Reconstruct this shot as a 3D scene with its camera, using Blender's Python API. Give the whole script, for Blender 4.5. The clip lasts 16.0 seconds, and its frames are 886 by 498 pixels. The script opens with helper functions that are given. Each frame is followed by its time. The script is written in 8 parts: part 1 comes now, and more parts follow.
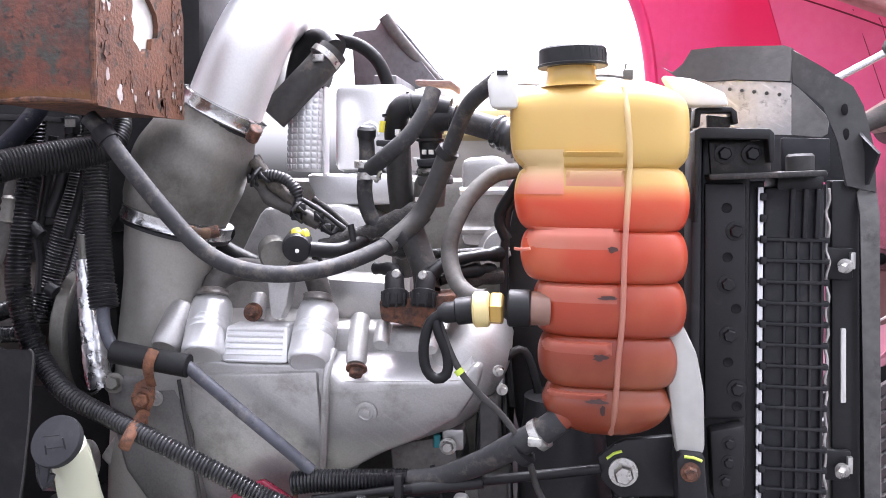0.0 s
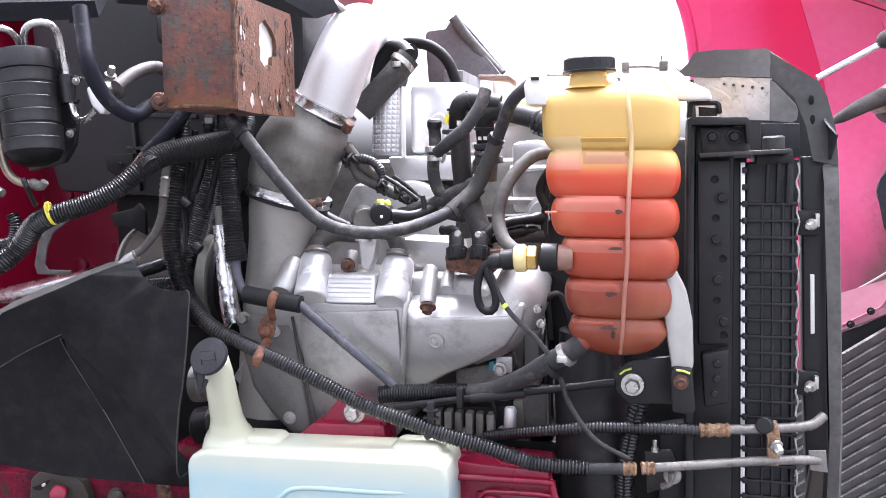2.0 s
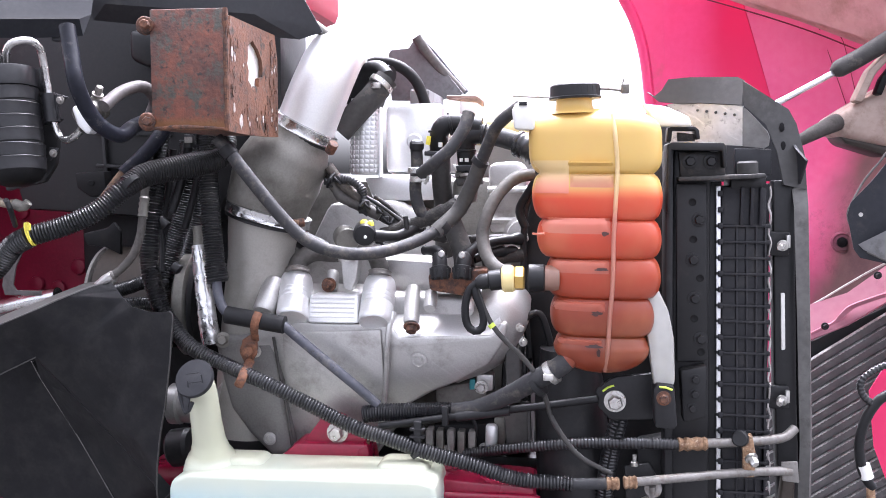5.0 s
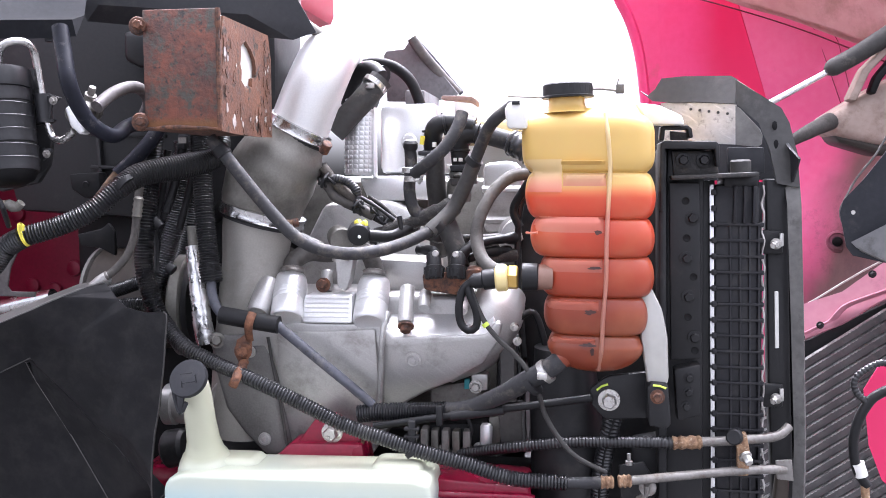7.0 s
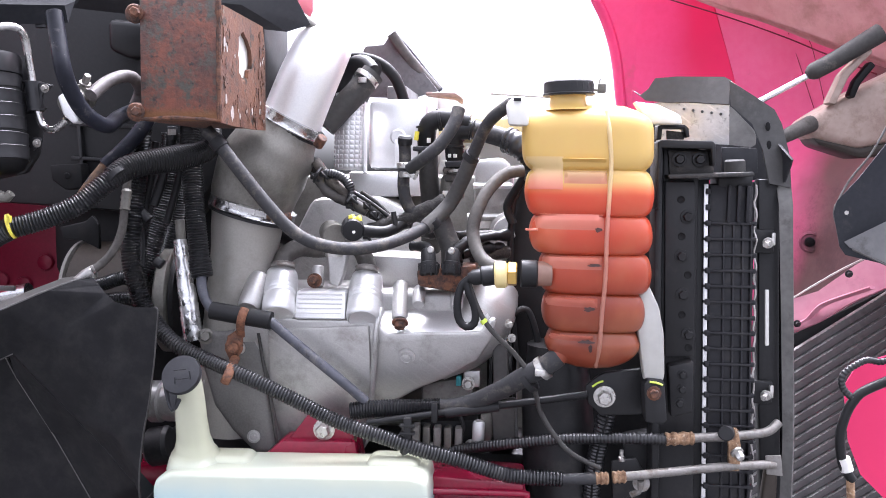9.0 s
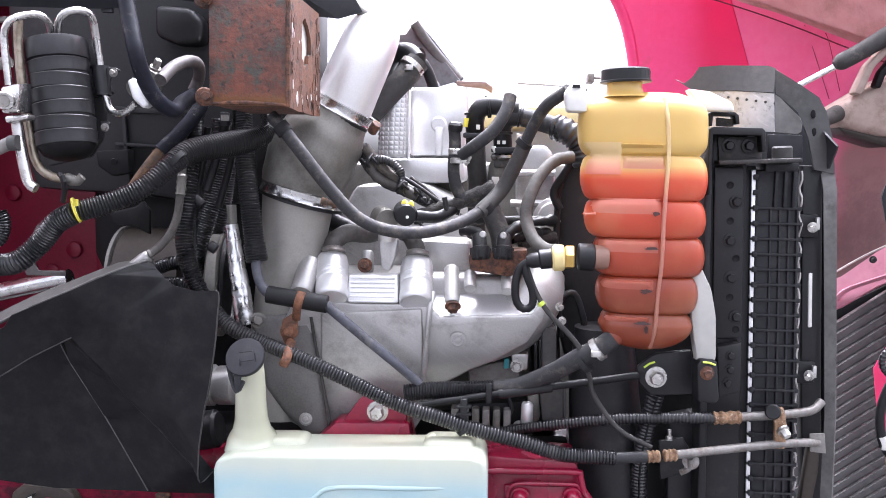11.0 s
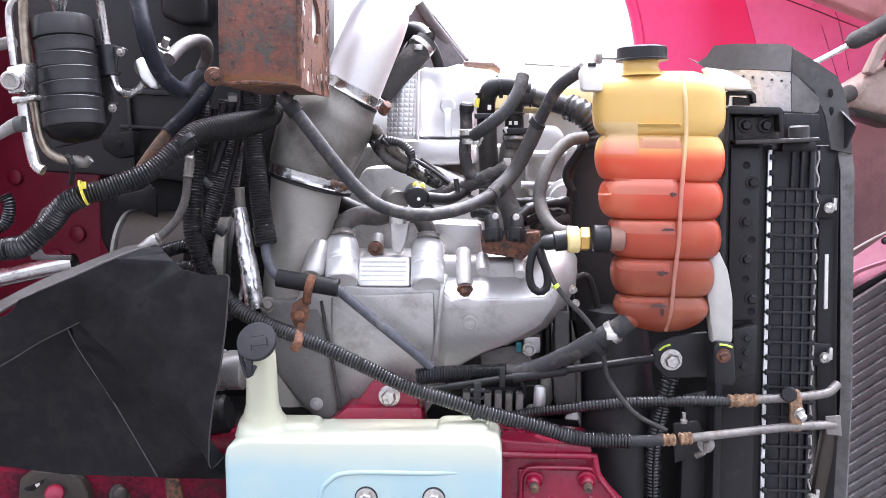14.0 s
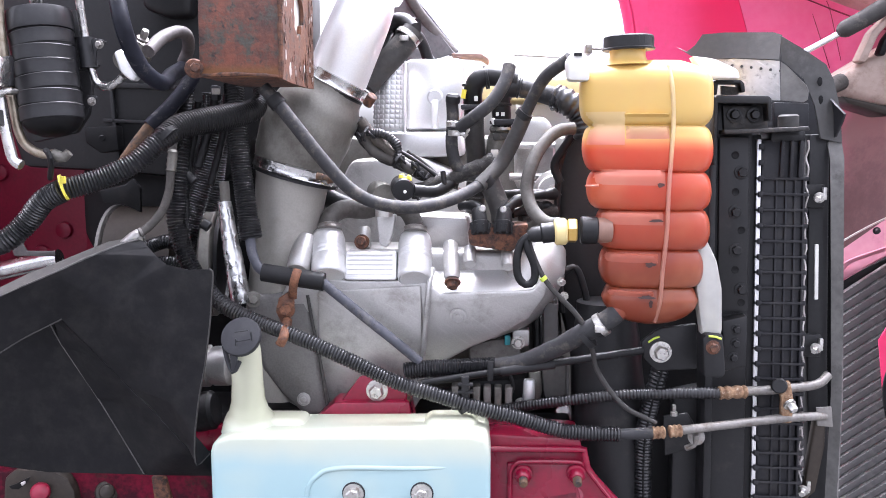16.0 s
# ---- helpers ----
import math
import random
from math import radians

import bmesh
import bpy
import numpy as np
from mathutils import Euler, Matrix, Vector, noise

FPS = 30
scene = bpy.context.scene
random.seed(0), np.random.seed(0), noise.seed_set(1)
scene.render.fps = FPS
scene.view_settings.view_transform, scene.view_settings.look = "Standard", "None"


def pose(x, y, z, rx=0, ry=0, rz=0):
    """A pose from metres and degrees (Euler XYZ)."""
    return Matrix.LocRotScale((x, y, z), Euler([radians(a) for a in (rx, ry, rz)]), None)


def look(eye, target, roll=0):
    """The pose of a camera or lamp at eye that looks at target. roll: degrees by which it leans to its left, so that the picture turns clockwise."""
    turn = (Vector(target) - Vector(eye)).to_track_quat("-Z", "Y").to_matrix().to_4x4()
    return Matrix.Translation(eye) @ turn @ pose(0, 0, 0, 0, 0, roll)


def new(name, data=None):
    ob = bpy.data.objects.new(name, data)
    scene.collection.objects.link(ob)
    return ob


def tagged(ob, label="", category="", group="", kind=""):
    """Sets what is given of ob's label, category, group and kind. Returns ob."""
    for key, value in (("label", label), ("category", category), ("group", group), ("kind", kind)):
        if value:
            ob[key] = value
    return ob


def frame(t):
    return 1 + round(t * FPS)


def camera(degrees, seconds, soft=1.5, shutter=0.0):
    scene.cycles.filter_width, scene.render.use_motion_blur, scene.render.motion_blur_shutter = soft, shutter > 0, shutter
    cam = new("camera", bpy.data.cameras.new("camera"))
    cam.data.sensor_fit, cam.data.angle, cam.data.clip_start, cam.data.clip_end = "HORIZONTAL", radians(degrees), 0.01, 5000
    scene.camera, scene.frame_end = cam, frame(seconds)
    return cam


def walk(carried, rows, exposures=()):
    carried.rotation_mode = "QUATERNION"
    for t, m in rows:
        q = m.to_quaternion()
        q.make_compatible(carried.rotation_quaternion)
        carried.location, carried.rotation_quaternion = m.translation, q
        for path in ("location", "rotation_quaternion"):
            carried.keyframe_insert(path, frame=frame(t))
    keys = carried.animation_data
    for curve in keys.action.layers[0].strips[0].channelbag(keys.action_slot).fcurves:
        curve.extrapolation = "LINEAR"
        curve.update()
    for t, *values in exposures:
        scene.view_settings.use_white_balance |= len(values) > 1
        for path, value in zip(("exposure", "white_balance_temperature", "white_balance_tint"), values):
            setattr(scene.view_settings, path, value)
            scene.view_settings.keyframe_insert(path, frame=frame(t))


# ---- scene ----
cam = camera(54.0, 16.0, soft=0.95)
PATH = [
    (0, (0.165, -0.082, 1.540), (-0.109, 1.893, 1.382), 0.6),
    (0.5, (0.076, -0.196, 1.543), (-0.183, 1.771, 1.288), -0.6),
    (1, (0.107, -0.292, 1.541), (-0.163, 1.676, 1.307), 0.1),
    (1.5, (0.206, -0.357, 1.547), (-0.162, 1.597, 1.333), 0.3),
    (2, (0.254, -0.388, 1.544), (-0.198, 1.549, 1.336), -0.2),
    (2.5, (0.235, -0.396, 1.548), (-0.205, 1.543, 1.327), -0.0),
    (3, (0.179, -0.401, 1.553), (-0.189, 1.551, 1.325), 0.0),
    (3.5, (0.152, -0.413, 1.545), (-0.194, 1.544, 1.324), 0.2),
    (4, (0.163, -0.419, 1.553), (-0.146, 1.547, 1.351), 0.0),
    (4.5, (0.171, -0.422, 1.559), (-0.129, 1.547, 1.375), 0.2),
    (7, (0.183, -0.422, 1.554), (-0.115, 1.548, 1.38), 0.0),
    (7.5, (0.188, -0.421, 1.559), (-0.109, 1.549, 1.384), 0.1),
    (8, (0.171, -0.417, 1.556), (-0.09, 1.559, 1.386), 0.3),
    (10.5, (0.016, -0.455, 1.54), (-0.125, 1.531, 1.351), 1.1),
    (11, (-0.014, -0.462, 1.535), (-0.146, 1.525, 1.344), 0.9),
    (11.5, (-0.036, -0.462, 1.528), (-0.16, 1.524, 1.325), 0.5),
    (12, (-0.037, -0.462, 1.525), (-0.167, 1.523, 1.319), -0.2),
    (12.5, (-0.04, -0.459, 1.528), (-0.18, 1.525, 1.317), 0.2),
    (13, (-0.042, -0.455, 1.528), (-0.174, 1.529, 1.318), 0.3),
    (13.5, (-0.044, -0.452, 1.53), (-0.171, 1.532, 1.309), 0.8),
    (14, (-0.041, -0.445, 1.529), (-0.164, 1.539, 1.303), 0.7),
    (14.5, (-0.042, -0.437, 1.527), (-0.16, 1.546, 1.293), 0.7),
    (15, (-0.039, -0.431, 1.528), (-0.152, 1.551, 1.288), 0.4),
    (15.5, (-0.033, -0.427, 1.529), (-0.144, 1.555, 1.286), 0.4),
    (16, (-0.026, -0.43, 1.526), (-0.141, 1.553, 1.286), 0.3),
]
walk(cam, [(t, look(eye, target, roll)) for t, eye, target, roll in PATH],
     exposures=((0, 2.97, 5950, 19), (1, 3.0, 5950, 19), (2, 3.09, 5900, 19), (4.5, 3.09, 5900, 19), (7, 3.02, 5900, 19), (11, 3.03, 5900, 19), (13, 3.17, 5900, 19), (16, 3.19, 5900, 19)))

# ---- world and light: bright overcast day ----
world = bpy.data.worlds.new("overcast_sky")
scene.world = world
world.use_nodes = True
wn, wl = world.node_tree.nodes, world.node_tree.links
sky = wn.new("ShaderNodeTexSky")
sky.sky_type = "NISHITA"
sky.sun_disc = False
sky.sun_elevation, sky.sun_rotation = radians(66), radians(12)
sky.air_density, sky.dust_density, sky.ozone_density = 0.5, 9.0, 0.0
cloud = wn.new("ShaderNodeHueSaturation")
cloud.inputs["Saturation"].default_value = 0.12
wl.new(sky.outputs[0], cloud.inputs["Color"])
wl.new(cloud.outputs[0], wn["Background"].inputs[0])
wn["Background"].inputs[1].default_value = 0.15
sun = new("sun", bpy.data.lights.new("sun", "SUN"))
sun.data.energy, sun.data.angle, sun.data.color = 1.0, radians(50), (1.0, 0.98, 0.96)
sun.matrix_world = look((-0.5, 3.0, 6.0), (0.1, 0.9, 1.2))


# ---- mesh helpers ----
class Shape:
    """Vertices and faces that grow piece by piece."""

    def __init__(self):
        self.v, self.f, self.soft = [], [], 0

    def add(self, verts, faces):
        n = len(self.v)
        self.v += [tuple(p) for p in verts]
        self.f += [tuple(i + n for i in face) for face in faces]
        return self

    def bm(self, b):
        b.verts.index_update()
        self.add([v.co for v in b.verts], [[v.index for v in f.verts] for f in b.faces])
        b.free()
        return self

    def box(self, lo, hi, bevel=0.003, m=None):
        b = bmesh.new()
        bmesh.ops.create_cube(b, size=1)
        for v in b.verts:
            v.co = Vector([l + (c + 0.5) * (h - l) for l, h, c in zip(lo, hi, v.co)])
        if bevel:
            bmesh.ops.bevel(b, geom=b.edges[:], offset=bevel, segments=2, affect="EDGES", profile=0.5)
        if m:
            b.transform(m)
        return self.bm(b)

    def prism(self, outline, depth, bevel=0.003, seg=2, m=None):
        """An outline in x and z, at its own y, pushed back by depth."""
        b = bmesh.new()
        vs = [b.verts.new(p[:3]) for p in outline]
        f = b.faces.new(vs)
        r = bmesh.ops.extrude_face_region(b, geom=[f])
        for e in r["geom"]:
            if isinstance(e, bmesh.types.BMVert):
                e.co.y += depth
        bmesh.ops.recalc_face_normals(b, faces=b.faces[:])
        if bevel:
            bmesh.ops.bevel(b, geom=b.edges[:], offset=bevel, segments=seg, affect="EDGES", profile=0.5, clamp_overlap=True)
        if m:
            b.transform(m)
        return self.bm(b)

    def lathe(self, profile, a, b, n=24):
        """Radii and lengths (r, h) turned round the axis from a towards b."""
        a, d = Vector(a), (Vector(b) - Vector(a)).normalized()
        u = d.orthogonal().normalized()
        w = d.cross(u)
        vs, fs = [], []
        for r, h in profile:
            for k in range(n):
                t = 2 * math.pi * k / n
                vs.append(a + d * h + (u * math.cos(t) + w * math.sin(t)) * r)
        for i in range(len(profile) - 1):
            for k in range(n):
                fs.append((i * n + k, i * n + (k + 1) % n, (i + 1) * n + (k + 1) % n, (i + 1) * n + k))
        fs.append(tuple(range(n))[::-1])
        fs.append(tuple((len(profile) - 1) * n + k for k in range(n)))
        return self.add(vs, fs)

    def cyl(self, a, b, r, n=20, bevel=0.0):
        h = (Vector(b) - Vector(a)).length
        c = min(bevel, r * 0.4, h * 0.4)
        return self.lathe([(r - c, 0), (r, c), (r, h - c), (r - c, h)] if c else [(r, 0), (r, h)], a, b, n)

    def tube(self, pts, r=0.01, n=12, ridge=0.0, pitch=0.006, step=0.007, flat=1.0, wob=0.0, crinkle=0.0):
        """A hose along a smooth line through pts (x, y, z) or (x, y, z, radius); ridge > 0 makes it corrugated."""
        P = [np.array(p[:3], float) for p in pts]
        R = [p[3] if len(p) > 3 else r for p in pts]
        P, R = [2 * P[0] - P[1]] + P + [2 * P[-1] - P[-2]], [R[0]] + R + [R[-1]]
        line, rad = [], []
        for i in range(1, len(P) - 2):
            k = max(4, int(np.linalg.norm(P[i + 1] - P[i]) / 0.006))
            for s in range(k):
                t = s / k
                line.append(0.5 * (2 * P[i] + (P[i + 1] - P[i - 1]) * t + (2 * P[i - 1] - 5 * P[i] + 4 * P[i + 1] - P[i + 2]) * t * t
                                   + (3 * P[i] - P[i - 1] - 3 * P[i + 1] + P[i + 2]) * t ** 3))
                rad.append(R[i] + (R[i + 1] - R[i]) * (3 * t * t - 2 * t ** 3))
        line.append(P[-2]), rad.append(R[-2])
        line = np.array(line)
        arc = np.concatenate([[0], np.cumsum(np.linalg.norm(np.diff(line, axis=0), axis=1))])
        d = pitch / 4 if ridge else step
        count = max(3, int(arc[-1] / d) + 1)
        s = np.linspace(0, arc[-1], count)
        C = np.stack([np.interp(s, arc, line[:, j]) for j in range(3)], 1)
        rr = np.interp(s, arc, rad)
        T = np.gradient(C, axis=0)
        T /= np.linalg.norm(T, axis=1)[:, None]
        u = np.cross(T[0], [0.3, 0.2, 0.93])
        vs, fs = [], []
        ang = np.arange(n) * 2 * math.pi / n
        for i in range(count):
            u = u - T[i] * (u @ T[i])
            u /= np.linalg.norm(u)
            w = np.cross(T[i], u)
            q = rr[i] * (1 + ridge * (0.35 if i % 4 == 1 else (-1.0 if i % 4 == 3 else -0.25)) if ridge else 1.0)
            if wob:
                q *= 1 + wob * noise.noise(Vector(C[i]) * 70)
            for a in ang:
                o = math.cos(a) * u + math.sin(a) * flat * w
                k = 1 + crinkle * noise.noise(Vector(C[i] + q * o) * 160) if crinkle else 1
                vs.append(tuple(C[i] + q * k * o))
        if ridge:
            self.soft = 72
        for i in range(count - 1):
            fs += [(i * n + k, i * n + (k + 1) % n, (i + 1) * n + (k + 1) % n, (i + 1) * n + k) for k in range(n)]
        fs += [tuple(range(n))[::-1], tuple((count - 1) * n + k for k in range(n))]
        return self.add(vs, fs)

    def loft(self, rings, n=36, power=2.6):
        """Stacked rounded rings (cx, cy, z, a, b)."""
        vs, fs = [], []
        for cx, cy, z, a, b in rings:
            for k in range(n):
                t = 2 * math.pi * k / n
                c, s = math.cos(t), math.sin(t)
                vs.append((cx + a * math.copysign(abs(c) ** (2 / power), c), cy + b * math.copysign(abs(s) ** (2 / power), s), z))
        for i in range(len(rings) - 1):
            fs += [(i * n + k, i * n + (k + 1) % n, (i + 1) * n + (k + 1) % n, (i + 1) * n + k) for k in range(n)]
        fs += [tuple(range(n))[::-1], tuple((len(rings) - 1) * n + k for k in range(n))]
        return self.add(vs, fs)

    def sheet(self, verts, faces, thick, soft=0.0, keep=()):
        """A folded sheet with a thickness."""
        b = bmesh.new()
        vs = [b.verts.new(p[:3]) for p in verts]
        for f in faces:
            b.faces.new([vs[i] for i in f])
        bmesh.ops.delete(b, geom=[v for v in b.verts if not v.link_faces], context="VERTS")
        bmesh.ops.recalc_face_normals(b, faces=b.faces[:])
        if soft:
            bmesh.ops.triangulate(b, faces=b.faces[:])
            bmesh.ops.subdivide_edges(b, edges=b.edges[:], cuts=3, use_grid_fill=True)
            bmesh.ops.triangulate(b, faces=b.faces[:])
            bmesh.ops.subdivide_edges(b, edges=b.edges[:], cuts=1, use_grid_fill=True)
            inner = [v for v in b.verts if not v.is_boundary]
            for i, j in keep:
                p, q = Vector(verts[i][:3]), Vector(verts[j][:3])
                inner = [v for v in inner if (v.co - p - (q - p) * max(0, min(1, (v.co - p).dot(q - p) / (q - p).length_squared))).length > 0.0015]
            for k in range(2):
                bmesh.ops.smooth_vert(b, verts=inner, factor=0.5, use_axis_x=False, use_axis_y=True, use_axis_z=False)
            for v in inner:
                v.co.y += soft * (noise.noise(v.co * 14) + 0.35 * noise.noise(v.co * 45))
        bmesh.ops.solidify(b, geom=b.faces[:], thickness=thick)
        bmesh.ops.recalc_face_normals(b, faces=b.faces[:])
        return self.bm(b)

    def hexagon(self, a, d, r, h):
        """A hexagon bolt head with its washer, on the face at a, standing out along d."""
        a, d = Vector(a), Vector(d).normalized()
        self.lathe([(r * 1.45, 0), (r * 1.45, h * 0.22), (r * 1.1, h * 0.26)], a, a + d, 20)
        self.lathe([(r, h * 0.2), (r, h * 0.85), (r * 0.82, h)], a, a + d, 6)
        return self


def part(name, shape, mat, parent=None, label="", angle=40):
    me = bpy.data.meshes.new(name)
    me.from_pydata(shape.v, [], shape.f)
    me.update()
    b = bmesh.new()
    b.from_mesh(me)
    bmesh.ops.recalc_face_normals(b, faces=b.faces[:])
    b.to_mesh(me)
    b.free()
    me.polygons.foreach_set("use_smooth", [True] * len(me.polygons))
    me.set_sharp_from_angle(angle=radians(max(angle, shape.soft)))
    me.materials.append(mat)
    ob = new(name, me)
    if parent:
        ob.parent = parent
    if label:
        ob["label"] = label
    return ob


def thing(name, label, category, group="", kind=""):
    return tagged(new(name), label, category, group, kind)


def solo(name, shape, mat, label, category, group="", kind="", angle=40):
    return tagged(part(name, shape, mat, None, "", angle), label, category, group, kind)


# ---- materials ----
def ramp(n, stops):
    r = n.new("ShaderNodeValToRGB")
    e = r.color_ramp.elements
    while len(e) < len(stops):
        e.new(0.5)
    for el, (p, c) in zip(e, stops):
        el.position, el.color = p, (*c, 1)
    return r


def surface(name, c1, c2, rough=0.5, metal=0.0, grain=60, wear=6, bump=0.15, spread=(0.35, 0.7), rough2=None, dirt=None, dirt_at=(0.58, 0.75), coat=0.0, sub=0.0, spec=0.5, scratch=0.0, dirt2=None, fade=None, smudge=None):
    """Two colours mixed by a broad noise, fine grain in colour and relief, an optional layer of dirt in patches."""
    m = bpy.data.materials.new(name)
    m.use_nodes = True
    n, l = m.node_tree.nodes, m.node_tree.links
    p = n["Principled BSDF"]
    tc = n.new("ShaderNodeTexCoord")
    a, b = n.new("ShaderNodeTexNoise"), n.new("ShaderNodeTexNoise")
    a.inputs["Scale"].default_value, a.inputs["Detail"].default_value = wear, 6
    b.inputs["Scale"].default_value, b.inputs["Detail"].default_value = grain, 4
    l.new(tc.outputs["Object"], a.inputs["Vector"]), l.new(tc.outputs["Object"], b.inputs["Vector"])
    mixn = n.new("ShaderNodeMath")
    mixn.operation = "MULTIPLY_ADD"
    mixn.inputs[1].default_value = 0.35
    l.new(b.outputs["Fac"], mixn.inputs[0])
    half = n.new("ShaderNodeMath")
    half.operation = "MULTIPLY"
    half.inputs[1].default_value = 0.65
    l.new(a.outputs["Fac"], half.inputs[0]), l.new(half.outputs[0], mixn.inputs[2])
    r = ramp(n, [(spread[0], c1), (spread[1], c2)])
    l.new(mixn.outputs[0], r.inputs[0])
    col = r.outputs[0]
    if dirt:
        d = n.new("ShaderNodeTexNoise")
        d.inputs["Scale"].default_value, d.inputs["Detail"].default_value, d.inputs["Roughness"].default_value = wear * 2.3, 9, 0.7
        l.new(tc.outputs["Object"], d.inputs["Vector"])
        dr = ramp(n, [(dirt_at[0], (0, 0, 0)), (dirt_at[1], (1, 1, 1))])
        l.new(d.outputs["Fac"], dr.inputs[0])
        mx = n.new("ShaderNodeMix")
        mx.data_type = "RGBA"
        l.new(dr.outputs[0], mx.inputs["Factor"]), l.new(col, mx.inputs["A"])
        mx.inputs["B"].default_value = (*dirt, 1)
        col = mx.outputs["Result"]
    if dirt2:
        c3, at3, sc3 = dirt2
        d3 = n.new("ShaderNodeTexNoise")
        d3.inputs["Scale"].default_value, d3.inputs["Detail"].default_value, d3.inputs["Roughness"].default_value = sc3, 7, 0.65
        off3 = n.new("ShaderNodeVectorMath")
        off3.inputs[1].default_value = (3.7, 1.3, 5.1)
        l.new(tc.outputs["Object"], off3.inputs[0]), l.new(off3.outputs[0], d3.inputs["Vector"])
        r3 = ramp(n, [(at3[0], (0, 0, 0)), (at3[1], (1, 1, 1))])
        l.new(d3.outputs["Fac"], r3.inputs[0])
        m3 = n.new("ShaderNodeMix")
        m3.data_type = "RGBA"
        l.new(r3.outputs[0], m3.inputs["Factor"]), l.new(col, m3.inputs["A"])
        m3.inputs["B"].default_value = (*c3, 1)
        col = m3.outputs["Result"]
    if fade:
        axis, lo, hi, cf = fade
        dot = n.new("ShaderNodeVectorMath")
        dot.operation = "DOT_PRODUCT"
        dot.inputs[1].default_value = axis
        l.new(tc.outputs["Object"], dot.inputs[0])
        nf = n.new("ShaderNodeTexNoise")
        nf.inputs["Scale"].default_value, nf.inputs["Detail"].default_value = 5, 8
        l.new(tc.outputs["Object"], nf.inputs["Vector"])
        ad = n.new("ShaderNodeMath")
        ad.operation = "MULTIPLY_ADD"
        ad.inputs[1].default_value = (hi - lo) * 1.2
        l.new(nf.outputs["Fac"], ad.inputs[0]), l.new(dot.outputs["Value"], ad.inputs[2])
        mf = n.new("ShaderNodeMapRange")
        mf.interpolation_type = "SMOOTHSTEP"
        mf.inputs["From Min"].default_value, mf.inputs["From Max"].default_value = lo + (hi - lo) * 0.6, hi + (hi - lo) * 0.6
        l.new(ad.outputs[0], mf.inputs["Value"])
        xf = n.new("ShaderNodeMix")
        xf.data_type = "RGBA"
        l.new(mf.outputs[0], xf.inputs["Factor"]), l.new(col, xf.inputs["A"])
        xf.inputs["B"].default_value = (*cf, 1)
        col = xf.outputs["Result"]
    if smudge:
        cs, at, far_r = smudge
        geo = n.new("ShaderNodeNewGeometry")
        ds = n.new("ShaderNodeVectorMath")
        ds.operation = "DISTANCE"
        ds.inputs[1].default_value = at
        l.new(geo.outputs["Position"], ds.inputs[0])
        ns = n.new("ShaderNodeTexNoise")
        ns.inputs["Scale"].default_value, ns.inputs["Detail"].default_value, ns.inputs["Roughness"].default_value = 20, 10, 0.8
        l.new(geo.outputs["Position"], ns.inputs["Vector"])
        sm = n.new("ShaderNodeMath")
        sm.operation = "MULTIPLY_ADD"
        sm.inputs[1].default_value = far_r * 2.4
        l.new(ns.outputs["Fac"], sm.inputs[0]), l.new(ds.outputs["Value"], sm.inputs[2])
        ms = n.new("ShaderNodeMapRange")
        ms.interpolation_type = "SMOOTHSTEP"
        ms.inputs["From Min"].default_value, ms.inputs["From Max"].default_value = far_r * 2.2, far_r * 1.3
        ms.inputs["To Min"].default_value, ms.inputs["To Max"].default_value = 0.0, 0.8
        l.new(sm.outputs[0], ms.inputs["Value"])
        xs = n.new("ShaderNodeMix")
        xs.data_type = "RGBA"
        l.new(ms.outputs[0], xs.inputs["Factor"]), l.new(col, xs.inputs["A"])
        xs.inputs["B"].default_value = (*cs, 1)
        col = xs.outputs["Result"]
    if scratch:
        mp = n.new("ShaderNodeMapping")
        mp.vector_type = "TEXTURE"
        mp.inputs["Rotation"].default_value = (0, 0.6, 0)
        mp.inputs["Scale"].default_value = (0.05, 0.02, 0.0045)
        sc = n.new("ShaderNodeTexNoise")
        sc.inputs["Scale"].default_value, sc.inputs["Detail"].default_value = 1.0, 5
        l.new(tc.outputs["Object"], mp.inputs["Vector"]), l.new(mp.outputs[0], sc.inputs["Vector"])
        sr = ramp(n, [(0.58, (0, 0, 0)), (0.72, (scratch, scratch, scratch))])
        l.new(sc.outputs["Fac"], sr.inputs[0])
        sm = n.new("ShaderNodeMix")
        sm.data_type = "RGBA"
        l.new(sr.outputs[0], sm.inputs["Factor"]), l.new(col, sm.inputs["A"])
        sm.inputs["B"].default_value = (0.8, 0.8, 0.8, 1)
        col = sm.outputs["Result"]
    l.new(col, p.inputs["Base Color"])
    p.inputs["Metallic"].default_value = metal
    rr = n.new("ShaderNodeMapRange")
    rr.inputs["To Min"].default_value, rr.inputs["To Max"].default_value = rough, rough2 if rough2 is not None else min(1, rough + 0.18)
    rr.inputs["From Min"].default_value, rr.inputs["From Max"].default_value = 0.35, 0.65
    l.new(a.outputs["Fac"], rr.inputs["Value"]), l.new(rr.outputs[0], p.inputs["Roughness"])
    bp = n.new("ShaderNodeBump")
    bp.inputs["Strength"].default_value, bp.inputs["Distance"].default_value = bump, 0.002
    l.new(b.outputs["Fac"], bp.inputs["Height"]), l.new(bp.outputs[0], p.inputs["Normal"])
    p.inputs["Coat Weight"].default_value = coat
    p.inputs["Specular IOR Level"].default_value = spec
    if sub:
        p.inputs["Subsurface Weight"].default_value = sub
        p.inputs["Subsurface Radius"].default_value = (0.02, 0.015, 0.008)
    return m


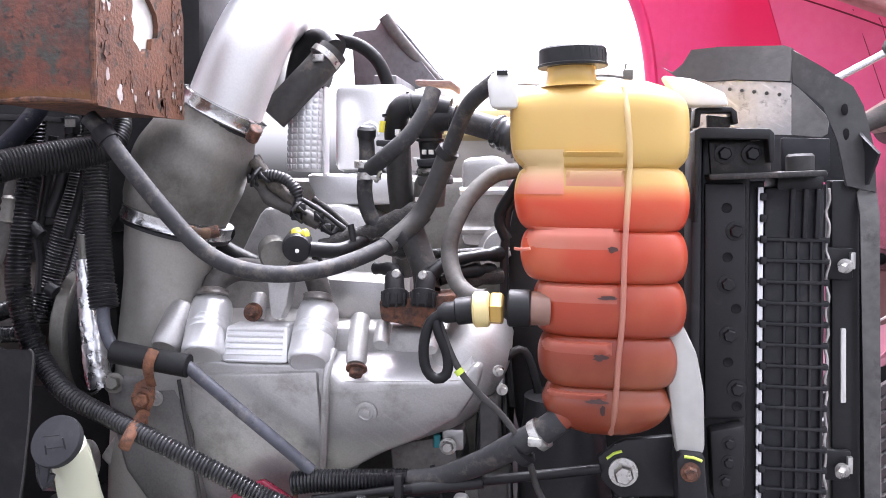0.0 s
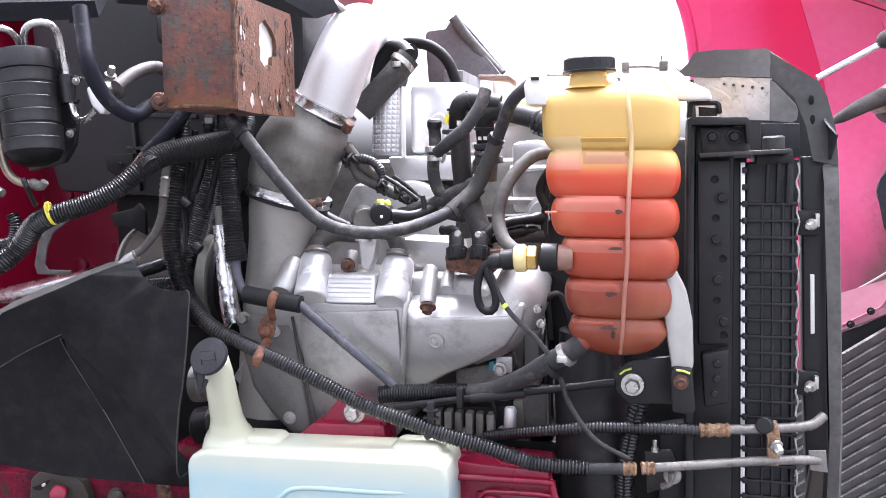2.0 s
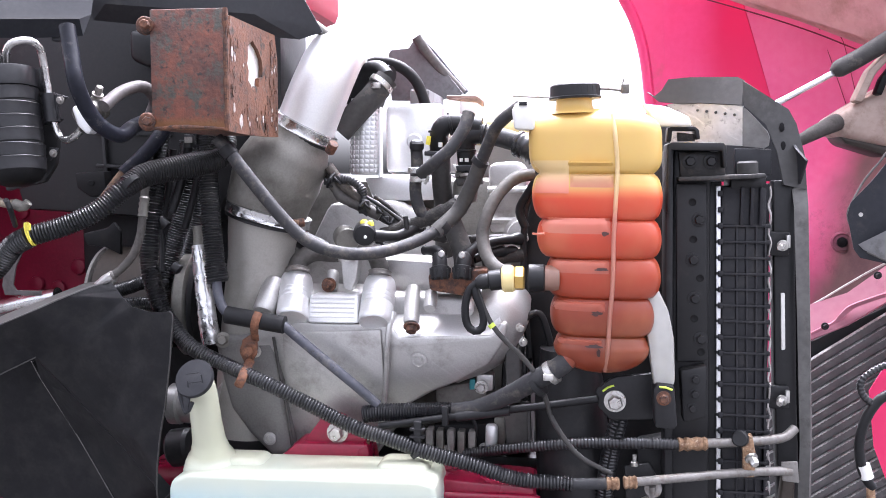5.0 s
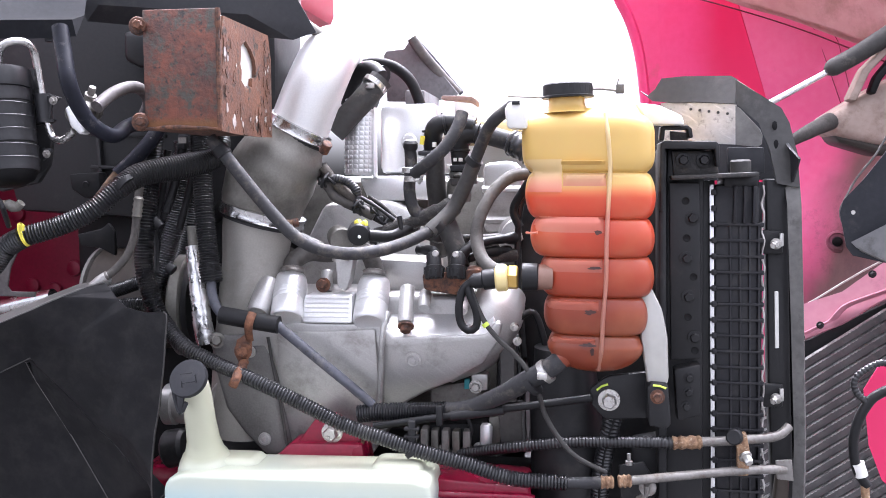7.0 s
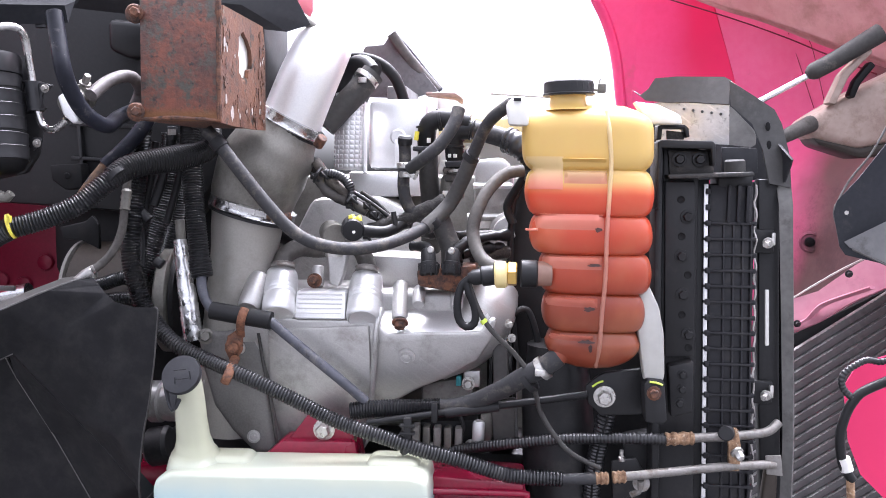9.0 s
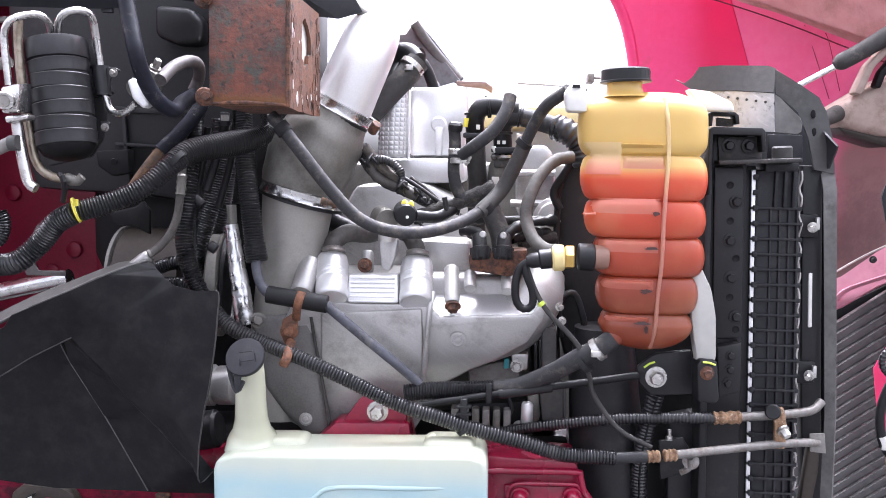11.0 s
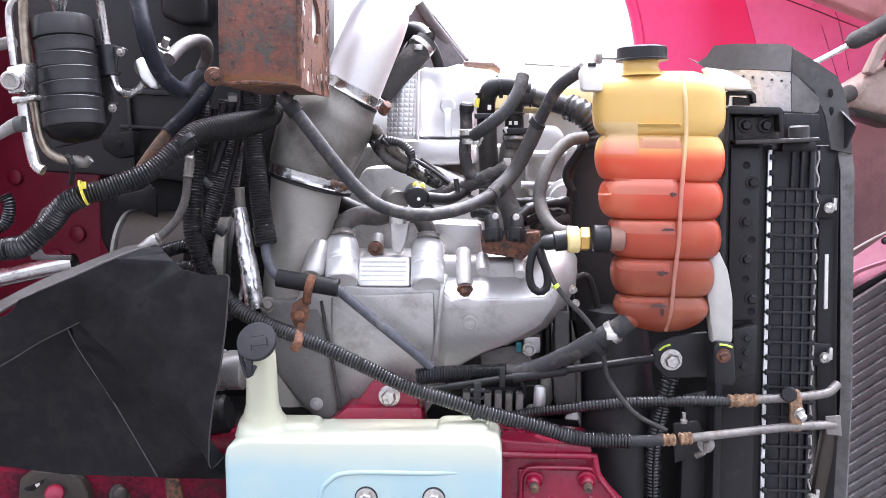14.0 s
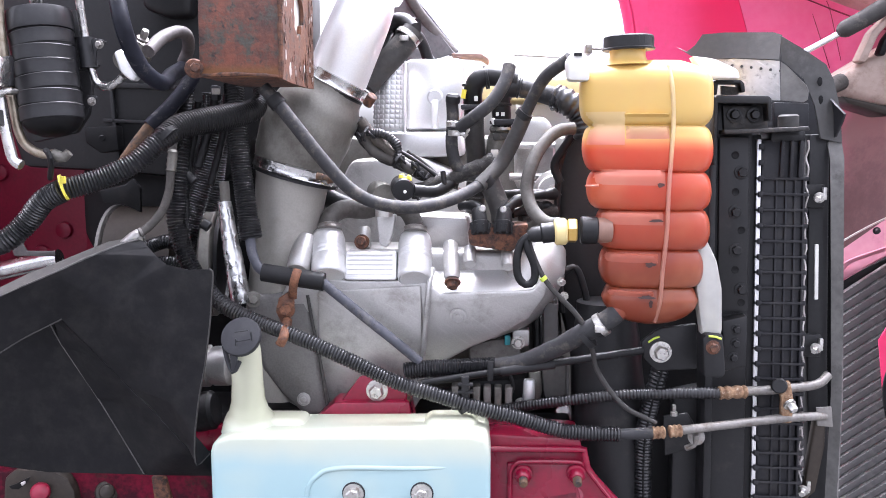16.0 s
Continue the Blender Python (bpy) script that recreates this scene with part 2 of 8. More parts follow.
BLACK = surface("black_plastic", (0.007, 0.007, 0.0078), (0.0145, 0.0145, 0.0155), 0.42, grain=150, bump=0.1, dirt=(0.034, 0.031, 0.029), spec=0.34)
RUBBER = surface("black_rubber", (0.004, 0.004, 0.0045), (0.0095, 0.0095, 0.0105), 0.4, grain=220, bump=0.1, dirt=(0.03, 0.027, 0.025), dirt_at=(0.56, 0.78), spec=0.3)
FLAP = surface("flap_rubber", (0.004, 0.004, 0.0048), (0.0105, 0.0102, 0.0115), 0.58, grain=70, wear=9, bump=0.3, dirt=(0.022, 0.021, 0.02), dirt_at=(0.46, 0.8), spec=0.22)
DUSTY = surface("dusty_rubber", (0.022, 0.021, 0.02), (0.055, 0.052, 0.048), 0.62, grain=120, bump=0.2, dirt=(0.15, 0.13, 0.11))
CONDUIT = surface("split_conduit", (0.006, 0.006, 0.007), (0.013, 0.013, 0.015), 0.24, grain=90, bump=0.03, dirt=(0.05, 0.046, 0.043), dirt_at=(0.54, 0.76), spec=0.6)
HOSEGREY = surface("grey_hose", (0.011, 0.011, 0.0125), (0.03, 0.0297, 0.032), 0.62, grain=150, wear=18, bump=0.2, dirt=(0.1, 0.086, 0.07), dirt_at=(0.52, 0.74))
BLUEGREY = surface("bluegrey_tube", (0.042, 0.044, 0.056), (0.08, 0.083, 0.102), 0.42, grain=110, wear=16, dirt=(0.15, 0.14, 0.13), dirt_at=(0.54, 0.72), dirt2=((0.03, 0.026, 0.026), (0.6, 0.68), 60))
CAST = surface("cast_aluminium", (0.37, 0.362, 0.35), (0.56, 0.552, 0.538), 0.38, 0.72, grain=420, wear=7, bump=0.08, spread=(0.28, 0.76), dirt=(0.2, 0.185, 0.165), dirt_at=(0.52, 0.8), scratch=0.13)
PIPEGREY = surface("sooty_cast_pipe", (0.25, 0.238, 0.215), (0.38, 0.365, 0.335), 0.45, 0.5, grain=320, wear=5, bump=0.06, spread=(0.25, 0.8), dirt=(0.2, 0.188, 0.165), dirt_at=(0.5, 0.8))
# Darker casting colour that holds both grime and the web's shade.
GRIMESHADECAST = surface("grimy_shaded_casting", (0.12, 0.115, 0.11), (0.22, 0.213, 0.205), 0.48, 0.4, grain=320, wear=7, bump=0.08, dirt=(0.09, 0.083, 0.076), dirt_at=(0.5, 0.75))
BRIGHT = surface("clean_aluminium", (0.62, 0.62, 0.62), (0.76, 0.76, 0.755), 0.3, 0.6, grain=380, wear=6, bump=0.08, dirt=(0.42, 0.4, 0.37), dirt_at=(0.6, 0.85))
DULL = surface("dull_casting", (0.13, 0.125, 0.11), (0.26, 0.25, 0.225), 0.42, 0.6, grain=300, wear=6, bump=0.07, spread=(0.25, 0.8), dirt=(0.06, 0.054, 0.045), dirt_at=(0.45, 0.8))
STEEL = surface("zinc_steel", (0.42, 0.41, 0.39), (0.64, 0.63, 0.6), 0.26, 0.9, grain=160, wear=60, bump=0.2, dirt=(0.18, 0.12, 0.07), dirt_at=(0.55, 0.7))
TUBE = surface("grey_metal_tube", (0.16, 0.15, 0.14), (0.3, 0.285, 0.265), 0.42, 0.6, grain=180, wear=25, bump=0.25, dirt=(0.11, 0.075, 0.05), dirt_at=(0.52, 0.72))
RUST = surface("rusty_steel", (0.055, 0.024, 0.016), (0.2, 0.085, 0.045), 0.75, 0.0, grain=160, wear=45, bump=0.8, dirt=(0.03, 0.018, 0.014), dirt_at=(0.45, 0.62))
PAINTRUST = surface("rusted_red_primer", (0.052, 0.02, 0.014), (0.165, 0.052, 0.03), 0.5, 0.0, grain=150, wear=20, bump=0.7, spread=(0.36, 0.62), dirt=(0.05, 0.048, 0.038), dirt_at=(0.5, 0.62), dirt2=((0.02, 0.016, 0.013), (0.57, 0.66), 75), fade=((0, 0, -1), -1.634, -1.622, (0.15, 0.062, 0.02)))
SCALY = surface("scaly_orange_rust", (0.06, 0.025, 0.014), (0.165, 0.068, 0.034), 0.6, 0.0, grain=220, wear=24, bump=0.6, dirt=(0.15, 0.125, 0.1), dirt_at=(0.6, 0.68), dirt2=((0.028, 0.02, 0.015), (0.56, 0.64), 45))
ORANGERUST = surface("orange_rusted_steel", (0.085, 0.034, 0.018), (0.24, 0.105, 0.055), 0.6, 0.1, grain=160, wear=50, bump=0.6, dirt=(0.06, 0.03, 0.02), dirt_at=(0.5, 0.65))
BAND = surface("polished_band", (0.42, 0.42, 0.42), (0.62, 0.62, 0.61), 0.16, 0.95, grain=180, wear=22, bump=0.08, dirt=(0.16, 0.13, 0.1), dirt_at=(0.56, 0.7))
BRASS = surface("brass", (0.55, 0.36, 0.1), (0.72, 0.5, 0.2), 0.35, 0.7, grain=120)
CRIMP = surface("corroded_crimp", (0.12, 0.06, 0.03), (0.42, 0.27, 0.16), 0.65, 0.2, grain=260, wear=90, bump=0.7, dirt=(0.5, 0.42, 0.32), dirt_at=(0.55, 0.7))
RED = surface("red_chassis_paint", (0.16, 0.002, 0.018), (0.25, 0.004, 0.03), 0.2, grain=140, wear=8, bump=0.12, dirt=(0.07, 0.012, 0.015), spec=0.5)
DARKRED = surface("dirty_red_paint", (0.1, 0.002, 0.014), (0.19, 0.004, 0.025), 0.35, grain=120, bump=0.2, dirt=(0.035, 0.01, 0.01), spec=0.35)
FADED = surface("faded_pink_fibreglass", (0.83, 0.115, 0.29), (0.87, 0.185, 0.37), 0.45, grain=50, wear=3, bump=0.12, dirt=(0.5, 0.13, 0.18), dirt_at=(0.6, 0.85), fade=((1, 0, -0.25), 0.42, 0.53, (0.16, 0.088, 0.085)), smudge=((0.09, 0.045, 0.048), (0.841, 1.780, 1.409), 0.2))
# The deeper red along x paints in the shade of the hood's inner bend.
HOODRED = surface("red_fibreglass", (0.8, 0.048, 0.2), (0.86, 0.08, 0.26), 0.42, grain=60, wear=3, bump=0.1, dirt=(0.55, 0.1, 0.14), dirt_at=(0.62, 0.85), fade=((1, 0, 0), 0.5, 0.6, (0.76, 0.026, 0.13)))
PINK = surface("dusty_pink_fibreglass", (0.5, 0.22, 0.23), (0.6, 0.33, 0.33), 0.6, grain=50, wear=4, bump=0.2, dirt=(0.32, 0.15, 0.13), dirt_at=(0.5, 0.75))
ROSE = surface("dusty_rose_flange", (0.58, 0.22, 0.3), (0.68, 0.33, 0.4), 0.5, grain=60, wear=6, bump=0.15, dirt=(0.4, 0.16, 0.19), dirt_at=(0.55, 0.75))
BEIGE = surface("dusty_beige_plastic", (0.3, 0.22, 0.185), (0.43, 0.335, 0.285), 0.55, grain=90, wear=10, dirt=(0.2, 0.13, 0.1), dirt_at=(0.5, 0.72))
WHITE = surface("white_plastic", (0.62, 0.61, 0.57), (0.74, 0.73, 0.69), 0.42, grain=80, bump=0.06, dirt=(0.45, 0.42, 0.37), dirt_at=(0.62, 0.85))
YELLOW = surface("yellow_plastic", (0.7, 0.6, 0.05), (0.8, 0.7, 0.1), 0.4)
LIME = surface("paint_mark", (0.45, 0.6, 0.05), (0.6, 0.7, 0.12), 0.5)
CREAM = surface("cream_plastic", (0.62, 0.5, 0.22), (0.72, 0.6, 0.32), 0.4)
ASPHALT = surface("asphalt", (0.035, 0.035, 0.036), (0.07, 0.068, 0.066), 0.85, grain=90, wear=2, bump=0.6)
FOIL = surface("foil_sleeve", (0.5, 0.5, 0.5), (0.78, 0.78, 0.78), 0.2, 0.95, grain=110, wear=50, bump=0.5)
PACKED = surface("moulded_black_wrap", (0.008, 0.008, 0.0094), (0.018, 0.018, 0.0202), 0.34, grain=160, wear=10, bump=0.05, dirt=(0.024, 0.023, 0.023), dirt_at=(0.5, 0.75), spec=0.42)
MAUVE = surface("dusty_mauve_pipe", (0.065, 0.058, 0.058), (0.115, 0.102, 0.1), 0.55, grain=160, wear=20, bump=0.15, dirt=(0.05, 0.042, 0.04), dirt_at=(0.52, 0.72), spec=0.3)
BRASSY = surface("tarnished_line", (0.2, 0.17, 0.13), (0.4, 0.35, 0.28), 0.3, 0.7, grain=120, wear=25, bump=0.1, dirt=(0.16, 0.11, 0.06), dirt_at=(0.5, 0.7))
SOOTED = surface("sooty_brown_drum", (0.016, 0.012, 0.009), (0.045, 0.034, 0.025), 0.5, 0.2, grain=120, wear=9, bump=0.2, dirt=(0.03, 0.022, 0.016), dirt_at=(0.5, 0.72))
FLAKE = surface("bare_flaked_steel", (0.36, 0.33, 0.31), (0.62, 0.59, 0.57), 0.35, 0.4, grain=160, wear=40, bump=0.4)
SPLASH = surface("blue_black_plastic", (0.011, 0.012, 0.016), (0.021, 0.022, 0.028), 0.5, grain=140, wear=9, bump=0.1, dirt=(0.05, 0.047, 0.045), dirt_at=(0.58, 0.8), spec=0.3)
CHARCOAL = surface("charcoal_plastic", (0.016, 0.0165, 0.019), (0.028, 0.0285, 0.032), 0.5, grain=140, bump=0.08, dirt=(0.045, 0.043, 0.042), spec=0.3)
SLATE = surface("slate_cowl_plastic", (0.008, 0.0085, 0.011), (0.016, 0.017, 0.02), 0.6, grain=140, wear=5, bump=0.06, dirt=(0.026, 0.026, 0.027), dirt_at=(0.5, 0.75), spec=0.16)
GRID = surface("radiator_tank_plastic", (0.009, 0.009, 0.011), (0.017, 0.017, 0.02), 0.42, grain=120, wear=20, bump=0.15, dirt=(0.035, 0.033, 0.032), dirt_at=(0.5, 0.75), spec=0.3)
PALETUBE = surface("weathered_grey_tube", (0.13, 0.122, 0.113), (0.22, 0.207, 0.192), 0.5, grain=160, wear=20, bump=0.2, dirt=(0.08, 0.065, 0.052), dirt_at=(0.56, 0.72))
NAVY = surface("dark_blue_hose", (0.005, 0.0055, 0.009), (0.014, 0.0155, 0.024), 0.36, grain=110, wear=14, dirt=(0.07, 0.068, 0.068), dirt_at=(0.58, 0.7), dirt2=((0.15, 0.14, 0.13), (0.66, 0.7), 90), spec=0.18)
# Blacker copy of black_plastic with shade put into the colour, holes and slots included.
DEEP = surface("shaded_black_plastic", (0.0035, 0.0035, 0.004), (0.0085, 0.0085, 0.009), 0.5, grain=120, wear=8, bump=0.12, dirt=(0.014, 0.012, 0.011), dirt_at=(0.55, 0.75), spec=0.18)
DUSTHOSE = surface("dust_coated_hose", (0.036, 0.033, 0.03), (0.092, 0.084, 0.075), 0.6, grain=140, wear=18, bump=0.25, dirt=(0.035, 0.03, 0.026), dirt_at=(0.52, 0.68))
CABRED = surface("cab_paint", (0.3, 0.004, 0.03), (0.36, 0.006, 0.04), 0.4, grain=60, wear=2, spec=0.2, bump=0.02)
RIBGREY = surface("grey_grille_plastic", (0.06, 0.058, 0.059), (0.115, 0.112, 0.112), 0.4, grain=90, wear=12, dirt=(0.17, 0.162, 0.157), dirt_at=(0.55, 0.8))
# Pale grey that paints the bright dashes along the slats.
SEAMGREY = surface("grille_lip_highlight", (0.2, 0.195, 0.19), (0.5, 0.49, 0.48), 0.4, grain=200, wear=30, spread=(0.45, 0.6))
# Dirty red, darkened further so the colour carries the rail's shade.
RAILRED = surface("dirty_shaded_red_paint", (0.03, 0.0008, 0.006), (0.13, 0.0025, 0.018), 0.5, grain=120, wear=12, bump=0.3, spread=(0.42, 0.6), dirt=(0.03, 0.018, 0.013), dirt_at=(0.54, 0.66), dirt2=((0.08, 0.045, 0.03), (0.64, 0.7), 30), spec=0.15)
TAPED = surface("taped_wiring", (0.007, 0.0065, 0.006), (0.026, 0.023, 0.02), 0.6, grain=260, wear=40, bump=0.8, dirt=(0.06, 0.052, 0.045), dirt_at=(0.54, 0.68))
TANWRAP = surface("tan_dusty_sleeve", (0.045, 0.038, 0.031), (0.13, 0.112, 0.094), 0.65, grain=200, wear=30, bump=0.5, dirt=(0.03, 0.026, 0.022), dirt_at=(0.52, 0.66))
SHIELD = surface("dusty_grey_rubber", (0.034, 0.033, 0.032), (0.075, 0.073, 0.07), 0.55, grain=110, wear=7, bump=0.15, spread=(0.3, 0.75), dirt=(0.12, 0.115, 0.107), dirt_at=(0.54, 0.85))
SEAL = surface("pale_dusty_seal", (0.065, 0.063, 0.06), (0.14, 0.136, 0.13), 0.6, grain=90, wear=16, bump=0.3, dirt=(0.05, 0.047, 0.043), dirt_at=(0.55, 0.72))
GREYPLATE = surface("dull_grey_plate", (0.1, 0.102, 0.105), (0.17, 0.172, 0.175), 0.5, grain=90, wear=10, bump=0.2, dirt=(0.06, 0.058, 0.055), dirt_at=(0.54, 0.74))
LEGGREY = surface("milky_plastic_leg", (0.33, 0.322, 0.3), (0.43, 0.42, 0.39), 0.4, grain=60, wear=8, bump=0.06, dirt=(0.34, 0.32, 0.28), dirt_at=(0.55, 0.85), sub=0.1)
TANRUST = surface("tan_rusted_pipe", (0.05, 0.034, 0.024), (0.2, 0.105, 0.05), 0.7, 0.0, grain=140, wear=34, bump=0.4, dirt=(0.03, 0.028, 0.03), dirt_at=(0.48, 0.62))
TEAL = surface("teal_clip", (0.02, 0.22, 0.25), (0.04, 0.3, 0.33), 0.4)
GRIMY = surface("grimy_black_steel", (0.01, 0.0095, 0.009), (0.03, 0.028, 0.027), 0.5, grain=160, wear=30, bump=0.4, dirt=(0.075, 0.06, 0.05), dirt_at=(0.54, 0.7))


def liquid_plastic(name, air, wet, level, soft, rough, sub, milk, detail=3.0):
    """Translucent moulded plastic; the liquid behind it shows up to its level."""
    m = surface(name, air, air, rough, grain=40, bump=0.02, sub=sub, rough2=rough + 0.02)
    n, l = m.node_tree.nodes, m.node_tree.links
    p = n["Principled BSDF"]
    tc = n.new("ShaderNodeTexCoord")
    sx = n.new("ShaderNodeSeparateXYZ")
    l.new(tc.outputs["Object"], sx.inputs[0])
    nz = n.new("ShaderNodeTexNoise")
    nz.inputs["Scale"].default_value = 9
    l.new(tc.outputs["Object"], nz.inputs["Vector"])
    add = n.new("ShaderNodeMath")
    add.operation = "MULTIPLY_ADD"
    add.inputs[1].default_value = soft * 0.8
    l.new(nz.outputs["Fac"], add.inputs[0]), l.new(sx.outputs["Z"], add.inputs[2])
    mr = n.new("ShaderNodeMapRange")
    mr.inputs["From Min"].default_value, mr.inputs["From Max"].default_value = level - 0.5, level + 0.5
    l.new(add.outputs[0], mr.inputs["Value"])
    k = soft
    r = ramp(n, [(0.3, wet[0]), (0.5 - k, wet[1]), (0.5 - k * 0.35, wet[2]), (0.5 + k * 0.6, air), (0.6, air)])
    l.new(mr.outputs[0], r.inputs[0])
    haze = n.new("ShaderNodeTexNoise")
    haze.inputs["Scale"].default_value, haze.inputs["Detail"].default_value = 14, detail
    l.new(tc.outputs["Object"], haze.inputs["Vector"])
    hr = ramp(n, [(0.42, (0, 0, 0)), (0.8, (0.22, 0.22, 0.22))])
    hr.color_ramp.interpolation = "EASE"
    l.new(haze.outputs["Fac"], hr.inputs[0])
    mx = n.new("ShaderNodeMix")
    mx.data_type = "RGBA"
    l.new(hr.outputs[0], mx.inputs["Factor"]), l.new(r.outputs[0], mx.inputs["A"])
    mx.inputs["B"].default_value = (*milk, 1)
    l.new(mx.outputs["Result"], p.inputs["Base Color"])
    return m

# ---- ground ----
g = Shape()
g.add([(-400, -400, 0), (400, -400, 0), (400, 400, 0), (-400, 400, 0)], [(0, 1, 2, 3)])
solo("ground", g, ASPHALT, "dark grey worn asphalt under the parked truck", "ground", kind="structure")

# ---- cab front behind the engine bay: firewall, cowl, heater case ----
wall = thing("cab_firewall", "dirty dark red painted steel cab wall behind the hoses", "firewall", kind="structure")
part("panel", Shape().prism([(-1.740, 1.550, 2.191), (-0.451, 1.550, 2.179), (-0.481, 1.550, 1.322), (-0.776, 1.550, 0.658), (-1.858, 1.550, 0.619)], 0.05, 0.01), DARKRED, wall)
for k in range(3):
    part("rib", Shape().prism([(-0.98 + k * 0.12, 1.545, 1.14), (-0.95 + k * 0.12, 1.545, 1.14), (-0.95 + k * 0.12, 1.545, 1.5), (-0.98 + k * 0.12, 1.545, 1.5)], 0.03, 0.006), DARKRED, wall)

for p in [(-1.144, 1.545, 1.276), (-1.086, 1.545, 1.266), (-1.031, 1.545, 1.321), (-1.178, 1.545, 1.454)]:
    part("blind_boss", Shape().lathe([(0.02, 0), (0.018, 0.006), (0.008, 0.009)], p, (p[0], 1.0, p[2]), 20), DARKRED, wall)
case = thing("heater_case", "black moulded plastic heater case with ribs and flanges", "heater case")
part("blower", Shape().prism([(-0.653, 1.115, 1.819), (-0.586, 1.115, 1.814), (-0.564, 1.115, 1.792), (-0.567, 1.115, 1.748), (-0.614, 1.115, 1.747), (-0.653, 1.115, 1.763)], 0.05, 0.012, 3), BLACK, case, "black blower housing")
part("hole", Shape().lathe([(0.006, 0), (0.005, 0.001)], (-0.725, 1.095, 1.533), (-0.639, 0.900, 1.532), 14), DEEP, case)
part("shell", Shape().prism([(-0.967, 1.160, 2.015), (-0.371, 1.160, 2.008), (-0.372, 1.160, 1.670), (-0.523, 1.160, 1.452), (-0.705, 1.160, 1.469), (-0.912, 1.160, 1.479), (-0.947, 1.160, 1.605)], 0.16, 0.012), BLACK, case)
part("flange", Shape().prism([(-0.750, 1.150, 1.637), (-0.591, 1.150, 1.629), (-0.591, 1.150, 1.621), (-0.750, 1.150, 1.626)], 0.02, 0.002), BLACK, case)
part("flange", Shape().prism([(-0.747, 1.150, 1.570), (-0.603, 1.150, 1.563), (-0.603, 1.150, 1.557), (-0.747, 1.150, 1.562)], 0.02, 0.002), BLACK, case)
part("flange", Shape().prism([(-0.734, 1.150, 1.627), (-0.727, 1.150, 1.627), (-0.718, 1.150, 1.481), (-0.727, 1.150, 1.481)], 0.02, 0.002), BLACK, case)
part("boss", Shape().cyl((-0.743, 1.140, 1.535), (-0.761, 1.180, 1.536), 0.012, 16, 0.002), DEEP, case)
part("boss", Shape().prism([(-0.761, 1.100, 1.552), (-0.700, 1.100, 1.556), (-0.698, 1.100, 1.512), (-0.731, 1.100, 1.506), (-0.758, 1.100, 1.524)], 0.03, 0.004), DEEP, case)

# Added filler panel: its black stands for the dark space behind the conduits.
part("lower_duct", Shape().prism([(-0.841, 1.240, 1.479), (-0.456, 1.240, 1.505), (-0.459, 1.240, 1.215), (-0.687, 1.240, 1.234), (-0.812, 1.240, 1.288), (-0.840, 1.240, 1.344)], 0.12, 0.02), DEEP, case, "black filler panel for the dark space behind the conduits")
# Added filler block that turns the gap beside the flap black.
solo("dark_gap_block", Shape().prism([(-0.815, 1.300, 1.316), (-0.496, 1.300, 1.333), (-0.501, 1.300, 0.832), (-0.829, 1.300, 0.821)], 0.2, 0.02), DEEP, "black filler block closing the dark gap behind the flap", "transmission")

cowl = thing("cab_cowl", "charcoal plastic cowl panel with a folded lower lip", "cowl", kind="structure")
part("panel", Shape().sheet([(-0.884, 0.820, 1.897), (-0.594, 0.920, 1.909), (-0.576, 0.860, 1.799), (-0.555, 0.800, 1.757), (-0.611, 0.780, 1.752), (-0.840, 0.760, 1.754), (-0.820, 0.740, 1.777), (-0.554, 0.790, 1.780)],
     [(0, 1, 2, 7, 6), (6, 7, 3, 4, 5), (7, 2, 3)], 0.005), SLATE, cowl)
part("clip", Shape().prism([(-0.601, 0.790, 1.757), (-0.585, 0.790, 1.756), (-0.584, 0.790, 1.749), (-0.600, 0.790, 1.749)], 0.01, 0.001), CHARCOAL, cowl)
part("cover", Shape().sheet([(-0.625, 1.000, 1.930), (-0.320, 1.000, 1.917), (-0.259, 1.050, 1.794), (-0.300, 1.050, 1.785), (-0.362, 1.000, 1.821), (-0.617, 0.980, 1.840), (-0.651, 1.000, 1.817), (-0.648, 0.980, 1.842)],
     [(0, 1, 2, 3, 4, 5), (5, 4, 3, 6), (0, 5, 6, 7)], 0.006), CHARCOAL, cowl)
part("rail", Shape().tube([(-0.376, 1.040, 1.891), (-0.316, 1.040, 1.837), (-0.228, 1.080, 1.773)], 0.009, 10), DULL, cowl)

# Only a front corner shows; the unseen bulk is added to block the sky.
cab = thing("truck_cab", "red truck cab front above the cowl, mostly unseen, blocking sky light", "truck cab", kind="structure")
part("front_wall", Shape().box((-2.2, 1.25, 1.947), (-0.472, 1.95, 3.1), 0.03), CABRED, cab)
part("unseen_sky_block", Shape().box((-2.2, 1.96, 2.05), (-1.0, 2.9, 3.1), 0.03), CABRED, cab)
part("side_wall", Shape().box((-2.2, 0.95, 0.9), (-1.25, 3.0, 2.04), 0.03), CABRED, cab)

# ---- chassis below ----
frame_rail = thing("chassis_rail", "dirty red painted chassis rail with crusted bolts", "chassis rail")
part("web", Shape().prism([(-1.456, 1.020, 0.920), (-0.478, 1.020, 0.952), (-0.484, 1.020, 0.515), (-1.493, 1.020, 0.464)], 0.09, 0.006), RAILRED, frame_rail)
part("flange", Shape().prism([(-0.647, 1.120, 0.984), (-0.485, 1.120, 1.000), (-0.486, 1.120, 0.910), (-0.649, 1.120, 0.905)], 0.08, 0.006), RED, frame_rail)
lump = part("lug", Shape().prism([(-0.891, 1.000, 0.880), (-0.886, 1.000, 0.934), (-0.863, 1.000, 0.952), (-0.794, 1.000, 0.950), (-0.769, 1.000, 0.938), (-0.758, 1.000, 0.915), (-0.755, 1.000, 0.884)], 0.03, 0.008, 2), SOOTED, frame_rail, "greasy brown cast lug")
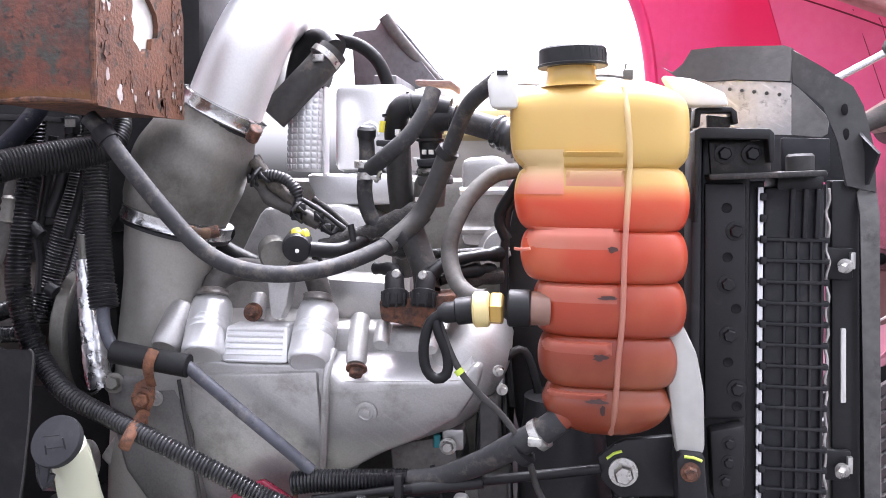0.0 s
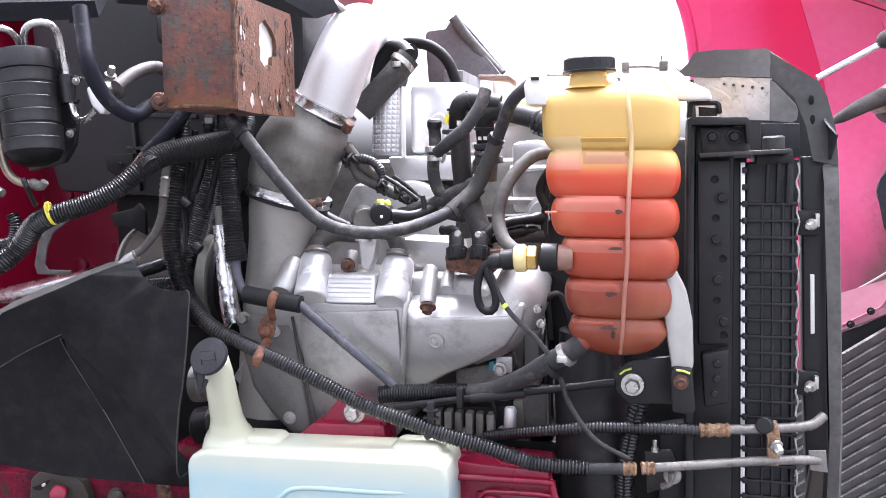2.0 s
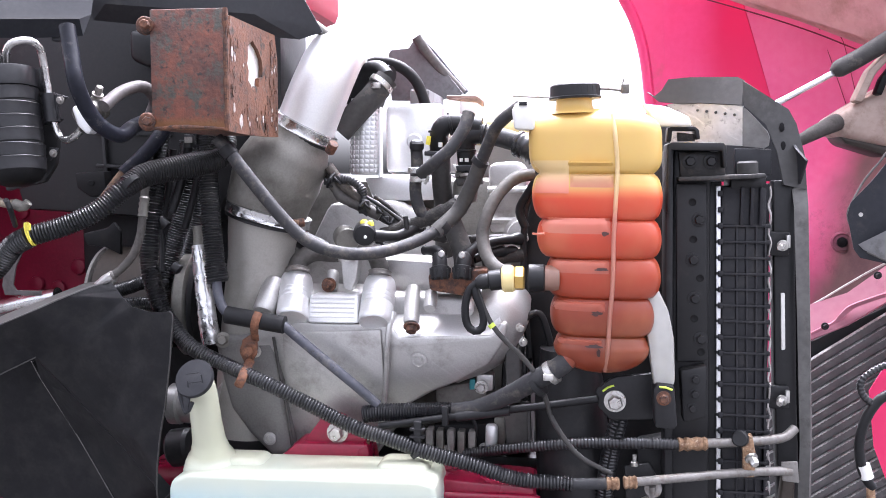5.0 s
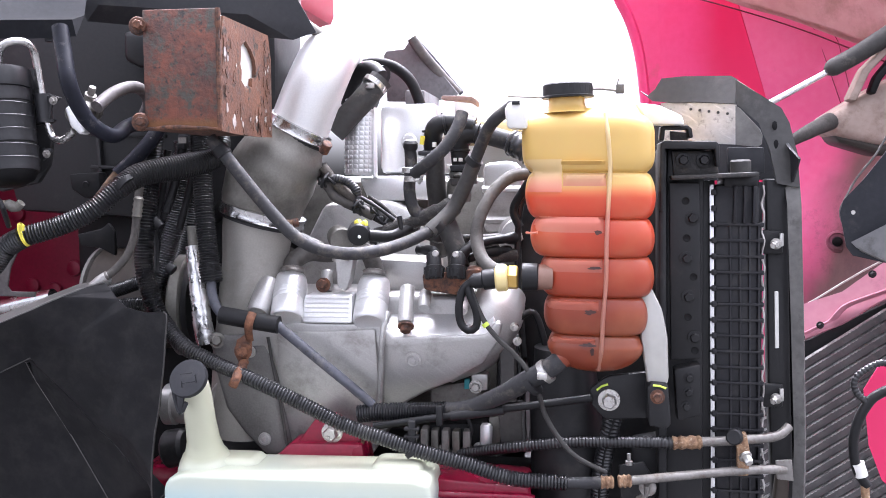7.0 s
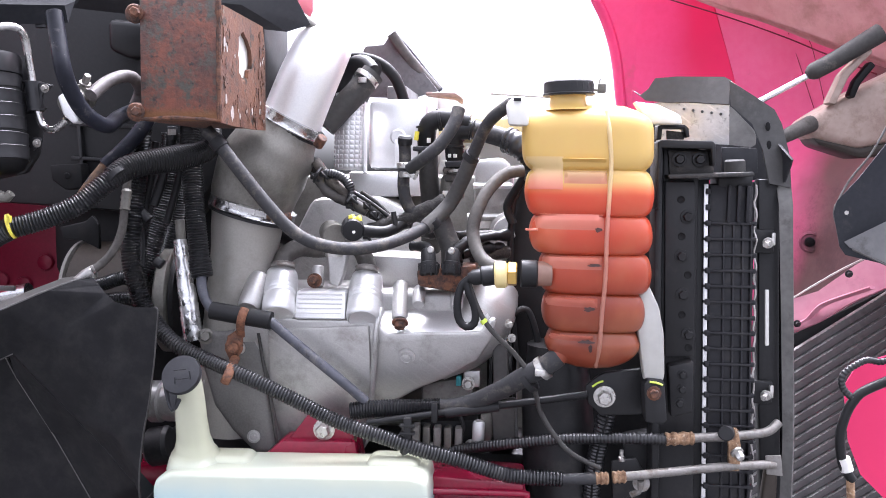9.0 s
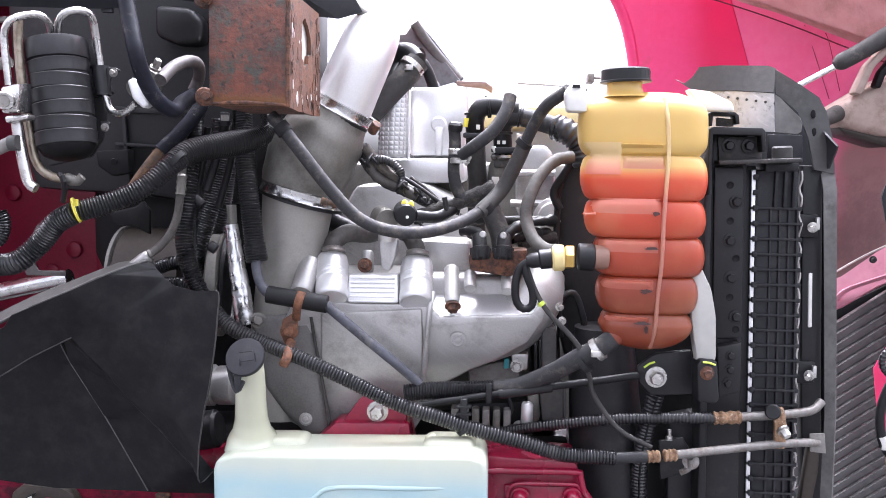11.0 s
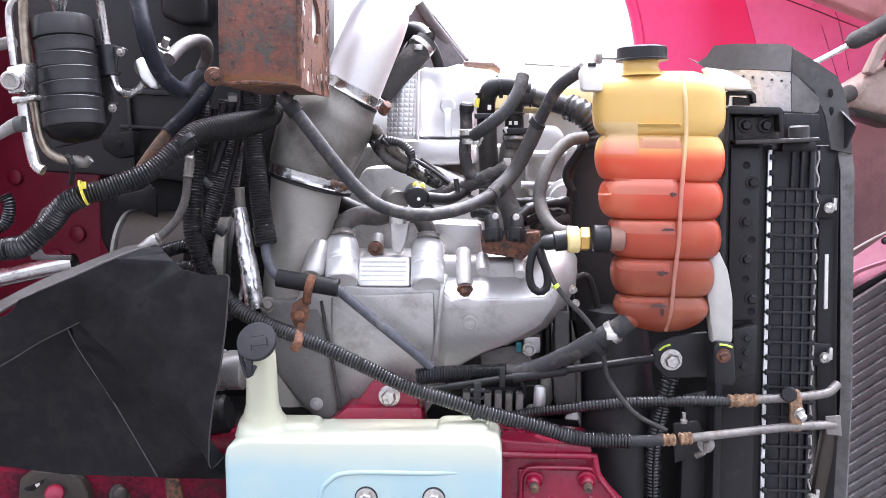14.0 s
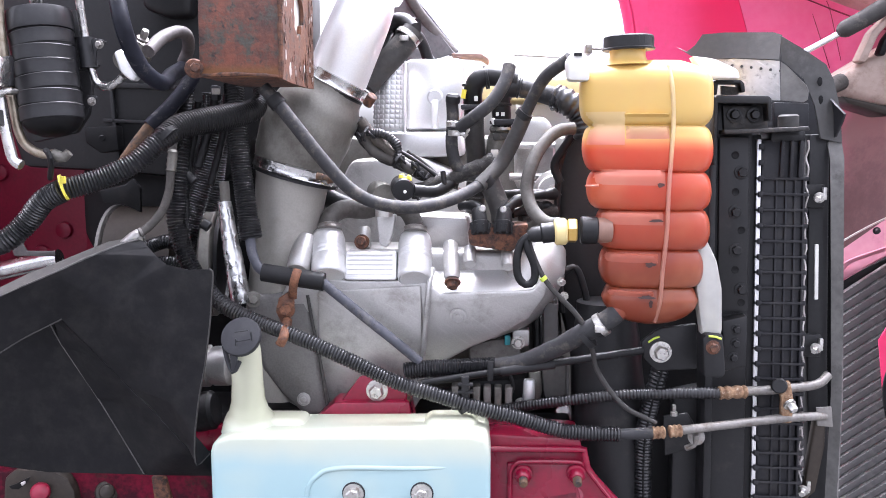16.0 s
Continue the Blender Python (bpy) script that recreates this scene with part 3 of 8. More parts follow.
part("hole", Shape().prism([(-0.867, 0.983, 0.927), (-0.852, 0.983, 0.933), (-0.834, 0.983, 0.943), (-0.827, 0.983, 0.945), (-0.836, 0.983, 0.933), (-0.849, 0.983, 0.922), (-0.861, 0.983, 0.922)], 0.004, 0.001), DEEP, lump)
part("chip", Shape().prism([(-0.845, 0.981, 0.935), (-0.836, 0.981, 0.939), (-0.835, 0.981, 0.934), (-0.842, 0.981, 0.929)], 0.004, 0.0015), FLAKE, lump)
part("paint_dab", Shape().lathe([(0.017, 0), (0.014, 0.006), (0.006, 0.009)], (-0.811, 0.985, 0.918), (-0.711, 0.800, 0.998), 18), RED, lump, "bright red paint dab")
part("bolt", Shape().lathe([(0.021, 0), (0.019, 0.006), (0.014, 0.008), (0.012, 0.016), (0.006, 0.02)], (-0.708, 1.020, 0.907), (-0.607, 0.800, 1.001), 14), SOOTED, frame_rail, "crusted brown bolt")
part("strap", Shape().prism([(-0.624, 1.012, 0.940), (-0.598, 1.012, 0.940), (-0.585, 1.012, 0.885), (-0.618, 1.012, 0.884)], 0.012, 0.003), RUST, frame_rail, "rusty strap with flaked paint")
solo("engine_block", Shape().prism([(-0.511, 1.320, 1.539), (0.129, 1.320, 1.545), (0.173, 1.320, 0.349), (-0.701, 1.320, 0.305), (-0.672, 1.320, 1.126)], 0.5, 0.02), DULL,
     "grimy dull grey cast engine block behind the manifold", "engine block")
solo("engine_sump", Shape().prism([(-0.628, 1.160, 1.011), (0.127, 1.160, 1.032), (0.144, 1.160, 0.395), (-0.642, 1.160, 0.354)], 0.3, 0.02), BLACK, "black oily engine underside in shadow", "engine sump")

# ---- red mounting brackets ----
br = thing("engine_mount_bracket", "red painted steel engine mount bracket with a zinc bolt", "bracket")
part("plate", Shape().prism([(-0.299, 0.966, 1.069), (-0.245, 0.966, 1.141), (-0.212, 0.966, 1.153), (-0.166, 0.966, 1.126), (-0.162, 0.966, 1.073)], 0.012, 0.003), RED, br)
part("foot", Shape().prism([(-0.332, 0.952, 1.058), (-0.285, 0.952, 1.101), (-0.161, 0.952, 1.105), (-0.153, 0.952, 1.063)], 0.06, 0.004), RED, br)
part("bolt", Shape().hexagon((-0.215, 0.966, 1.120), (0, -1, 0), 0.0125, 0.02), STEEL, br, "shiny zinc bolt with a washer")
part("edge", Shape().tube([(-0.169, 0.964, 1.143), (-0.162, 0.964, 1.117), (-0.163, 0.964, 1.102)], 0.003, 8), RUST, br, "rust along the plate edge")

rb = thing("front_frame_bracket", "red painted steel frame bracket with four bolts", "bracket")
part("plate", Shape().prism([(-0.041, 0.930, 1.059), (0.118, 0.930, 1.055), (0.122, 0.930, 1.033), (0.125, 0.930, 1.005), (0.216, 0.930, 0.921), (0.222, 0.930, 0.758), (-0.036, 0.930, 0.747)], 0.012, 0.004), RED, rb)
part("top_flange", Shape().prism([(-0.041, 0.915, 1.067), (0.116, 0.915, 1.061), (0.119, 0.915, 1.046), (-0.041, 0.915, 1.041)], 0.1, 0.004), RED, rb)
part("boss_plate", Shape().prism([(0.000, 0.920, 1.017), (0.129, 0.920, 1.021), (0.145, 0.920, 0.998), (0.196, 0.920, 0.944), (0.199, 0.920, 0.859), (0.003, 0.920, 0.851)], 0.012, 0.004), RED, rb)
part("rim", Shape().lathe([(0.04, 0), (0.045, 0.003), (0.05, 0)], (0.074, 0.918, 0.959), (0.064, 0.800, 1.007), 28), RED, rb)
part("flange_roll", Shape().tube([(-0.027, 0.914, 1.042), (0.045, 0.914, 1.044), (0.117, 0.914, 1.045), (0.122, 0.914, 1.041), (0.129, 0.914, 1.011)], 0.0055, 10), RED, rb, "glossy rolled edge")
part("boss_rim", Shape().tube([(0.006, 0.914, 0.941), (0.006, 0.914, 1.001), (0.012, 0.914, 1.016), (0.026, 0.914, 1.022), (0.109, 0.914, 1.024), (0.123, 0.914, 1.018), (0.136, 0.914, 1.001), (0.168, 0.914, 0.961)], 0.0032, 8), RED, rb)
for p in ((0.026, 0.915, 1.003), (0.111, 0.915, 1.006)):
    p = Vector(p)
    bolt = part("bolt", Shape().lathe([(0.0155, 0), (0.0155, 0.003), (0.0125, 0.0045), (0.0115, 0.014), (0.0085, 0.018)], p, p + Vector((0, -1, -0.25)), 18), RED, rb)
    part("tip", Shape().lathe([(0.0072, 0.014), (0.007, 0.028), (0.0055, 0.031)], p, p + Vector((0, -1, -0.25)), 14), TANRUST, bolt, "rusty bolt tip")

# ---- tilted hood ----
hood = thing("tilted_hood", "red fibreglass truck hood tipped forward, seen from inside", "hood")
HX = [(0.450, 2.250, 1.984), (0.640, 2.250, 1.984), (0.666, 2.000, 1.940), (0.803, 1.850, 1.913), (0.825, 1.815, 1.907), (0.919, 1.600, 1.869), (0.973, 1.200, 1.798)]
NX = [(0.396, 2.250, 1.909), (0.569, 2.200, 1.898), (0.662, 2.090, 1.880), (0.830, 1.980, 1.861), (0.862, 1.945, 1.855), (0.957, 1.830, 1.836), (1.059, 1.300, 1.760)]
ZS = [0.55, 0.85, 1.1, 1.3, 1.45, 1.55, 1.65, 1.75, 1.9, 2.1, 2.4, 2.75]
NR = len(ZS)
verts, faces = [], []
for i, (p, q) in enumerate(zip(HX, NX)):
    for j, z in enumerate(ZS):
        f = max(0, min(1, (z - 1.4) / 0.3))
        x = p[0] + (q[0] - 0.32 * (z - q[2]) * (i > 1) - p[0]) * f
        verts.append((x, p[1] + (q[1] - p[1]) * f + 0.008 * math.sin(i + j) + (0.3 * max(0, 1.65 - z) if i > 1 else 0), z))
for i in range(len(HX) - 1):
    for j in range(NR - 1):
        if i == 0 and ZS[j] < 1.38:
            continue
        faces.append((i * NR + j, i * NR + j + 1, (i + 1) * NR + j + 1, (i + 1) * NR + j))
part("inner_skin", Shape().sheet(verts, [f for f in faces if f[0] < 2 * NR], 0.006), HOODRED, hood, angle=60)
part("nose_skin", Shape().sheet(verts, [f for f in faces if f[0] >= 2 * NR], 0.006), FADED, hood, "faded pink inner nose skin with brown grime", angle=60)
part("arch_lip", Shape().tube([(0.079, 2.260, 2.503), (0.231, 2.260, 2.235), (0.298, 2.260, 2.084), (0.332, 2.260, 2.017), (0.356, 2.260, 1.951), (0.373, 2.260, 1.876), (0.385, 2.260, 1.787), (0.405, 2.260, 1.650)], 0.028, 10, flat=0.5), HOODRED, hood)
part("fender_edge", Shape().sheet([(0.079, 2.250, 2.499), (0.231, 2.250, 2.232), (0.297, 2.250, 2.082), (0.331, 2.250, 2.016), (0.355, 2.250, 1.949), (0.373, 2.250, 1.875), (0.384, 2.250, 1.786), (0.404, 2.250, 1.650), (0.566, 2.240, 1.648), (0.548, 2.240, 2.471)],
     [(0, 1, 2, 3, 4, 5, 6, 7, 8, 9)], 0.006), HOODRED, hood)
part("upper_panel", Shape().sheet([(0.414, 1.950, 2.069), (0.590, 1.900, 1.991), (0.706, 1.870, 1.947), (0.820, 1.800, 1.884), (0.913, 1.700, 1.826), (1.064, 1.400, 1.695), (0.995, 1.300, 2.151), (0.399, 1.850, 2.401)],
     [tuple(range(8))], 0.01), PINK, hood, "dusty brown-pink upper hood panel")
part("panel_lip", Shape().tube([(0.415, 1.960, 2.075), (0.592, 1.910, 1.993), (0.709, 1.880, 1.949), (0.822, 1.810, 1.886), (0.916, 1.710, 1.827), (1.069, 1.410, 1.695)], 0.016, 10), PINK, hood)
part("seam", Shape().tube([(0.461, 2.120, 2.052), (0.602, 2.050, 1.993), (0.695, 2.010, 1.953), (0.785, 1.970, 1.910), (0.849, 1.900, 1.865), (0.941, 1.780, 1.797)], 0.002, 8), DARKRED, hood)
for a, b, c in (((0.787, 1.980, 1.926), (0.799, 1.980, 1.901), (0.859, 1.970, 1.730)), ((0.829, 1.940, 1.900), (0.841, 1.940, 1.872), (0.871, 1.930, 1.747))):
    part("crack", Shape().tube([a, b, c], 0.0009, 6), RED, hood, "thin dark crack line")
part("flange", Shape().sheet([(0.651, 1.600, 1.246), (0.763, 1.560, 1.296), (0.826, 1.520, 1.360), (0.968, 1.400, 1.482), (0.964, 1.380, 1.391), (0.822, 1.500, 1.285), (0.760, 1.540, 1.229), (0.649, 1.580, 1.165)],
     [(0, 1, 2, 5, 6, 7), (2, 3, 4, 5)], 0.01), ROSE, hood, "pink edge flange with small bolts")
# The flange's rim highlight, painted as a thin white tube.
part("flange_rim", Shape().tube([(0.669, 1.590, 1.248), (0.711, 1.570, 1.280), (0.759, 1.540, 1.322), (0.791, 1.500, 1.355), (0.818, 1.420, 1.393)], 0.0022, 6), WHITE, hood, "white tube drawn as the flange's rim highlight")
part("flange_band", Shape().tube([(0.667, 1.570, 1.187), (0.708, 1.550, 1.217), (0.734, 1.540, 1.235), (0.744, 1.520, 1.258), (0.761, 1.500, 1.280), (0.814, 1.400, 1.328)], 0.009, 8, flat=0.5), ROSE, hood, "raised pale band")
for p in ((0.709, 1.530, 1.228), (0.791, 1.470, 1.347), (0.676, 1.550, 1.196)):
    part("bolt", Shape().hexagon(p, (0, -1, 0), 0.0055, 0.012), BLACK, hood)
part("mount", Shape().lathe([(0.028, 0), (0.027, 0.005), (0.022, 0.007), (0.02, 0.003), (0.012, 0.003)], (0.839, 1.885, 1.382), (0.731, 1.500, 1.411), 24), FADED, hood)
part("mount_bolt", Shape().lathe([(0.013, 0.004), (0.011, 0.012), (0.005, 0.014)], (0.839, 1.885, 1.382), (0.731, 1.500, 1.411), 16), DEEP, hood, "dark socket bolt")
part("side_skin", Shape().sheet([(0.714, 1.250, 1.156), (0.737, 1.250, 1.199), (0.866, 1.200, 1.263), (0.883, 1.200, 0.859), (0.742, 1.220, 0.998), (0.724, 1.240, 1.054)], [(0, 1, 2, 3, 4, 5)], 0.008), HOODRED, hood)

grille = thing("hood_grille", "dusty grey plastic grille with slanted slats inside the hood", "grille")
part("backing", Shape().prism([(0.633, 1.560, 1.156), (0.842, 1.560, 1.270), (1.094, 1.560, 1.406), (1.133, 1.560, 0.524), (0.651, 1.560, 0.483)], 0.02, 0.004), BLACK, grille)
slat = Shape().box((-0.3, -0.004, -0.0145), (0.75, 0.006, 0.004), 0.0015)
# Lip and beads imitate the dashed highlight on each slat.
lip = Shape().box((-0.3, -0.0055, 0.0036), (0.75, 0.004, 0.0046), 0.0003)
for k in range(120):
    lip.box((-0.3 + 0.0088 * k, -0.0068, 0.0034), (-0.2950 + 0.0088 * k, -0.003, 0.0052), 0.0003)
part("mounting_rail", Shape().box((1.0, 1.5, 1.18), (1.06, 1.95, 1.24), 0.004), BLACK, grille)
first = None
for k in range(42):
    m = pose(0.669, 1.530, 1.140 - 0.0260 * k, 8, -35.2, 0)
    if first is None:
        first = part("slat", slat, RIBGREY, grille)
        edge = part("lip", lip, SEAMGREY, first, "pale beaded lip drawn as a dashed highlight")
        ob = first
    else:
        ob = new("slat", first.data)
        ob.parent = grille
        strip = new("lip", edge.data)
        strip.parent = ob
    ob.matrix_basis = m

# ---- splash shield of the hood, headlamp bucket, prop rod ----
sh = thing("hood_splash_shield", "black plastic splash shield with a rounded corner", "splash shield")
part("panel", Shape().sheet([(0.560, 0.900, 1.497), (0.564, 0.900, 1.515), (0.592, 0.900, 1.547), (0.631, 0.900, 1.602), (0.765, 0.860, 1.703), (0.781, 0.860, 1.355), (0.630, 0.900, 1.425), (0.580, 0.900, 1.436), (0.571, 0.900, 1.448)],
     [tuple(range(9))], 0.006), SPLASH, sh)
# Pale tube in place of the highlight along the shield's edge.
part("rim", Shape().tube([(0.623, 0.875, 1.631), (0.601, 0.880, 1.583), (0.580, 0.895, 1.547), (0.565, 0.897, 1.515), (0.560, 0.897, 1.502), (0.562, 0.897, 1.487), (0.576, 0.897, 1.456), (0.584, 0.897, 1.447), (0.603, 0.885, 1.437), (0.627, 0.870, 1.425)], 0.0016, 6), SEAL, sh, "pale rim drawn as an edge highlight")
part("bottom_band", Shape().sheet([(0.576, 0.892, 1.456), (0.619, 0.855, 1.489), (0.625, 0.855, 1.428), (0.584, 0.892, 1.448)], [(0, 1, 2, 3)], 0.003), GREYPLATE, sh, "dusty lower fold")
part("stay", Shape().tube([(0.754, 0.880, 1.531), (0.884, 1.100, 1.547), (1.009, 1.240, 1.551)], 0.012, 10), BLACK, sh)
part("bolt", Shape().hexagon((0.577, 0.900, 1.498), (0, -1, 0), 0.004, 0.006), STEEL, sh)

hb = thing("headlamp_bucket", "dusty beige plastic back of a headlamp bucket", "headlamp bucket")
part("body", Shape().prism([(0.680, 1.480, 1.659), (0.717, 1.480, 1.685), (0.791, 1.480, 1.731), (0.916, 1.480, 1.795), (0.922, 1.480, 1.638), (0.804, 1.480, 1.608), (0.706, 1.480, 1.630)], 0.12, 0.02, 3), BEIGE, hb)
part("rib", Shape().prism([(0.727, 1.460, 1.702), (0.752, 1.460, 1.763), (0.803, 1.460, 1.818), (0.814, 1.460, 1.808), (0.768, 1.460, 1.757), (0.744, 1.460, 1.698)], 0.04, 0.006), BEIGE, hb)
part("slot", Shape().prism([(0.765, 1.450, 1.716), (0.775, 1.450, 1.747), (0.805, 1.450, 1.787), (0.816, 1.450, 1.778), (0.787, 1.450, 1.740), (0.777, 1.450, 1.711)], 0.03, 0.004), DEEP, hb)
# Dark brown strip paints the shadow on the bucket's underside.
part("under", Shape().prism([(0.708, 1.490, 1.635), (0.807, 1.490, 1.613), (0.926, 1.490, 1.637), (0.928, 1.490, 1.603), (0.808, 1.490, 1.589), (0.722, 1.490, 1.616)], 0.1, 0.01), SOOTED, hb)
part("cable_boot", Shape().tube([(0.601, 1.440, 1.610, 0.0060), (0.622, 1.440, 1.622, 0.0120), (0.654, 1.440, 1.640, 0.0150), (0.699, 1.470, 1.660, 0.0180)], n=14), DUSTHOSE, hb)

rod = thing("hood_prop_strut", "chrome strut rod with a black rubber sleeve", "strut")
part("rod", Shape().cyl((0.576, 1.460, 1.697), (0.693, 1.460, 1.762), 0.0065, 14), surface("chrome_rod", (0.75, 0.75, 0.76), (0.85, 0.85, 0.86), 0.15, 0.9), rod)
part("sleeve", Shape().tube([(0.682, 1.455, 1.758, 0.0090), (0.695, 1.455, 1.766, 0.0180), (0.739, 1.455, 1.791, 0.0180), (0.822, 1.455, 1.844, 0.0200)], n=14), DUSTY, rod)

lead = thing("grille_wire_lead", "black taped wire lead with a white label band", "wire")
part("loop", Shape().tube([(0.771, 0.872, 1.384), (0.743, 0.940, 1.316), (0.689, 1.000, 1.260), (0.656, 1.000, 1.259), (0.624, 1.000, 1.236), (0.623, 1.000, 1.213), (0.642, 1.000, 1.194)], 0.0058, 10, 0.15, 0.006), CONDUIT, lead)
part("branch", Shape().tube([(0.706, 1.000, 1.234), (0.658, 1.000, 1.210), (0.642, 1.000, 1.194), (0.630, 1.000, 1.169), (0.623, 1.000, 1.132), (0.630, 1.000, 1.087), (0.646, 1.000, 1.061)], 0.0078, 12), RUBBER, lead)
part("label_band", Shape().tube([(0.630, 1.000, 1.098), (0.637, 1.000, 1.077)], 0.0102, 14), WHITE, lead)
part("bare_end", Shape().tube([(0.642, 1.000, 1.070), (0.646, 1.000, 1.025)], 0.0065, 10), CRIMP, lead)

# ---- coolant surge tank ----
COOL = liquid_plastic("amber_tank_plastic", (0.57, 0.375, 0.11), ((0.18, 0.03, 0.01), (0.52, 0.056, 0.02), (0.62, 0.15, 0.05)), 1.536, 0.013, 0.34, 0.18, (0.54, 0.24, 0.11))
tank = thing("coolant_tank", "amber plastic coolant tank, two thirds full of orange-red coolant", "coolant tank")
LOBES = [((0.199, 0.920, 1.650), (0.203, 0.920, 1.555), 0.0988), ((0.204, 0.920, 1.555), (0.207, 0.920, 1.487), 0.0973), ((0.208, 0.920, 1.487), (0.211, 0.920, 1.430), 0.0932),
         ((0.216, 0.920, 1.430), (0.218, 0.920, 1.370), 0.0862), ((0.216, 0.920, 1.370), (0.218, 0.920, 1.312), 0.079), ((0.216, 0.920, 1.312), (0.219, 0.920, 1.250), 0.073)]
rings = []
for k, (top, bot, a) in enumerate(LOBES):
    for j in range(17):
        u = j / 16
        e = abs(2 * u - 1) ** 5 if k == 0 else 0.94 * (1 - math.sqrt(max(0.0, 1 - 0.985 * (2 * u - 1) ** 2))) + 0.12 * (2 * u - 1) ** 2
        w = a - (0.0125 * e if 0 < k < 5 or u > 0.5 or k == 5 else 0)
        if k == 0 and u < 0.5:
            w = a - 0.042 * abs(1 - 2 * u) ** 4
        if k == 5 and u > 0.3:
            w = a * math.sqrt(max(0.02, 1 - ((u - 0.3) / 0.7) ** 2))
        x = top[0] + (bot[0] - top[0]) * u
        rings.append((x, 0.92, top[2] + (bot[2] - top[2]) * u, w, w * 0.62))
def shell_y(x, z, out=0.0):
    """Depth of the tank's front skin at x, z."""
    for r, q in zip(rings, rings[1:]):
        if q[2] <= z <= r[2]:
            u = (r[2] - z) / max(1e-6, r[2] - q[2])
            cx, a = r[0] + (q[0] - r[0]) * u, r[3] + (q[3] - r[3]) * u
            return 0.92 - a * 0.62 * max(0.0, 1 - min(1, abs(x - cx) / a) ** 2.8) ** (1 / 2.8) - out
    return 0.9


def shell_span(z):
    """Centre and half width of the tank at a height."""
    for r, q in zip(rings, rings[1:]):
        if q[2] <= z <= r[2]:
            return (r[0] + q[0]) / 2, min(r[3], q[3])
    return rings[0][0], rings[0][3]


def skin_patch(p, q, offs, n=14):
    """A moulded step lying on the tank's skin between two corners, with its stand-off from top to bottom."""
    m = len(offs)
    g = []
    for deep in (0, 1):
        for j in range(m):
            z = q[2] + (p[2] - q[2]) * j / (m - 1)
            cx, a = shell_span(z)
            x0 = max(p[0], cx - 0.97 * a)
            for i in range(n):
                x = x0 + (q[0] - x0) * i / (n - 1)
                o = -0.003 if deep else offs[j] * min(1, i / 1.0, (n - 1 - i) / 1.0) 
                g.append((x, shell_y(x, z, o), z))
    f = []
    for deep in (0, 1):
        o = deep * m * n
        f += [(o + j * n + i, o + j * n + i + 1, o + (j + 1) * n + i + 1, o + (j + 1) * n + i) for j in range(m - 1) for i in range(n - 1)]
    rim = [i for i in range(n)] + [j * n + n - 1 for j in range(1, m)] + [(m - 1) * n + i for i in range(n - 2, -1, -1)] + [j * n for j in range(m - 2, 0, -1)]
    f += [(a, b, b + m * n, a + m * n) for a, b in zip(rim, rim[1:] + rim[:1])]
    return Shape().add(g, f)


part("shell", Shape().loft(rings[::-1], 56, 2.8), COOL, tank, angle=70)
part("neck", Shape().lathe([(0.038, 0), (0.029, 0.006), (0.0265, 0.014), (0.0265, 0.03), (0.025, 0.04)], (0.170, 0.900, 1.643), (0.169, 0.900, 1.679), 28), COOL, tank)
cap = part("cap", Shape().lathe([(0.0385, 0.0), (0.039, 0.0025), (0.0372, 0.0035), (0.0368, 0.019), (0.035, 0.021), (0.03, 0.0215)], (0.171, 0.900, 1.665), (0.170, 0.900, 1.693), 40), BLACK, tank, "black ribbed screw cap")
for k in range(24):
    t = k * math.pi / 12
    c = Vector((0.171, 0.900, 1.666))
    part("grip", Shape().box((-0.0014, -0.0003, 0.004), (0.0014, 0.0003, 0.0165), 0.0003, Matrix.Translation(c + Vector((0.0366 * math.cos(t), 0.0366 * math.sin(t), 0))) @ pose(0, 0, 0, 0, 0, math.degrees(t) + 90)), BLACK, cap)
SEAM = liquid_plastic("moulded_seam", (0.6, 0.44, 0.22), ((0.3, 0.12, 0.085), (0.5, 0.2, 0.145), (0.58, 0.3, 0.17)), (0.199, 0.880, 1.530)[2], 0.03, 0.3, 0.1, (0.55, 0.35, 0.2))
PALE = liquid_plastic("pale_moulded_step", (0.6, 0.43, 0.2), ((0.38, 0.1, 0.065), (0.6, 0.17, 0.115), (0.62, 0.28, 0.17)), (0.198, 0.880, 1.555)[2], 0.02, 0.28, 0.1, (0.58, 0.34, 0.22))
seam = [(0.225, 0.868, 1.641), (0.229, 0.860, 1.610), (0.233, 0.860, 1.565), (0.232, 0.860, 1.527), (0.230, 0.860, 1.462), (0.230, 0.864, 1.395), (0.227, 0.868, 1.344), (0.225, 0.875, 1.291), (0.222, 0.885, 1.258)]
part("seam_rib", Shape().tube([(p[0], shell_y(p[0], p[2], 0.001), p[2]) for p in seam], 0.0032, 10), SEAM, tank, "pale moulded seam down the tank")
part("level_pad", skin_patch((0.108, 0.875, 1.574), (0.164, 0.865, 1.526), [0.0016] * 12), PALE, tank, "pale rectangular moulded pad")
# PALE steps have the sky's reflection on their upper faces put into the colour.
STEP = [0.0, 0.001, 0.0022, 0.0034, 0.0046, 0.0056, 0.0064, 0.0012]
part("level_step", skin_patch((0.162, 0.860, 1.572), (0.226, 0.860, 1.566), STEP), COOL, tank)
part("level_step", skin_patch((0.166, 0.860, 1.554), (0.228, 0.860, 1.535), STEP), PALE, tank)
part("level_step", skin_patch((0.110, 0.870, 1.490), (0.225, 0.865, 1.467), STEP), PALE, tank)
part("level_step", skin_patch((0.120, 0.870, 1.428), (0.224, 0.865, 1.408), STEP), PALE, tank)
part("level_step", skin_patch((0.130, 0.870, 1.365), (0.220, 0.865, 1.351), STEP), PALE, tank)
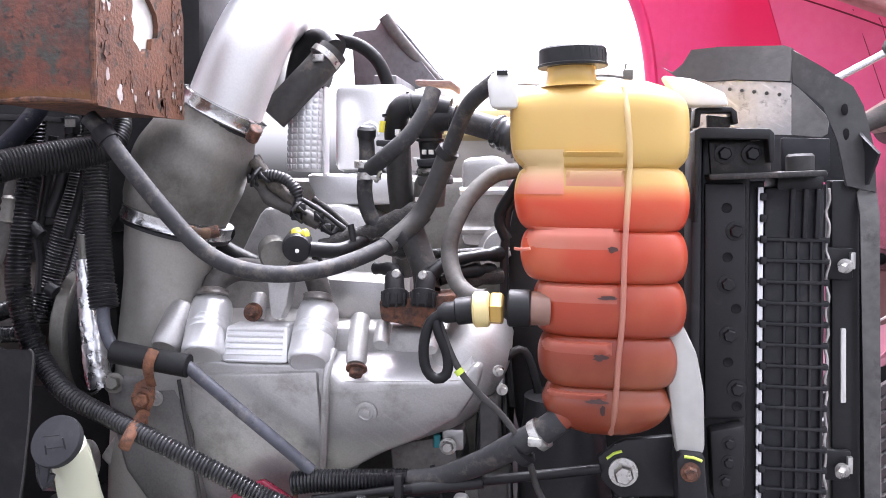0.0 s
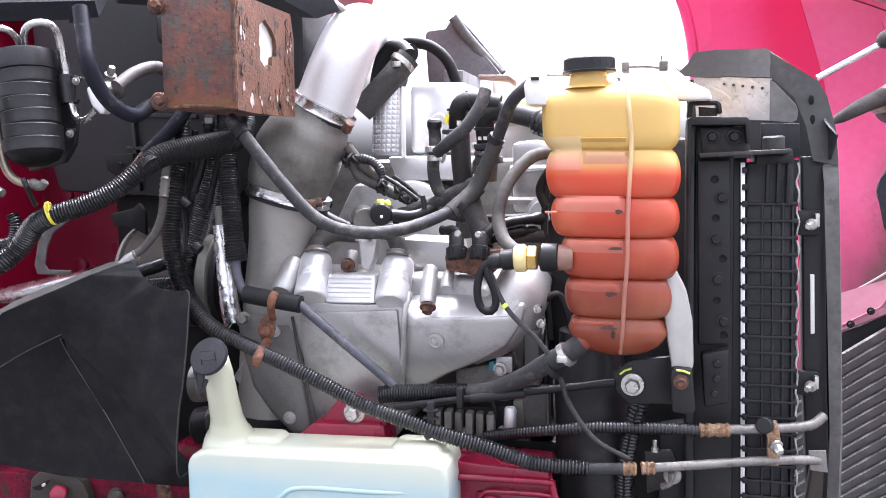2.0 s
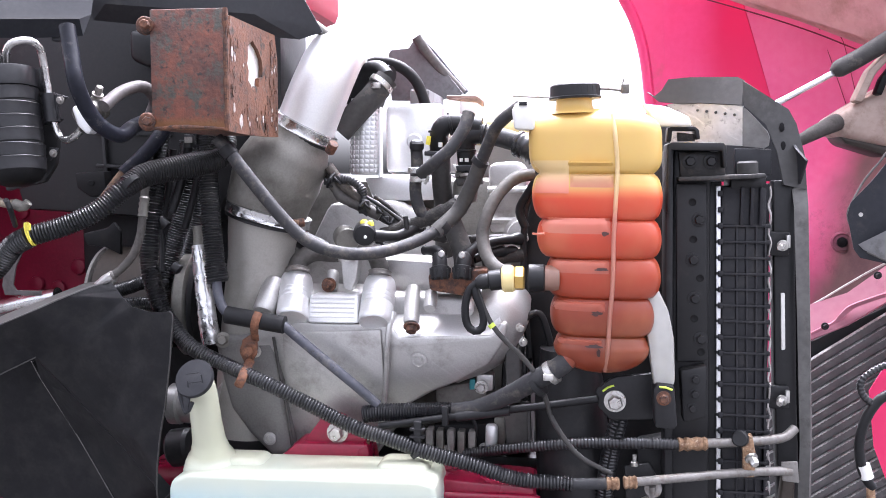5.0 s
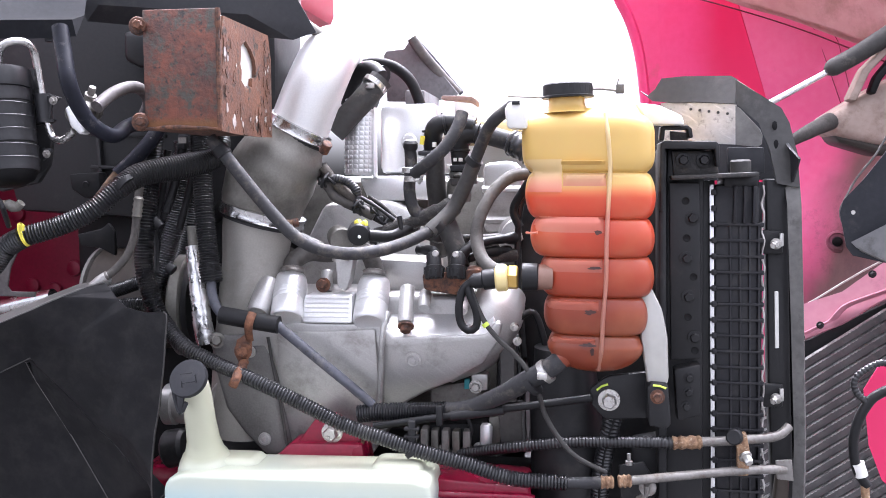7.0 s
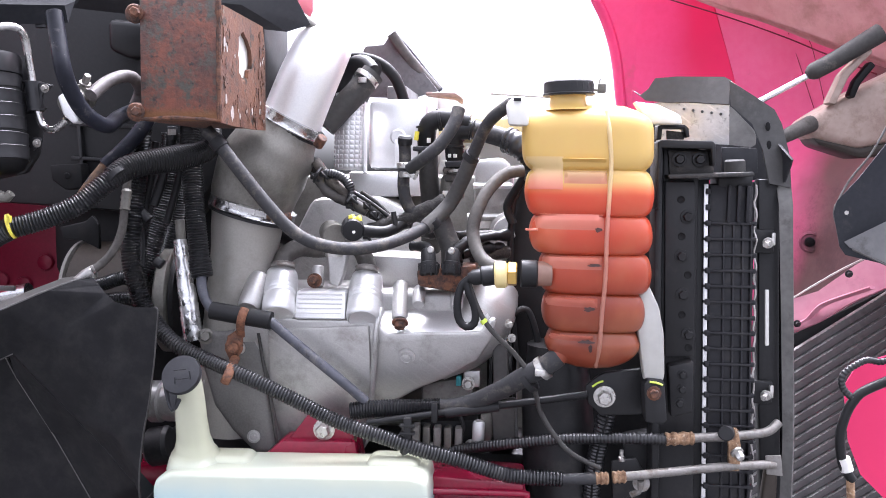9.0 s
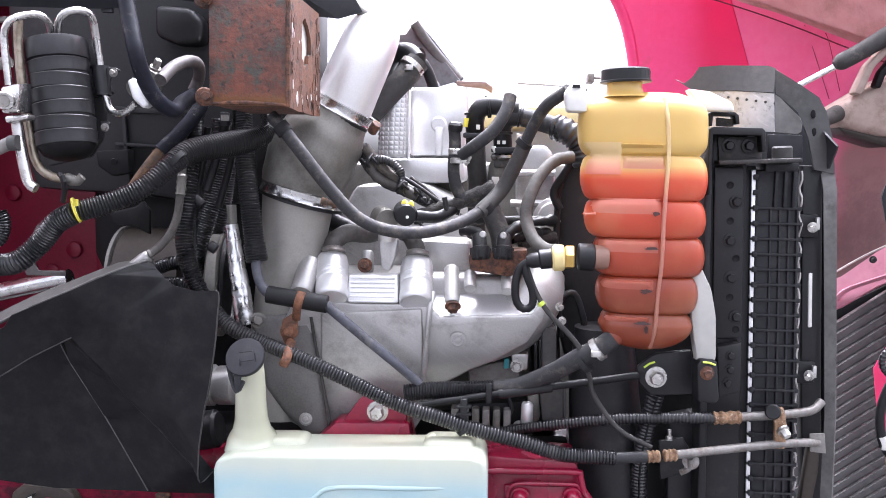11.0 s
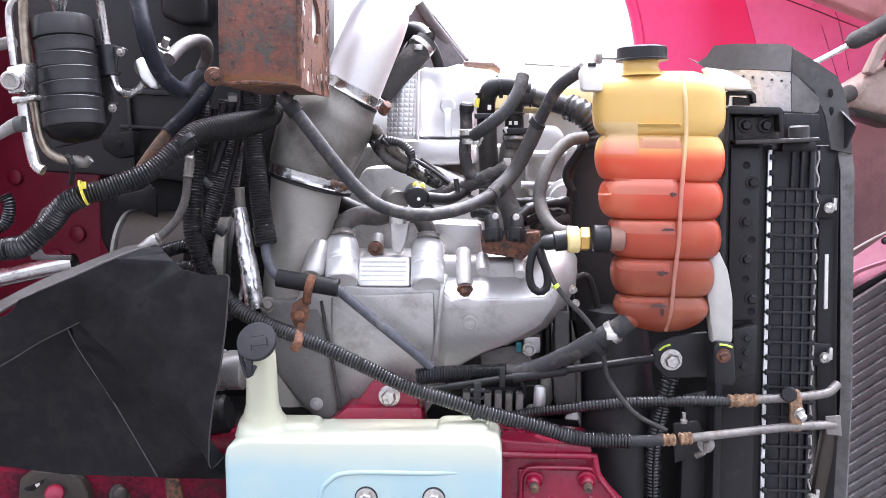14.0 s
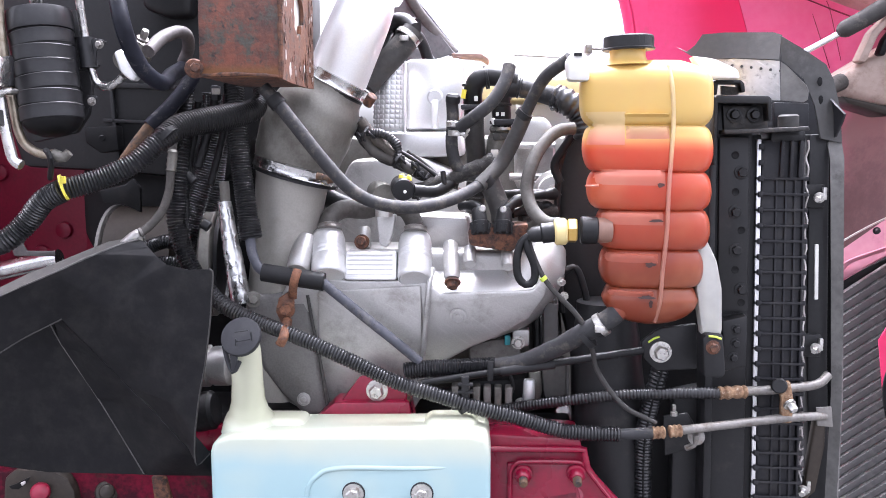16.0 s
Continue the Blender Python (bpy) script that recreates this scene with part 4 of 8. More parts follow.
part("level_step", skin_patch((0.147, 0.870, 1.307), (0.216, 0.870, 1.299), STEP), PALE, tank)
part("level_fin", Shape().tube([(0.112, 0.885, 1.465), (0.118, 0.875, 1.465), (0.129, 0.872, 1.466)], 0.0018, 8), PALE, tank)
MARK = surface("dark_residue", (0.02, 0.006, 0.005), (0.06, 0.015, 0.011), 0.35, grain=200, wear=40)
for x, z, wide, tall in ((0.217, 1.468, 0.010, 0.007), (0.214, 1.415, 0.02, 0.004), (0.207, 1.349, 0.016, 0.007), (0.205, 1.299, 0.022, 0.006), (0.212, 1.288, 0.006, 0.012)):
    rim = []
    for j in range(14):
        t = 2 * math.pi * j / 14
        q = 0.6 + 0.7 * random.random()
        rim.append((x + 0.5 * wide * q * math.cos(t), 0, z + 0.5 * tall * q * math.sin(t)))
    rim = [(a, shell_y(a, c, 0.0062 if tall < 0.01 else 0.002), c) for a, b, c in rim]
    part("residue_mark", Shape().sheet(rim, [tuple(range(14))], 0.0008), MARK, tank, "dark residue at a level step")
inlet = part("inlet_block", Shape().prism([(0.078, 0.880, 1.650), (0.086, 0.880, 1.660), (0.109, 0.880, 1.658), (0.114, 0.880, 1.619), (0.082, 0.880, 1.620)], 0.04, 0.005), WHITE, tank, "white plastic inlet block")
part("writing_bar", Shape().box(((0.089, 0.877, 1.655)[0], 0.8775, (0.089, 0.877, 1.655)[2]), ((0.101, 0.877, 1.660)[0], 0.881, (0.101, 0.877, 1.660)[2]), 0.0), BLACK, inlet)
part("shoulder_bracket", Shape().prism([(0.271, 0.930, 1.660), (0.305, 0.930, 1.656), (0.340, 0.930, 1.640), (0.345, 0.930, 1.626), (0.294, 0.930, 1.626)], 0.03, 0.004), WHITE, tank, "white plastic mounting arm")
leg = part("support_leg", Shape().prism([(0.282, 0.900, 1.382), (0.298, 0.900, 1.384), (0.315, 0.900, 1.350), (0.324, 0.900, 1.307), (0.327, 0.900, 1.241), (0.303, 0.900, 1.200), (0.290, 0.900, 1.271), (0.282, 0.900, 1.323)], 0.03, 0.006), LEGGREY, tank, "white plastic support leg")
part("socket", Shape().tube([(0.116, 0.885, 1.398), (0.150, 0.890, 1.398)], 0.019, 20), surface("tank_socket_plastic", (0.2, 0.11, 0.08), (0.34, 0.2, 0.15), 0.4, grain=60, dirt=(0.12, 0.07, 0.05)), tank, "brown-grey moulded socket")
part("drain_stub", Shape().tube([(0.149, 0.900, 1.256, 0.0140), (0.163, 0.900, 1.268, 0.0150), (0.179, 0.900, 1.282, 0.0160)], n=16), COOL, tank)

# level sensor in the tank's side
sen = thing("level_sensor", "brass hexagon level sensor with a black plug", "sensor")
part("collar", Shape().cyl((0.105, 0.885, 1.398), (0.131, 0.885, 1.398), 0.021, 20, 0.002), BLACK, sen)
part("cage", Shape().lathe([(0.017, 0), (0.021, 0.001), (0.021, 0.005), (0.0185, 0.007), (0.0185, 0.013), (0.0208, 0.015), (0.0208, 0.019), (0.017, 0.021)], (0.106, 0.885, 1.398), (0.133, 0.886, 1.398), 24), BLACK, sen)
part("hexagon", Shape().lathe([(0.017, 0), (0.019, 0.002), (0.019, 0.013), (0.017, 0.015)], (0.085, 0.885, 1.397), (0.116, 0.885, 1.397), 6), BRASS, sen)
part("ring", Shape().cyl((0.066, 0.885, 1.395), (0.085, 0.885, 1.396), 0.0205, 24, 0.003), CREAM, sen, "cream sealing ring")
part("plug", Shape().lathe([(0.007, 0), (0.012, 0.008), (0.012, 0.02), (0.0155, 0.022), (0.0155, 0.04)], (0.026, 0.885, 1.389), (0.067, 0.885, 1.395), 20), BLACK, sen, "black ribbed plug")

# ---- washer reservoir ----
WASH = liquid_plastic("washer_bottle_plastic", (0.52, 0.53, 0.4), ((0.255, 0.42, 0.455), (0.33, 0.465, 0.48), (0.44, 0.505, 0.45)), 1.086, 0.04, 0.25, 0.0, (0.52, 0.54, 0.42), 1.0)
wash = thing("washer_bottle", "milky plastic washer bottle with blue fluid and a grey cap", "washer bottle")
body = Shape().prism([(-0.459, 0.840, 1.054), (-0.452, 0.840, 1.070), (-0.427, 0.840, 1.080), (-0.054, 0.840, 1.091), (-0.031, 0.840, 1.084), (-0.026, 0.840, 1.060), (-0.024, 0.840, 0.779), (-0.456, 0.840, 0.760)], 0.112, 0.034, 6)
part("shoulder", Shape().prism([(-0.448, 0.885, 1.060), (-0.436, 0.885, 1.090), (-0.323, 0.885, 1.092), (-0.311, 0.885, 1.060)], 0.06, 0.012, 4), WASH, wash)
part("shoulder", Shape().prism([(-0.140, 0.885, 1.068), (-0.128, 0.885, 1.098), (-0.051, 0.885, 1.100), (-0.039, 0.885, 1.068)], 0.06, 0.012, 4), WASH, wash)
part("tank", body, WASH, wash, angle=80)
part("neck", Shape().tube([(-0.397, 0.829, 1.231, 0.0220), (-0.399, 0.845, 1.205, 0.0225), (-0.404, 0.865, 1.164, 0.0240), (-0.409, 0.885, 1.127, 0.0260), (-0.411, 0.895, 1.103, 0.0310), (-0.412, 0.900, 1.087, 0.0410), (-0.411, 0.900, 1.072, 0.0460)], n=28), WASH, wash)
part("panel_rim", Shape().tube([(-0.308, 0.841, 0.877), (-0.308, 0.841, 0.986), (-0.292, 0.841, 1.018), (-0.257, 0.841, 1.032), (-0.135, 0.842, 1.035), (-0.032, 0.848, 1.041)], 0.0042, 12), WASH, wash)
wcap = part("cap", Shape().lathe([(0.026, 0), (0.0295, 0.002), (0.0305, 0.006), (0.0295, 0.011), (0.024, 0.0125)], (-0.395, 0.815, 1.238), Vector((-0.395, 0.815, 1.238)) + Vector((-0.05, -0.55, 0.35)), 36), CHARCOAL, wash, "grey flip cap with moulded symbol")
part("strap", Shape().tube([(-0.422, 0.810, 1.228), (-0.417, 0.808, 1.208), (-0.406, 0.800, 1.190), (-0.396, 0.800, 1.207)], 0.0035, 8), CHARCOAL, wcap)
part("tab", Shape().prism([(-0.410, 0.795, 1.220), (-0.397, 0.795, 1.221), (-0.402, 0.795, 1.189), (-0.408, 0.795, 1.195)], 0.006, 0.002), CHARCOAL, wcap)
for a, b in (((-0.398, 0.786, 1.254), (-0.378, 0.786, 1.257)), ((-0.398, 0.790, 1.243), (-0.399, 0.793, 1.232)), ((-0.398, 0.791, 1.239), (-0.376, 0.790, 1.243)), ((-0.375, 0.787, 1.254), (-0.374, 0.790, 1.240))):
    part("symbol_bar", Shape().tube([a, b], 0.001, 6), CHARCOAL, wcap)
for p in ((-0.235, 0.840, 0.993), (-0.130, 0.840, 0.996)):
    # Raised charcoal ring imitates the shade in the bolt's recess.
    part("recess_shade", Shape().lathe([(0.018, 0), (0.0165, 0.0015), (0.0145, 0.0005)], p, (p[0], p[1] - 0.1, p[2]), 24), CHARCOAL, wash)
    part("bolt", Shape().hexagon((p[0], p[1] - 0.002, p[2]), (0, -1, 0), 0.011, 0.012), STEEL, wash)

# ---- black splash flap beside the bottle ----
flap = thing("splash_flap", "creased black rubber splash flap with a folded top edge", "splash flap")
part("sheet", Shape().sheet([(-0.767, 0.800, 1.279), (-0.756, 0.800, 1.297), (-0.728, 0.810, 1.310), (-0.681, 0.830, 1.331), (-0.635, 0.865, 1.354), (-0.600, 0.890, 1.370), (-0.589, 0.900, 1.375), (-0.578, 0.900, 1.373), (-0.564, 0.892, 1.362), (-0.548, 0.882, 1.350), (-0.528, 0.870, 1.339), (-0.492, 0.860, 1.333), (-0.456, 0.855, 1.335), (-0.449, 0.852, 1.329), (-0.452, 0.850, 1.291), (-0.456, 0.850, 1.256), (-0.466, 0.852, 1.185), (-0.477, 0.856, 1.139), (-0.484, 0.860, 1.101), (-0.491, 0.866, 1.067), (-0.491, 0.872, 1.019), (-0.514, 0.900, 1.036), (-0.571, 0.905, 1.097), (-0.606, 0.900, 1.134), (-0.644, 0.890, 1.182), (-0.669, 0.878, 1.216), (-0.694, 0.862, 1.253), (-0.708, 0.850, 1.245), (-0.743, 0.830, 1.226), (-0.778, 0.810, 1.203), (-0.826, 0.800, 1.175), (-0.815, 0.790, 1.253), (-0.635, 0.868, 1.276), (-0.536, 0.862, 1.225), (-0.532, 0.868, 1.125)],
     [(31, 0, 1, 2, 28, 29, 30), (2, 3, 4, 32, 26, 27, 28), (4, 5, 6, 7, 8, 9, 10, 33, 32), (10, 11, 12, 13, 14, 15, 16, 33), (16, 17, 18, 34, 33), (18, 19, 20, 21, 34), (34, 21, 22, 23), (33, 34, 23, 24, 32), (32, 24, 25, 26)], 0.003, soft=0.003), FLAP, flap, angle=50)
part("lower_panel", Shape().sheet([(-0.895, 0.910, 1.170), (-0.842, 0.920, 1.201), (-0.789, 0.930, 1.224), (-0.748, 0.935, 1.241), (-0.698, 0.872, 1.252), (-0.673, 0.886, 1.215), (-0.647, 0.897, 1.181), (-0.609, 0.908, 1.132), (-0.575, 0.914, 1.095), (-0.518, 0.912, 1.032), (-0.489, 0.950, 1.013), (-0.497, 0.965, 0.967), (-0.618, 0.972, 0.962), (-0.781, 0.965, 0.964), (-0.874, 0.955, 0.978), (-0.931, 0.950, 0.986), (-0.689, 0.958, 1.099), (-0.740, 0.945, 1.193), (-0.642, 0.968, 1.006)],
     [(0, 1, 2, 3, 17, 16, 18, 12, 13, 14, 15), (3, 4, 5, 17), (17, 5, 6, 16), (16, 6, 7), (16, 7, 8, 18), (18, 8, 9), (18, 9, 10, 11, 12)], 0.003, soft=0.0015, keep=((3, 17), (17, 16), (16, 18), (18, 12))), FLAP, flap, angle=50)
part("corner_tuck", Shape().sheet([(-0.491, 0.868, 1.069), (-0.475, 0.890, 1.033), (-0.491, 0.872, 1.018)], [(0, 1, 2)], 0.002), FLAP, flap)
part("lip_edge", Shape().tube([(-0.825, 0.799, 1.175), (-0.777, 0.809, 1.203), (-0.743, 0.829, 1.226), (-0.708, 0.849, 1.245), (-0.693, 0.861, 1.253)], 0.0011, 6), DUSTY, flap, "pale lip edge")
part("top_fold", Shape().sheet([(-0.819, 0.815, 1.255), (-0.787, 0.805, 1.279), (-0.758, 0.810, 1.296), (-0.725, 0.830, 1.313), (-0.687, 0.845, 1.331), (-0.650, 0.865, 1.349), (-0.613, 0.885, 1.365), (-0.582, 0.898, 1.375), (-0.845, 0.860, 1.272), (-0.816, 0.850, 1.286), (-0.785, 0.855, 1.303), (-0.752, 0.875, 1.321), (-0.718, 0.890, 1.335), (-0.680, 0.910, 1.352), (-0.645, 0.930, 1.367), (-0.614, 0.943, 1.372)],
     [(k, k + 1, k + 9, k + 8) for k in range(7)], 0.003), DUSTY, flap, "dusty grey folded top lip")
part("fold_edge", Shape().tube([(-0.819, 0.815, 1.255), (-0.787, 0.805, 1.279), (-0.758, 0.810, 1.296), (-0.725, 0.830, 1.313), (-0.687, 0.845, 1.331), (-0.650, 0.865, 1.349), (-0.613, 0.885, 1.365), (-0.582, 0.898, 1.375)], 0.0018, 8), SEAL, flap, "pale fold edge")
# Pale tube paints the thin highlight down the flap's side edge.
part("side_edge", Shape().tube([(-0.456, 0.854, 1.336), (-0.449, 0.851, 1.329), (-0.452, 0.849, 1.291), (-0.455, 0.849, 1.256), (-0.466, 0.851, 1.185), (-0.477, 0.855, 1.139), (-0.484, 0.859, 1.101), (-0.490, 0.865, 1.067), (-0.491, 0.871, 1.019), (-0.474, 0.889, 1.033)], 0.0013, 6), DUSTY, flap, "pale edge drawn as a thin highlight")
# Pale and near-black tubes draw the crease's highlight and its shade.
part("crease", Shape().tube([(-0.749, 0.930, 1.229), (-0.737, 0.939, 1.194), (-0.686, 0.952, 1.101), (-0.639, 0.962, 1.008), (-0.617, 0.966, 0.964)], 0.0011, 6), SEAL, flap, "pale line drawn as the crease highlight")
part("crease_shade", Shape().tube([(-0.745, 0.930, 1.229), (-0.734, 0.940, 1.195), (-0.682, 0.953, 1.101), (-0.636, 0.963, 1.009), (-0.613, 0.967, 0.964)], 0.0024, 6), DEEP, flap)

# ---- intake manifold ----
man = thing("intake_manifold", "cast aluminium intake manifold with two large bosses", "intake manifold")
part("body", Shape().prism([(-0.366, 0.988, 1.298), (-0.325, 0.990, 1.306), (-0.263, 0.990, 1.300), (-0.140, 0.990, 1.302), (-0.115, 0.990, 1.281), (0.038, 0.990, 1.288), (0.058, 0.990, 1.311), (0.068, 0.990, 1.306), (0.062, 0.992, 1.278), (0.036, 1.001, 1.236), (-0.016, 1.007, 1.204),
     (-0.063, 1.011, 1.183), (-0.111, 1.017, 1.154), (-0.141, 1.028, 1.099), (-0.170, 1.038, 1.050), (-0.310, 1.040, 1.042), (-0.350, 1.037, 1.055), (-0.418, 1.029, 1.097), (-0.464, 1.017, 1.153), (-0.400, 1.000, 1.238)], 0.2, 0.014, 3), CAST, man)
part("shelf", Shape().prism([(-0.369, 1.040, 1.340), (0.011, 1.040, 1.347), (0.017, 1.040, 1.284), (-0.369, 1.040, 1.281)], 0.16, 0.012, 3), CAST, man)
# Same casting in a brighter alloy: top light is put into the bevel's colour.
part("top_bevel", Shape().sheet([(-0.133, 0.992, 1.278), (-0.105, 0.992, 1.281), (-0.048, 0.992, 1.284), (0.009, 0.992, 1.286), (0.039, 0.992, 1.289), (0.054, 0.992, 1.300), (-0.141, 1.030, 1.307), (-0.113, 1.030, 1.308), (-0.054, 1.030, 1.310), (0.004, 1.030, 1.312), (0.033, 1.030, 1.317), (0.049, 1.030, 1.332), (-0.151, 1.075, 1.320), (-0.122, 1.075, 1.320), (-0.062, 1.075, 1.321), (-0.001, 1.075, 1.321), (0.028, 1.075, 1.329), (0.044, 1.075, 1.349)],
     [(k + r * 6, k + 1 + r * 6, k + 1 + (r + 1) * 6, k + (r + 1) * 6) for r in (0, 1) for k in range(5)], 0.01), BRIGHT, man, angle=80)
part("front_cover", Shape().prism([(-0.318, 0.984, 1.281), (-0.144, 0.981, 1.294), (-0.142, 1.007, 1.164), (-0.154, 1.018, 1.112), (-0.308, 1.029, 1.054), (-0.324, 1.021, 1.096)], 0.02, 0.005), CAST, man)
part("groove", Shape().tube([(-0.336, 0.994, 1.273), (-0.328, 0.994, 1.224), (-0.315, 0.994, 1.155), (-0.302, 0.994, 1.064)], 0.0028, 10), DUSTY, man, "dark cover joint")
part("ridge", Shape().tube([(-0.126, 1.000, 1.320), (-0.131, 0.982, 1.290), (-0.137, 0.993, 1.225), (-0.144, 1.007, 1.154)], 0.005, 8), CAST, man)
part("web", Shape().prism([(-0.446, 0.997, 1.270), (-0.335, 0.997, 1.283), (-0.326, 0.997, 1.224), (-0.302, 0.997, 1.060), (-0.345, 0.997, 1.061), (-0.385, 0.997, 1.099), (-0.418, 0.997, 1.142), (-0.437, 0.997, 1.210)], 0.06, 0.012, 3), GRIMESHADECAST, man, "casting web darkened for grime and shade")
for a, b, r in (((-0.298, 0.985, 1.308), (-0.311, 1.052, 1.373), 0.029), ((-0.155, 0.985, 1.305), (-0.160, 1.052, 1.369), 0.0285)):
    part("boss", Shape().lathe([(r * 0.8, -0.003), (r * 0.86, -0.001), (r * 0.9, -0.0025), (r * 0.97, 0.0005), (r, 0.004), (r, 0.032), (r * 0.965, 0.0335), (r * 1.01, 0.0355), (r * 1.01, 0.041), (r * 0.965, 0.0425), (r * 1.01, 0.0445), (r * 1.01, 0.05), (r * 0.965, 0.0515), (r, 0.054), (r, 0.074), (r * 0.92, 0.086), (r * 0.7, 0.092)], a, b, 40), BRIGHT, man, "bright machined round boss")
for a, b, r, h in (((-0.349, 0.985, 1.319), (-0.344, 1.030, 1.366), 0.0195, 0.062), ((-0.093, 0.985, 1.308), (-0.098, 1.030, 1.360), 0.0135, 0.065), ((-0.064, 1.000, 1.331), (-0.066, 1.030, 1.356), 0.011, 0.03), ((-0.001, 1.000, 1.327), (-0.002, 1.030, 1.352), 0.011, 0.03), ((-0.247, 1.050, 1.351), (-0.249, 1.060, 1.375), 0.011, 0.03)):
    part("post", Shape().lathe([(r * 0.85, -0.004), (r, 0.001), (r * 0.95, h), (r * 0.8, h + 0.003)], a, b, 20), CAST, man)
part("bolt", Shape().hexagon((-0.092, 0.983, 1.301), Vector((-0.093, 0.985, 1.308)) - Vector((-0.098, 1.030, 1.360)), 0.0095, 0.012), RUST, man, "rusty bolt head")
part("bolt", Shape().hexagon((-0.251, 1.045, 1.358), (0, -1, 0.3), 0.009, 0.014), RUST, man, "rusty bolt head")
part("washer_bolt", Shape().lathe([(0.0145, 0), (0.0142, 0.0025), (0.0101, 0.0032), (0.0090, 0.002), (0.0058, 0.002), (0.0052, 0.0045), (0.0029, 0.005)], (-0.083, 0.9990, 1.240), (-0.083, 0.950, 1.230), 28), CAST, man, "flush washer-head bolt")
part("washer_bolt", Shape().lathe([(0.0105, 0), (0.0103, 0.0025), (0.0073, 0.0032), (0.0065, 0.002), (0.0042, 0.002), (0.0038, 0.0045), (0.0021, 0.005)], (-0.369, 0.9950, 1.246), (-0.369, 0.946, 1.246), 28), CAST, man, "flush washer-head bolt")
part("washer_bolt", Shape().lathe([(0.0115, 0), (0.0113, 0.0025), (0.0080, 0.0032), (0.0071, 0.002), (0.0046, 0.002), (0.0041, 0.0045), (0.0023, 0.005)], (-0.345, 0.9950, 1.093), (-0.345, 0.946, 1.093), 28), CAST, man, "flush washer-head bolt")
for p, q, r in (((-0.305, 1.035, 1.379), (-0.306, 1.040, 1.390), 0.019), ((-0.158, 1.035, 1.377), (-0.158, 1.040, 1.389), 0.018)):
    part("spring_clip", Shape().lathe([(r - 0.002, 0), (r + 0.002, 0.001), (r + 0.001, 0.005), (r + 0.0025, 0.008), (r - 0.002, 0.01)], p, q, 24), TUBE, man, "corroded spring clip")
pad = part("ribbed_pad", Shape().prism([(-0.272, 1.000, 1.346), (-0.188, 1.000, 1.348), (-0.184, 0.985, 1.302), (-0.273, 0.985, 1.301)], 0.04, 0.004), BRIGHT, man)
for k in range(6):
    part("rib", Shape().tube([Vector((-0.268, 0.998, 1.342)) + Vector((0, -0.002 * k, -0.0078 * k)), Vector((-0.192, 0.998, 1.343)) + Vector((0, -0.002 * k, -0.0078 * k))], 0.0025, 8), BRIGHT, pad)
part("arm", Shape().tube([(-0.045, 1.060, 1.234, 0.0500), (0.013, 1.060, 1.266, 0.0550), (0.047, 1.060, 1.306, 0.0500), (0.057, 1.090, 1.342, 0.0450)], n=24), CAST, man)
part("back_cover", Shape().prism([(-0.178, 1.100, 1.403), (-0.068, 1.100, 1.399), (-0.067, 1.100, 1.339), (-0.158, 1.100, 1.332)], 0.1, 0.012), CAST, man)

# ---- exhaust pipe stack ----
pipe = thing("intake_pipe", "grey cast pipe with steel clamps joined to a bright elbow", "pipe")
part("lower_pipe", Shape().tube([(-0.411, 1.060, 1.083, 0.0580), (-0.405, 1.060, 1.186, 0.0580), (-0.392, 1.060, 1.308, 0.0580), (-0.383, 1.060, 1.388, 0.0570), (-0.375, 1.060, 1.457, 0.0620), (-0.371, 1.060, 1.481, 0.0670)], n=36), PIPEGREY, pipe)
part("middle_pipe", Shape().tube([(-0.371, 1.060, 1.486, 0.0690), (-0.364, 1.060, 1.506, 0.0740), (-0.347, 1.060, 1.550, 0.0790), (-0.326, 1.060, 1.585, 0.0735), (-0.306, 1.060, 1.618, 0.0590), (-0.299, 1.060, 1.632, 0.0545)], n=36), DULL, pipe, "dull olive-grey cast pipe section")
part("elbow", Shape().tube([(-0.295, 1.060, 1.635, 0.0520), (-0.274, 1.060, 1.686, 0.0515), (-0.257, 1.065, 1.727, 0.0505), (-0.250, 1.090, 1.757, 0.0495), (-0.255, 1.140, 1.774, 0.0480), (-0.266, 1.200, 1.779, 0.0460), (-0.284, 1.270, 1.760, 0.0450), (-0.304, 1.330, 1.705, 0.0440)], n=36), BRIGHT, pipe, "bright aluminium elbow")
for a, b, r in (((-0.302, 1.060, 1.622), (-0.290, 1.060, 1.645), 0.0565), ((-0.368, 1.060, 1.471), (-0.362, 1.060, 1.493), 0.0725)):
    c = part("clamp", Shape().lathe([(r, 0), (r + 0.0035, 0.0008), (r + 0.0042, 0.002), (r + 0.003, 0.0035), (r + 0.0026, 0.0095), (r + 0.0026, 0.0125), (r + 0.004, 0.017), (r + 0.0042, 0.0185), (r, 0.02)], a, b, 56), BAND, pipe, "bright steel band clamp")
    # Black ring paints the dark gap beside the clamp band.
    part("gap_ring", Shape().lathe([(r - 0.003, 0), (r + 0.0012, 0.001), (r + 0.0012, 0.0055), (r - 0.003, 0.0065)], Vector(a) - (Vector(b) - Vector(a)).normalized() * 0.0065, b, 48), BLACK, c)
part("clamp_screw", Shape().cyl((-0.300, 0.990, 1.467), (-0.281, 1.000, 1.471), 0.008, 12, 0.001), RUST, pipe, "rusty clamp screw")
part("clamp_barrel", Shape().lathe([(0.0045, 0), (0.0062, 0.001), (0.0062, 0.010), (0.0048, 0.011), (0.0048, 0.02), (0.0065, 0.021), (0.0065, 0.03), (0.004, 0.031)], (-0.317, 0.985, 1.473), (-0.285, 0.985, 1.468), 14), TANRUST, pipe, "rusty clamp barrel")
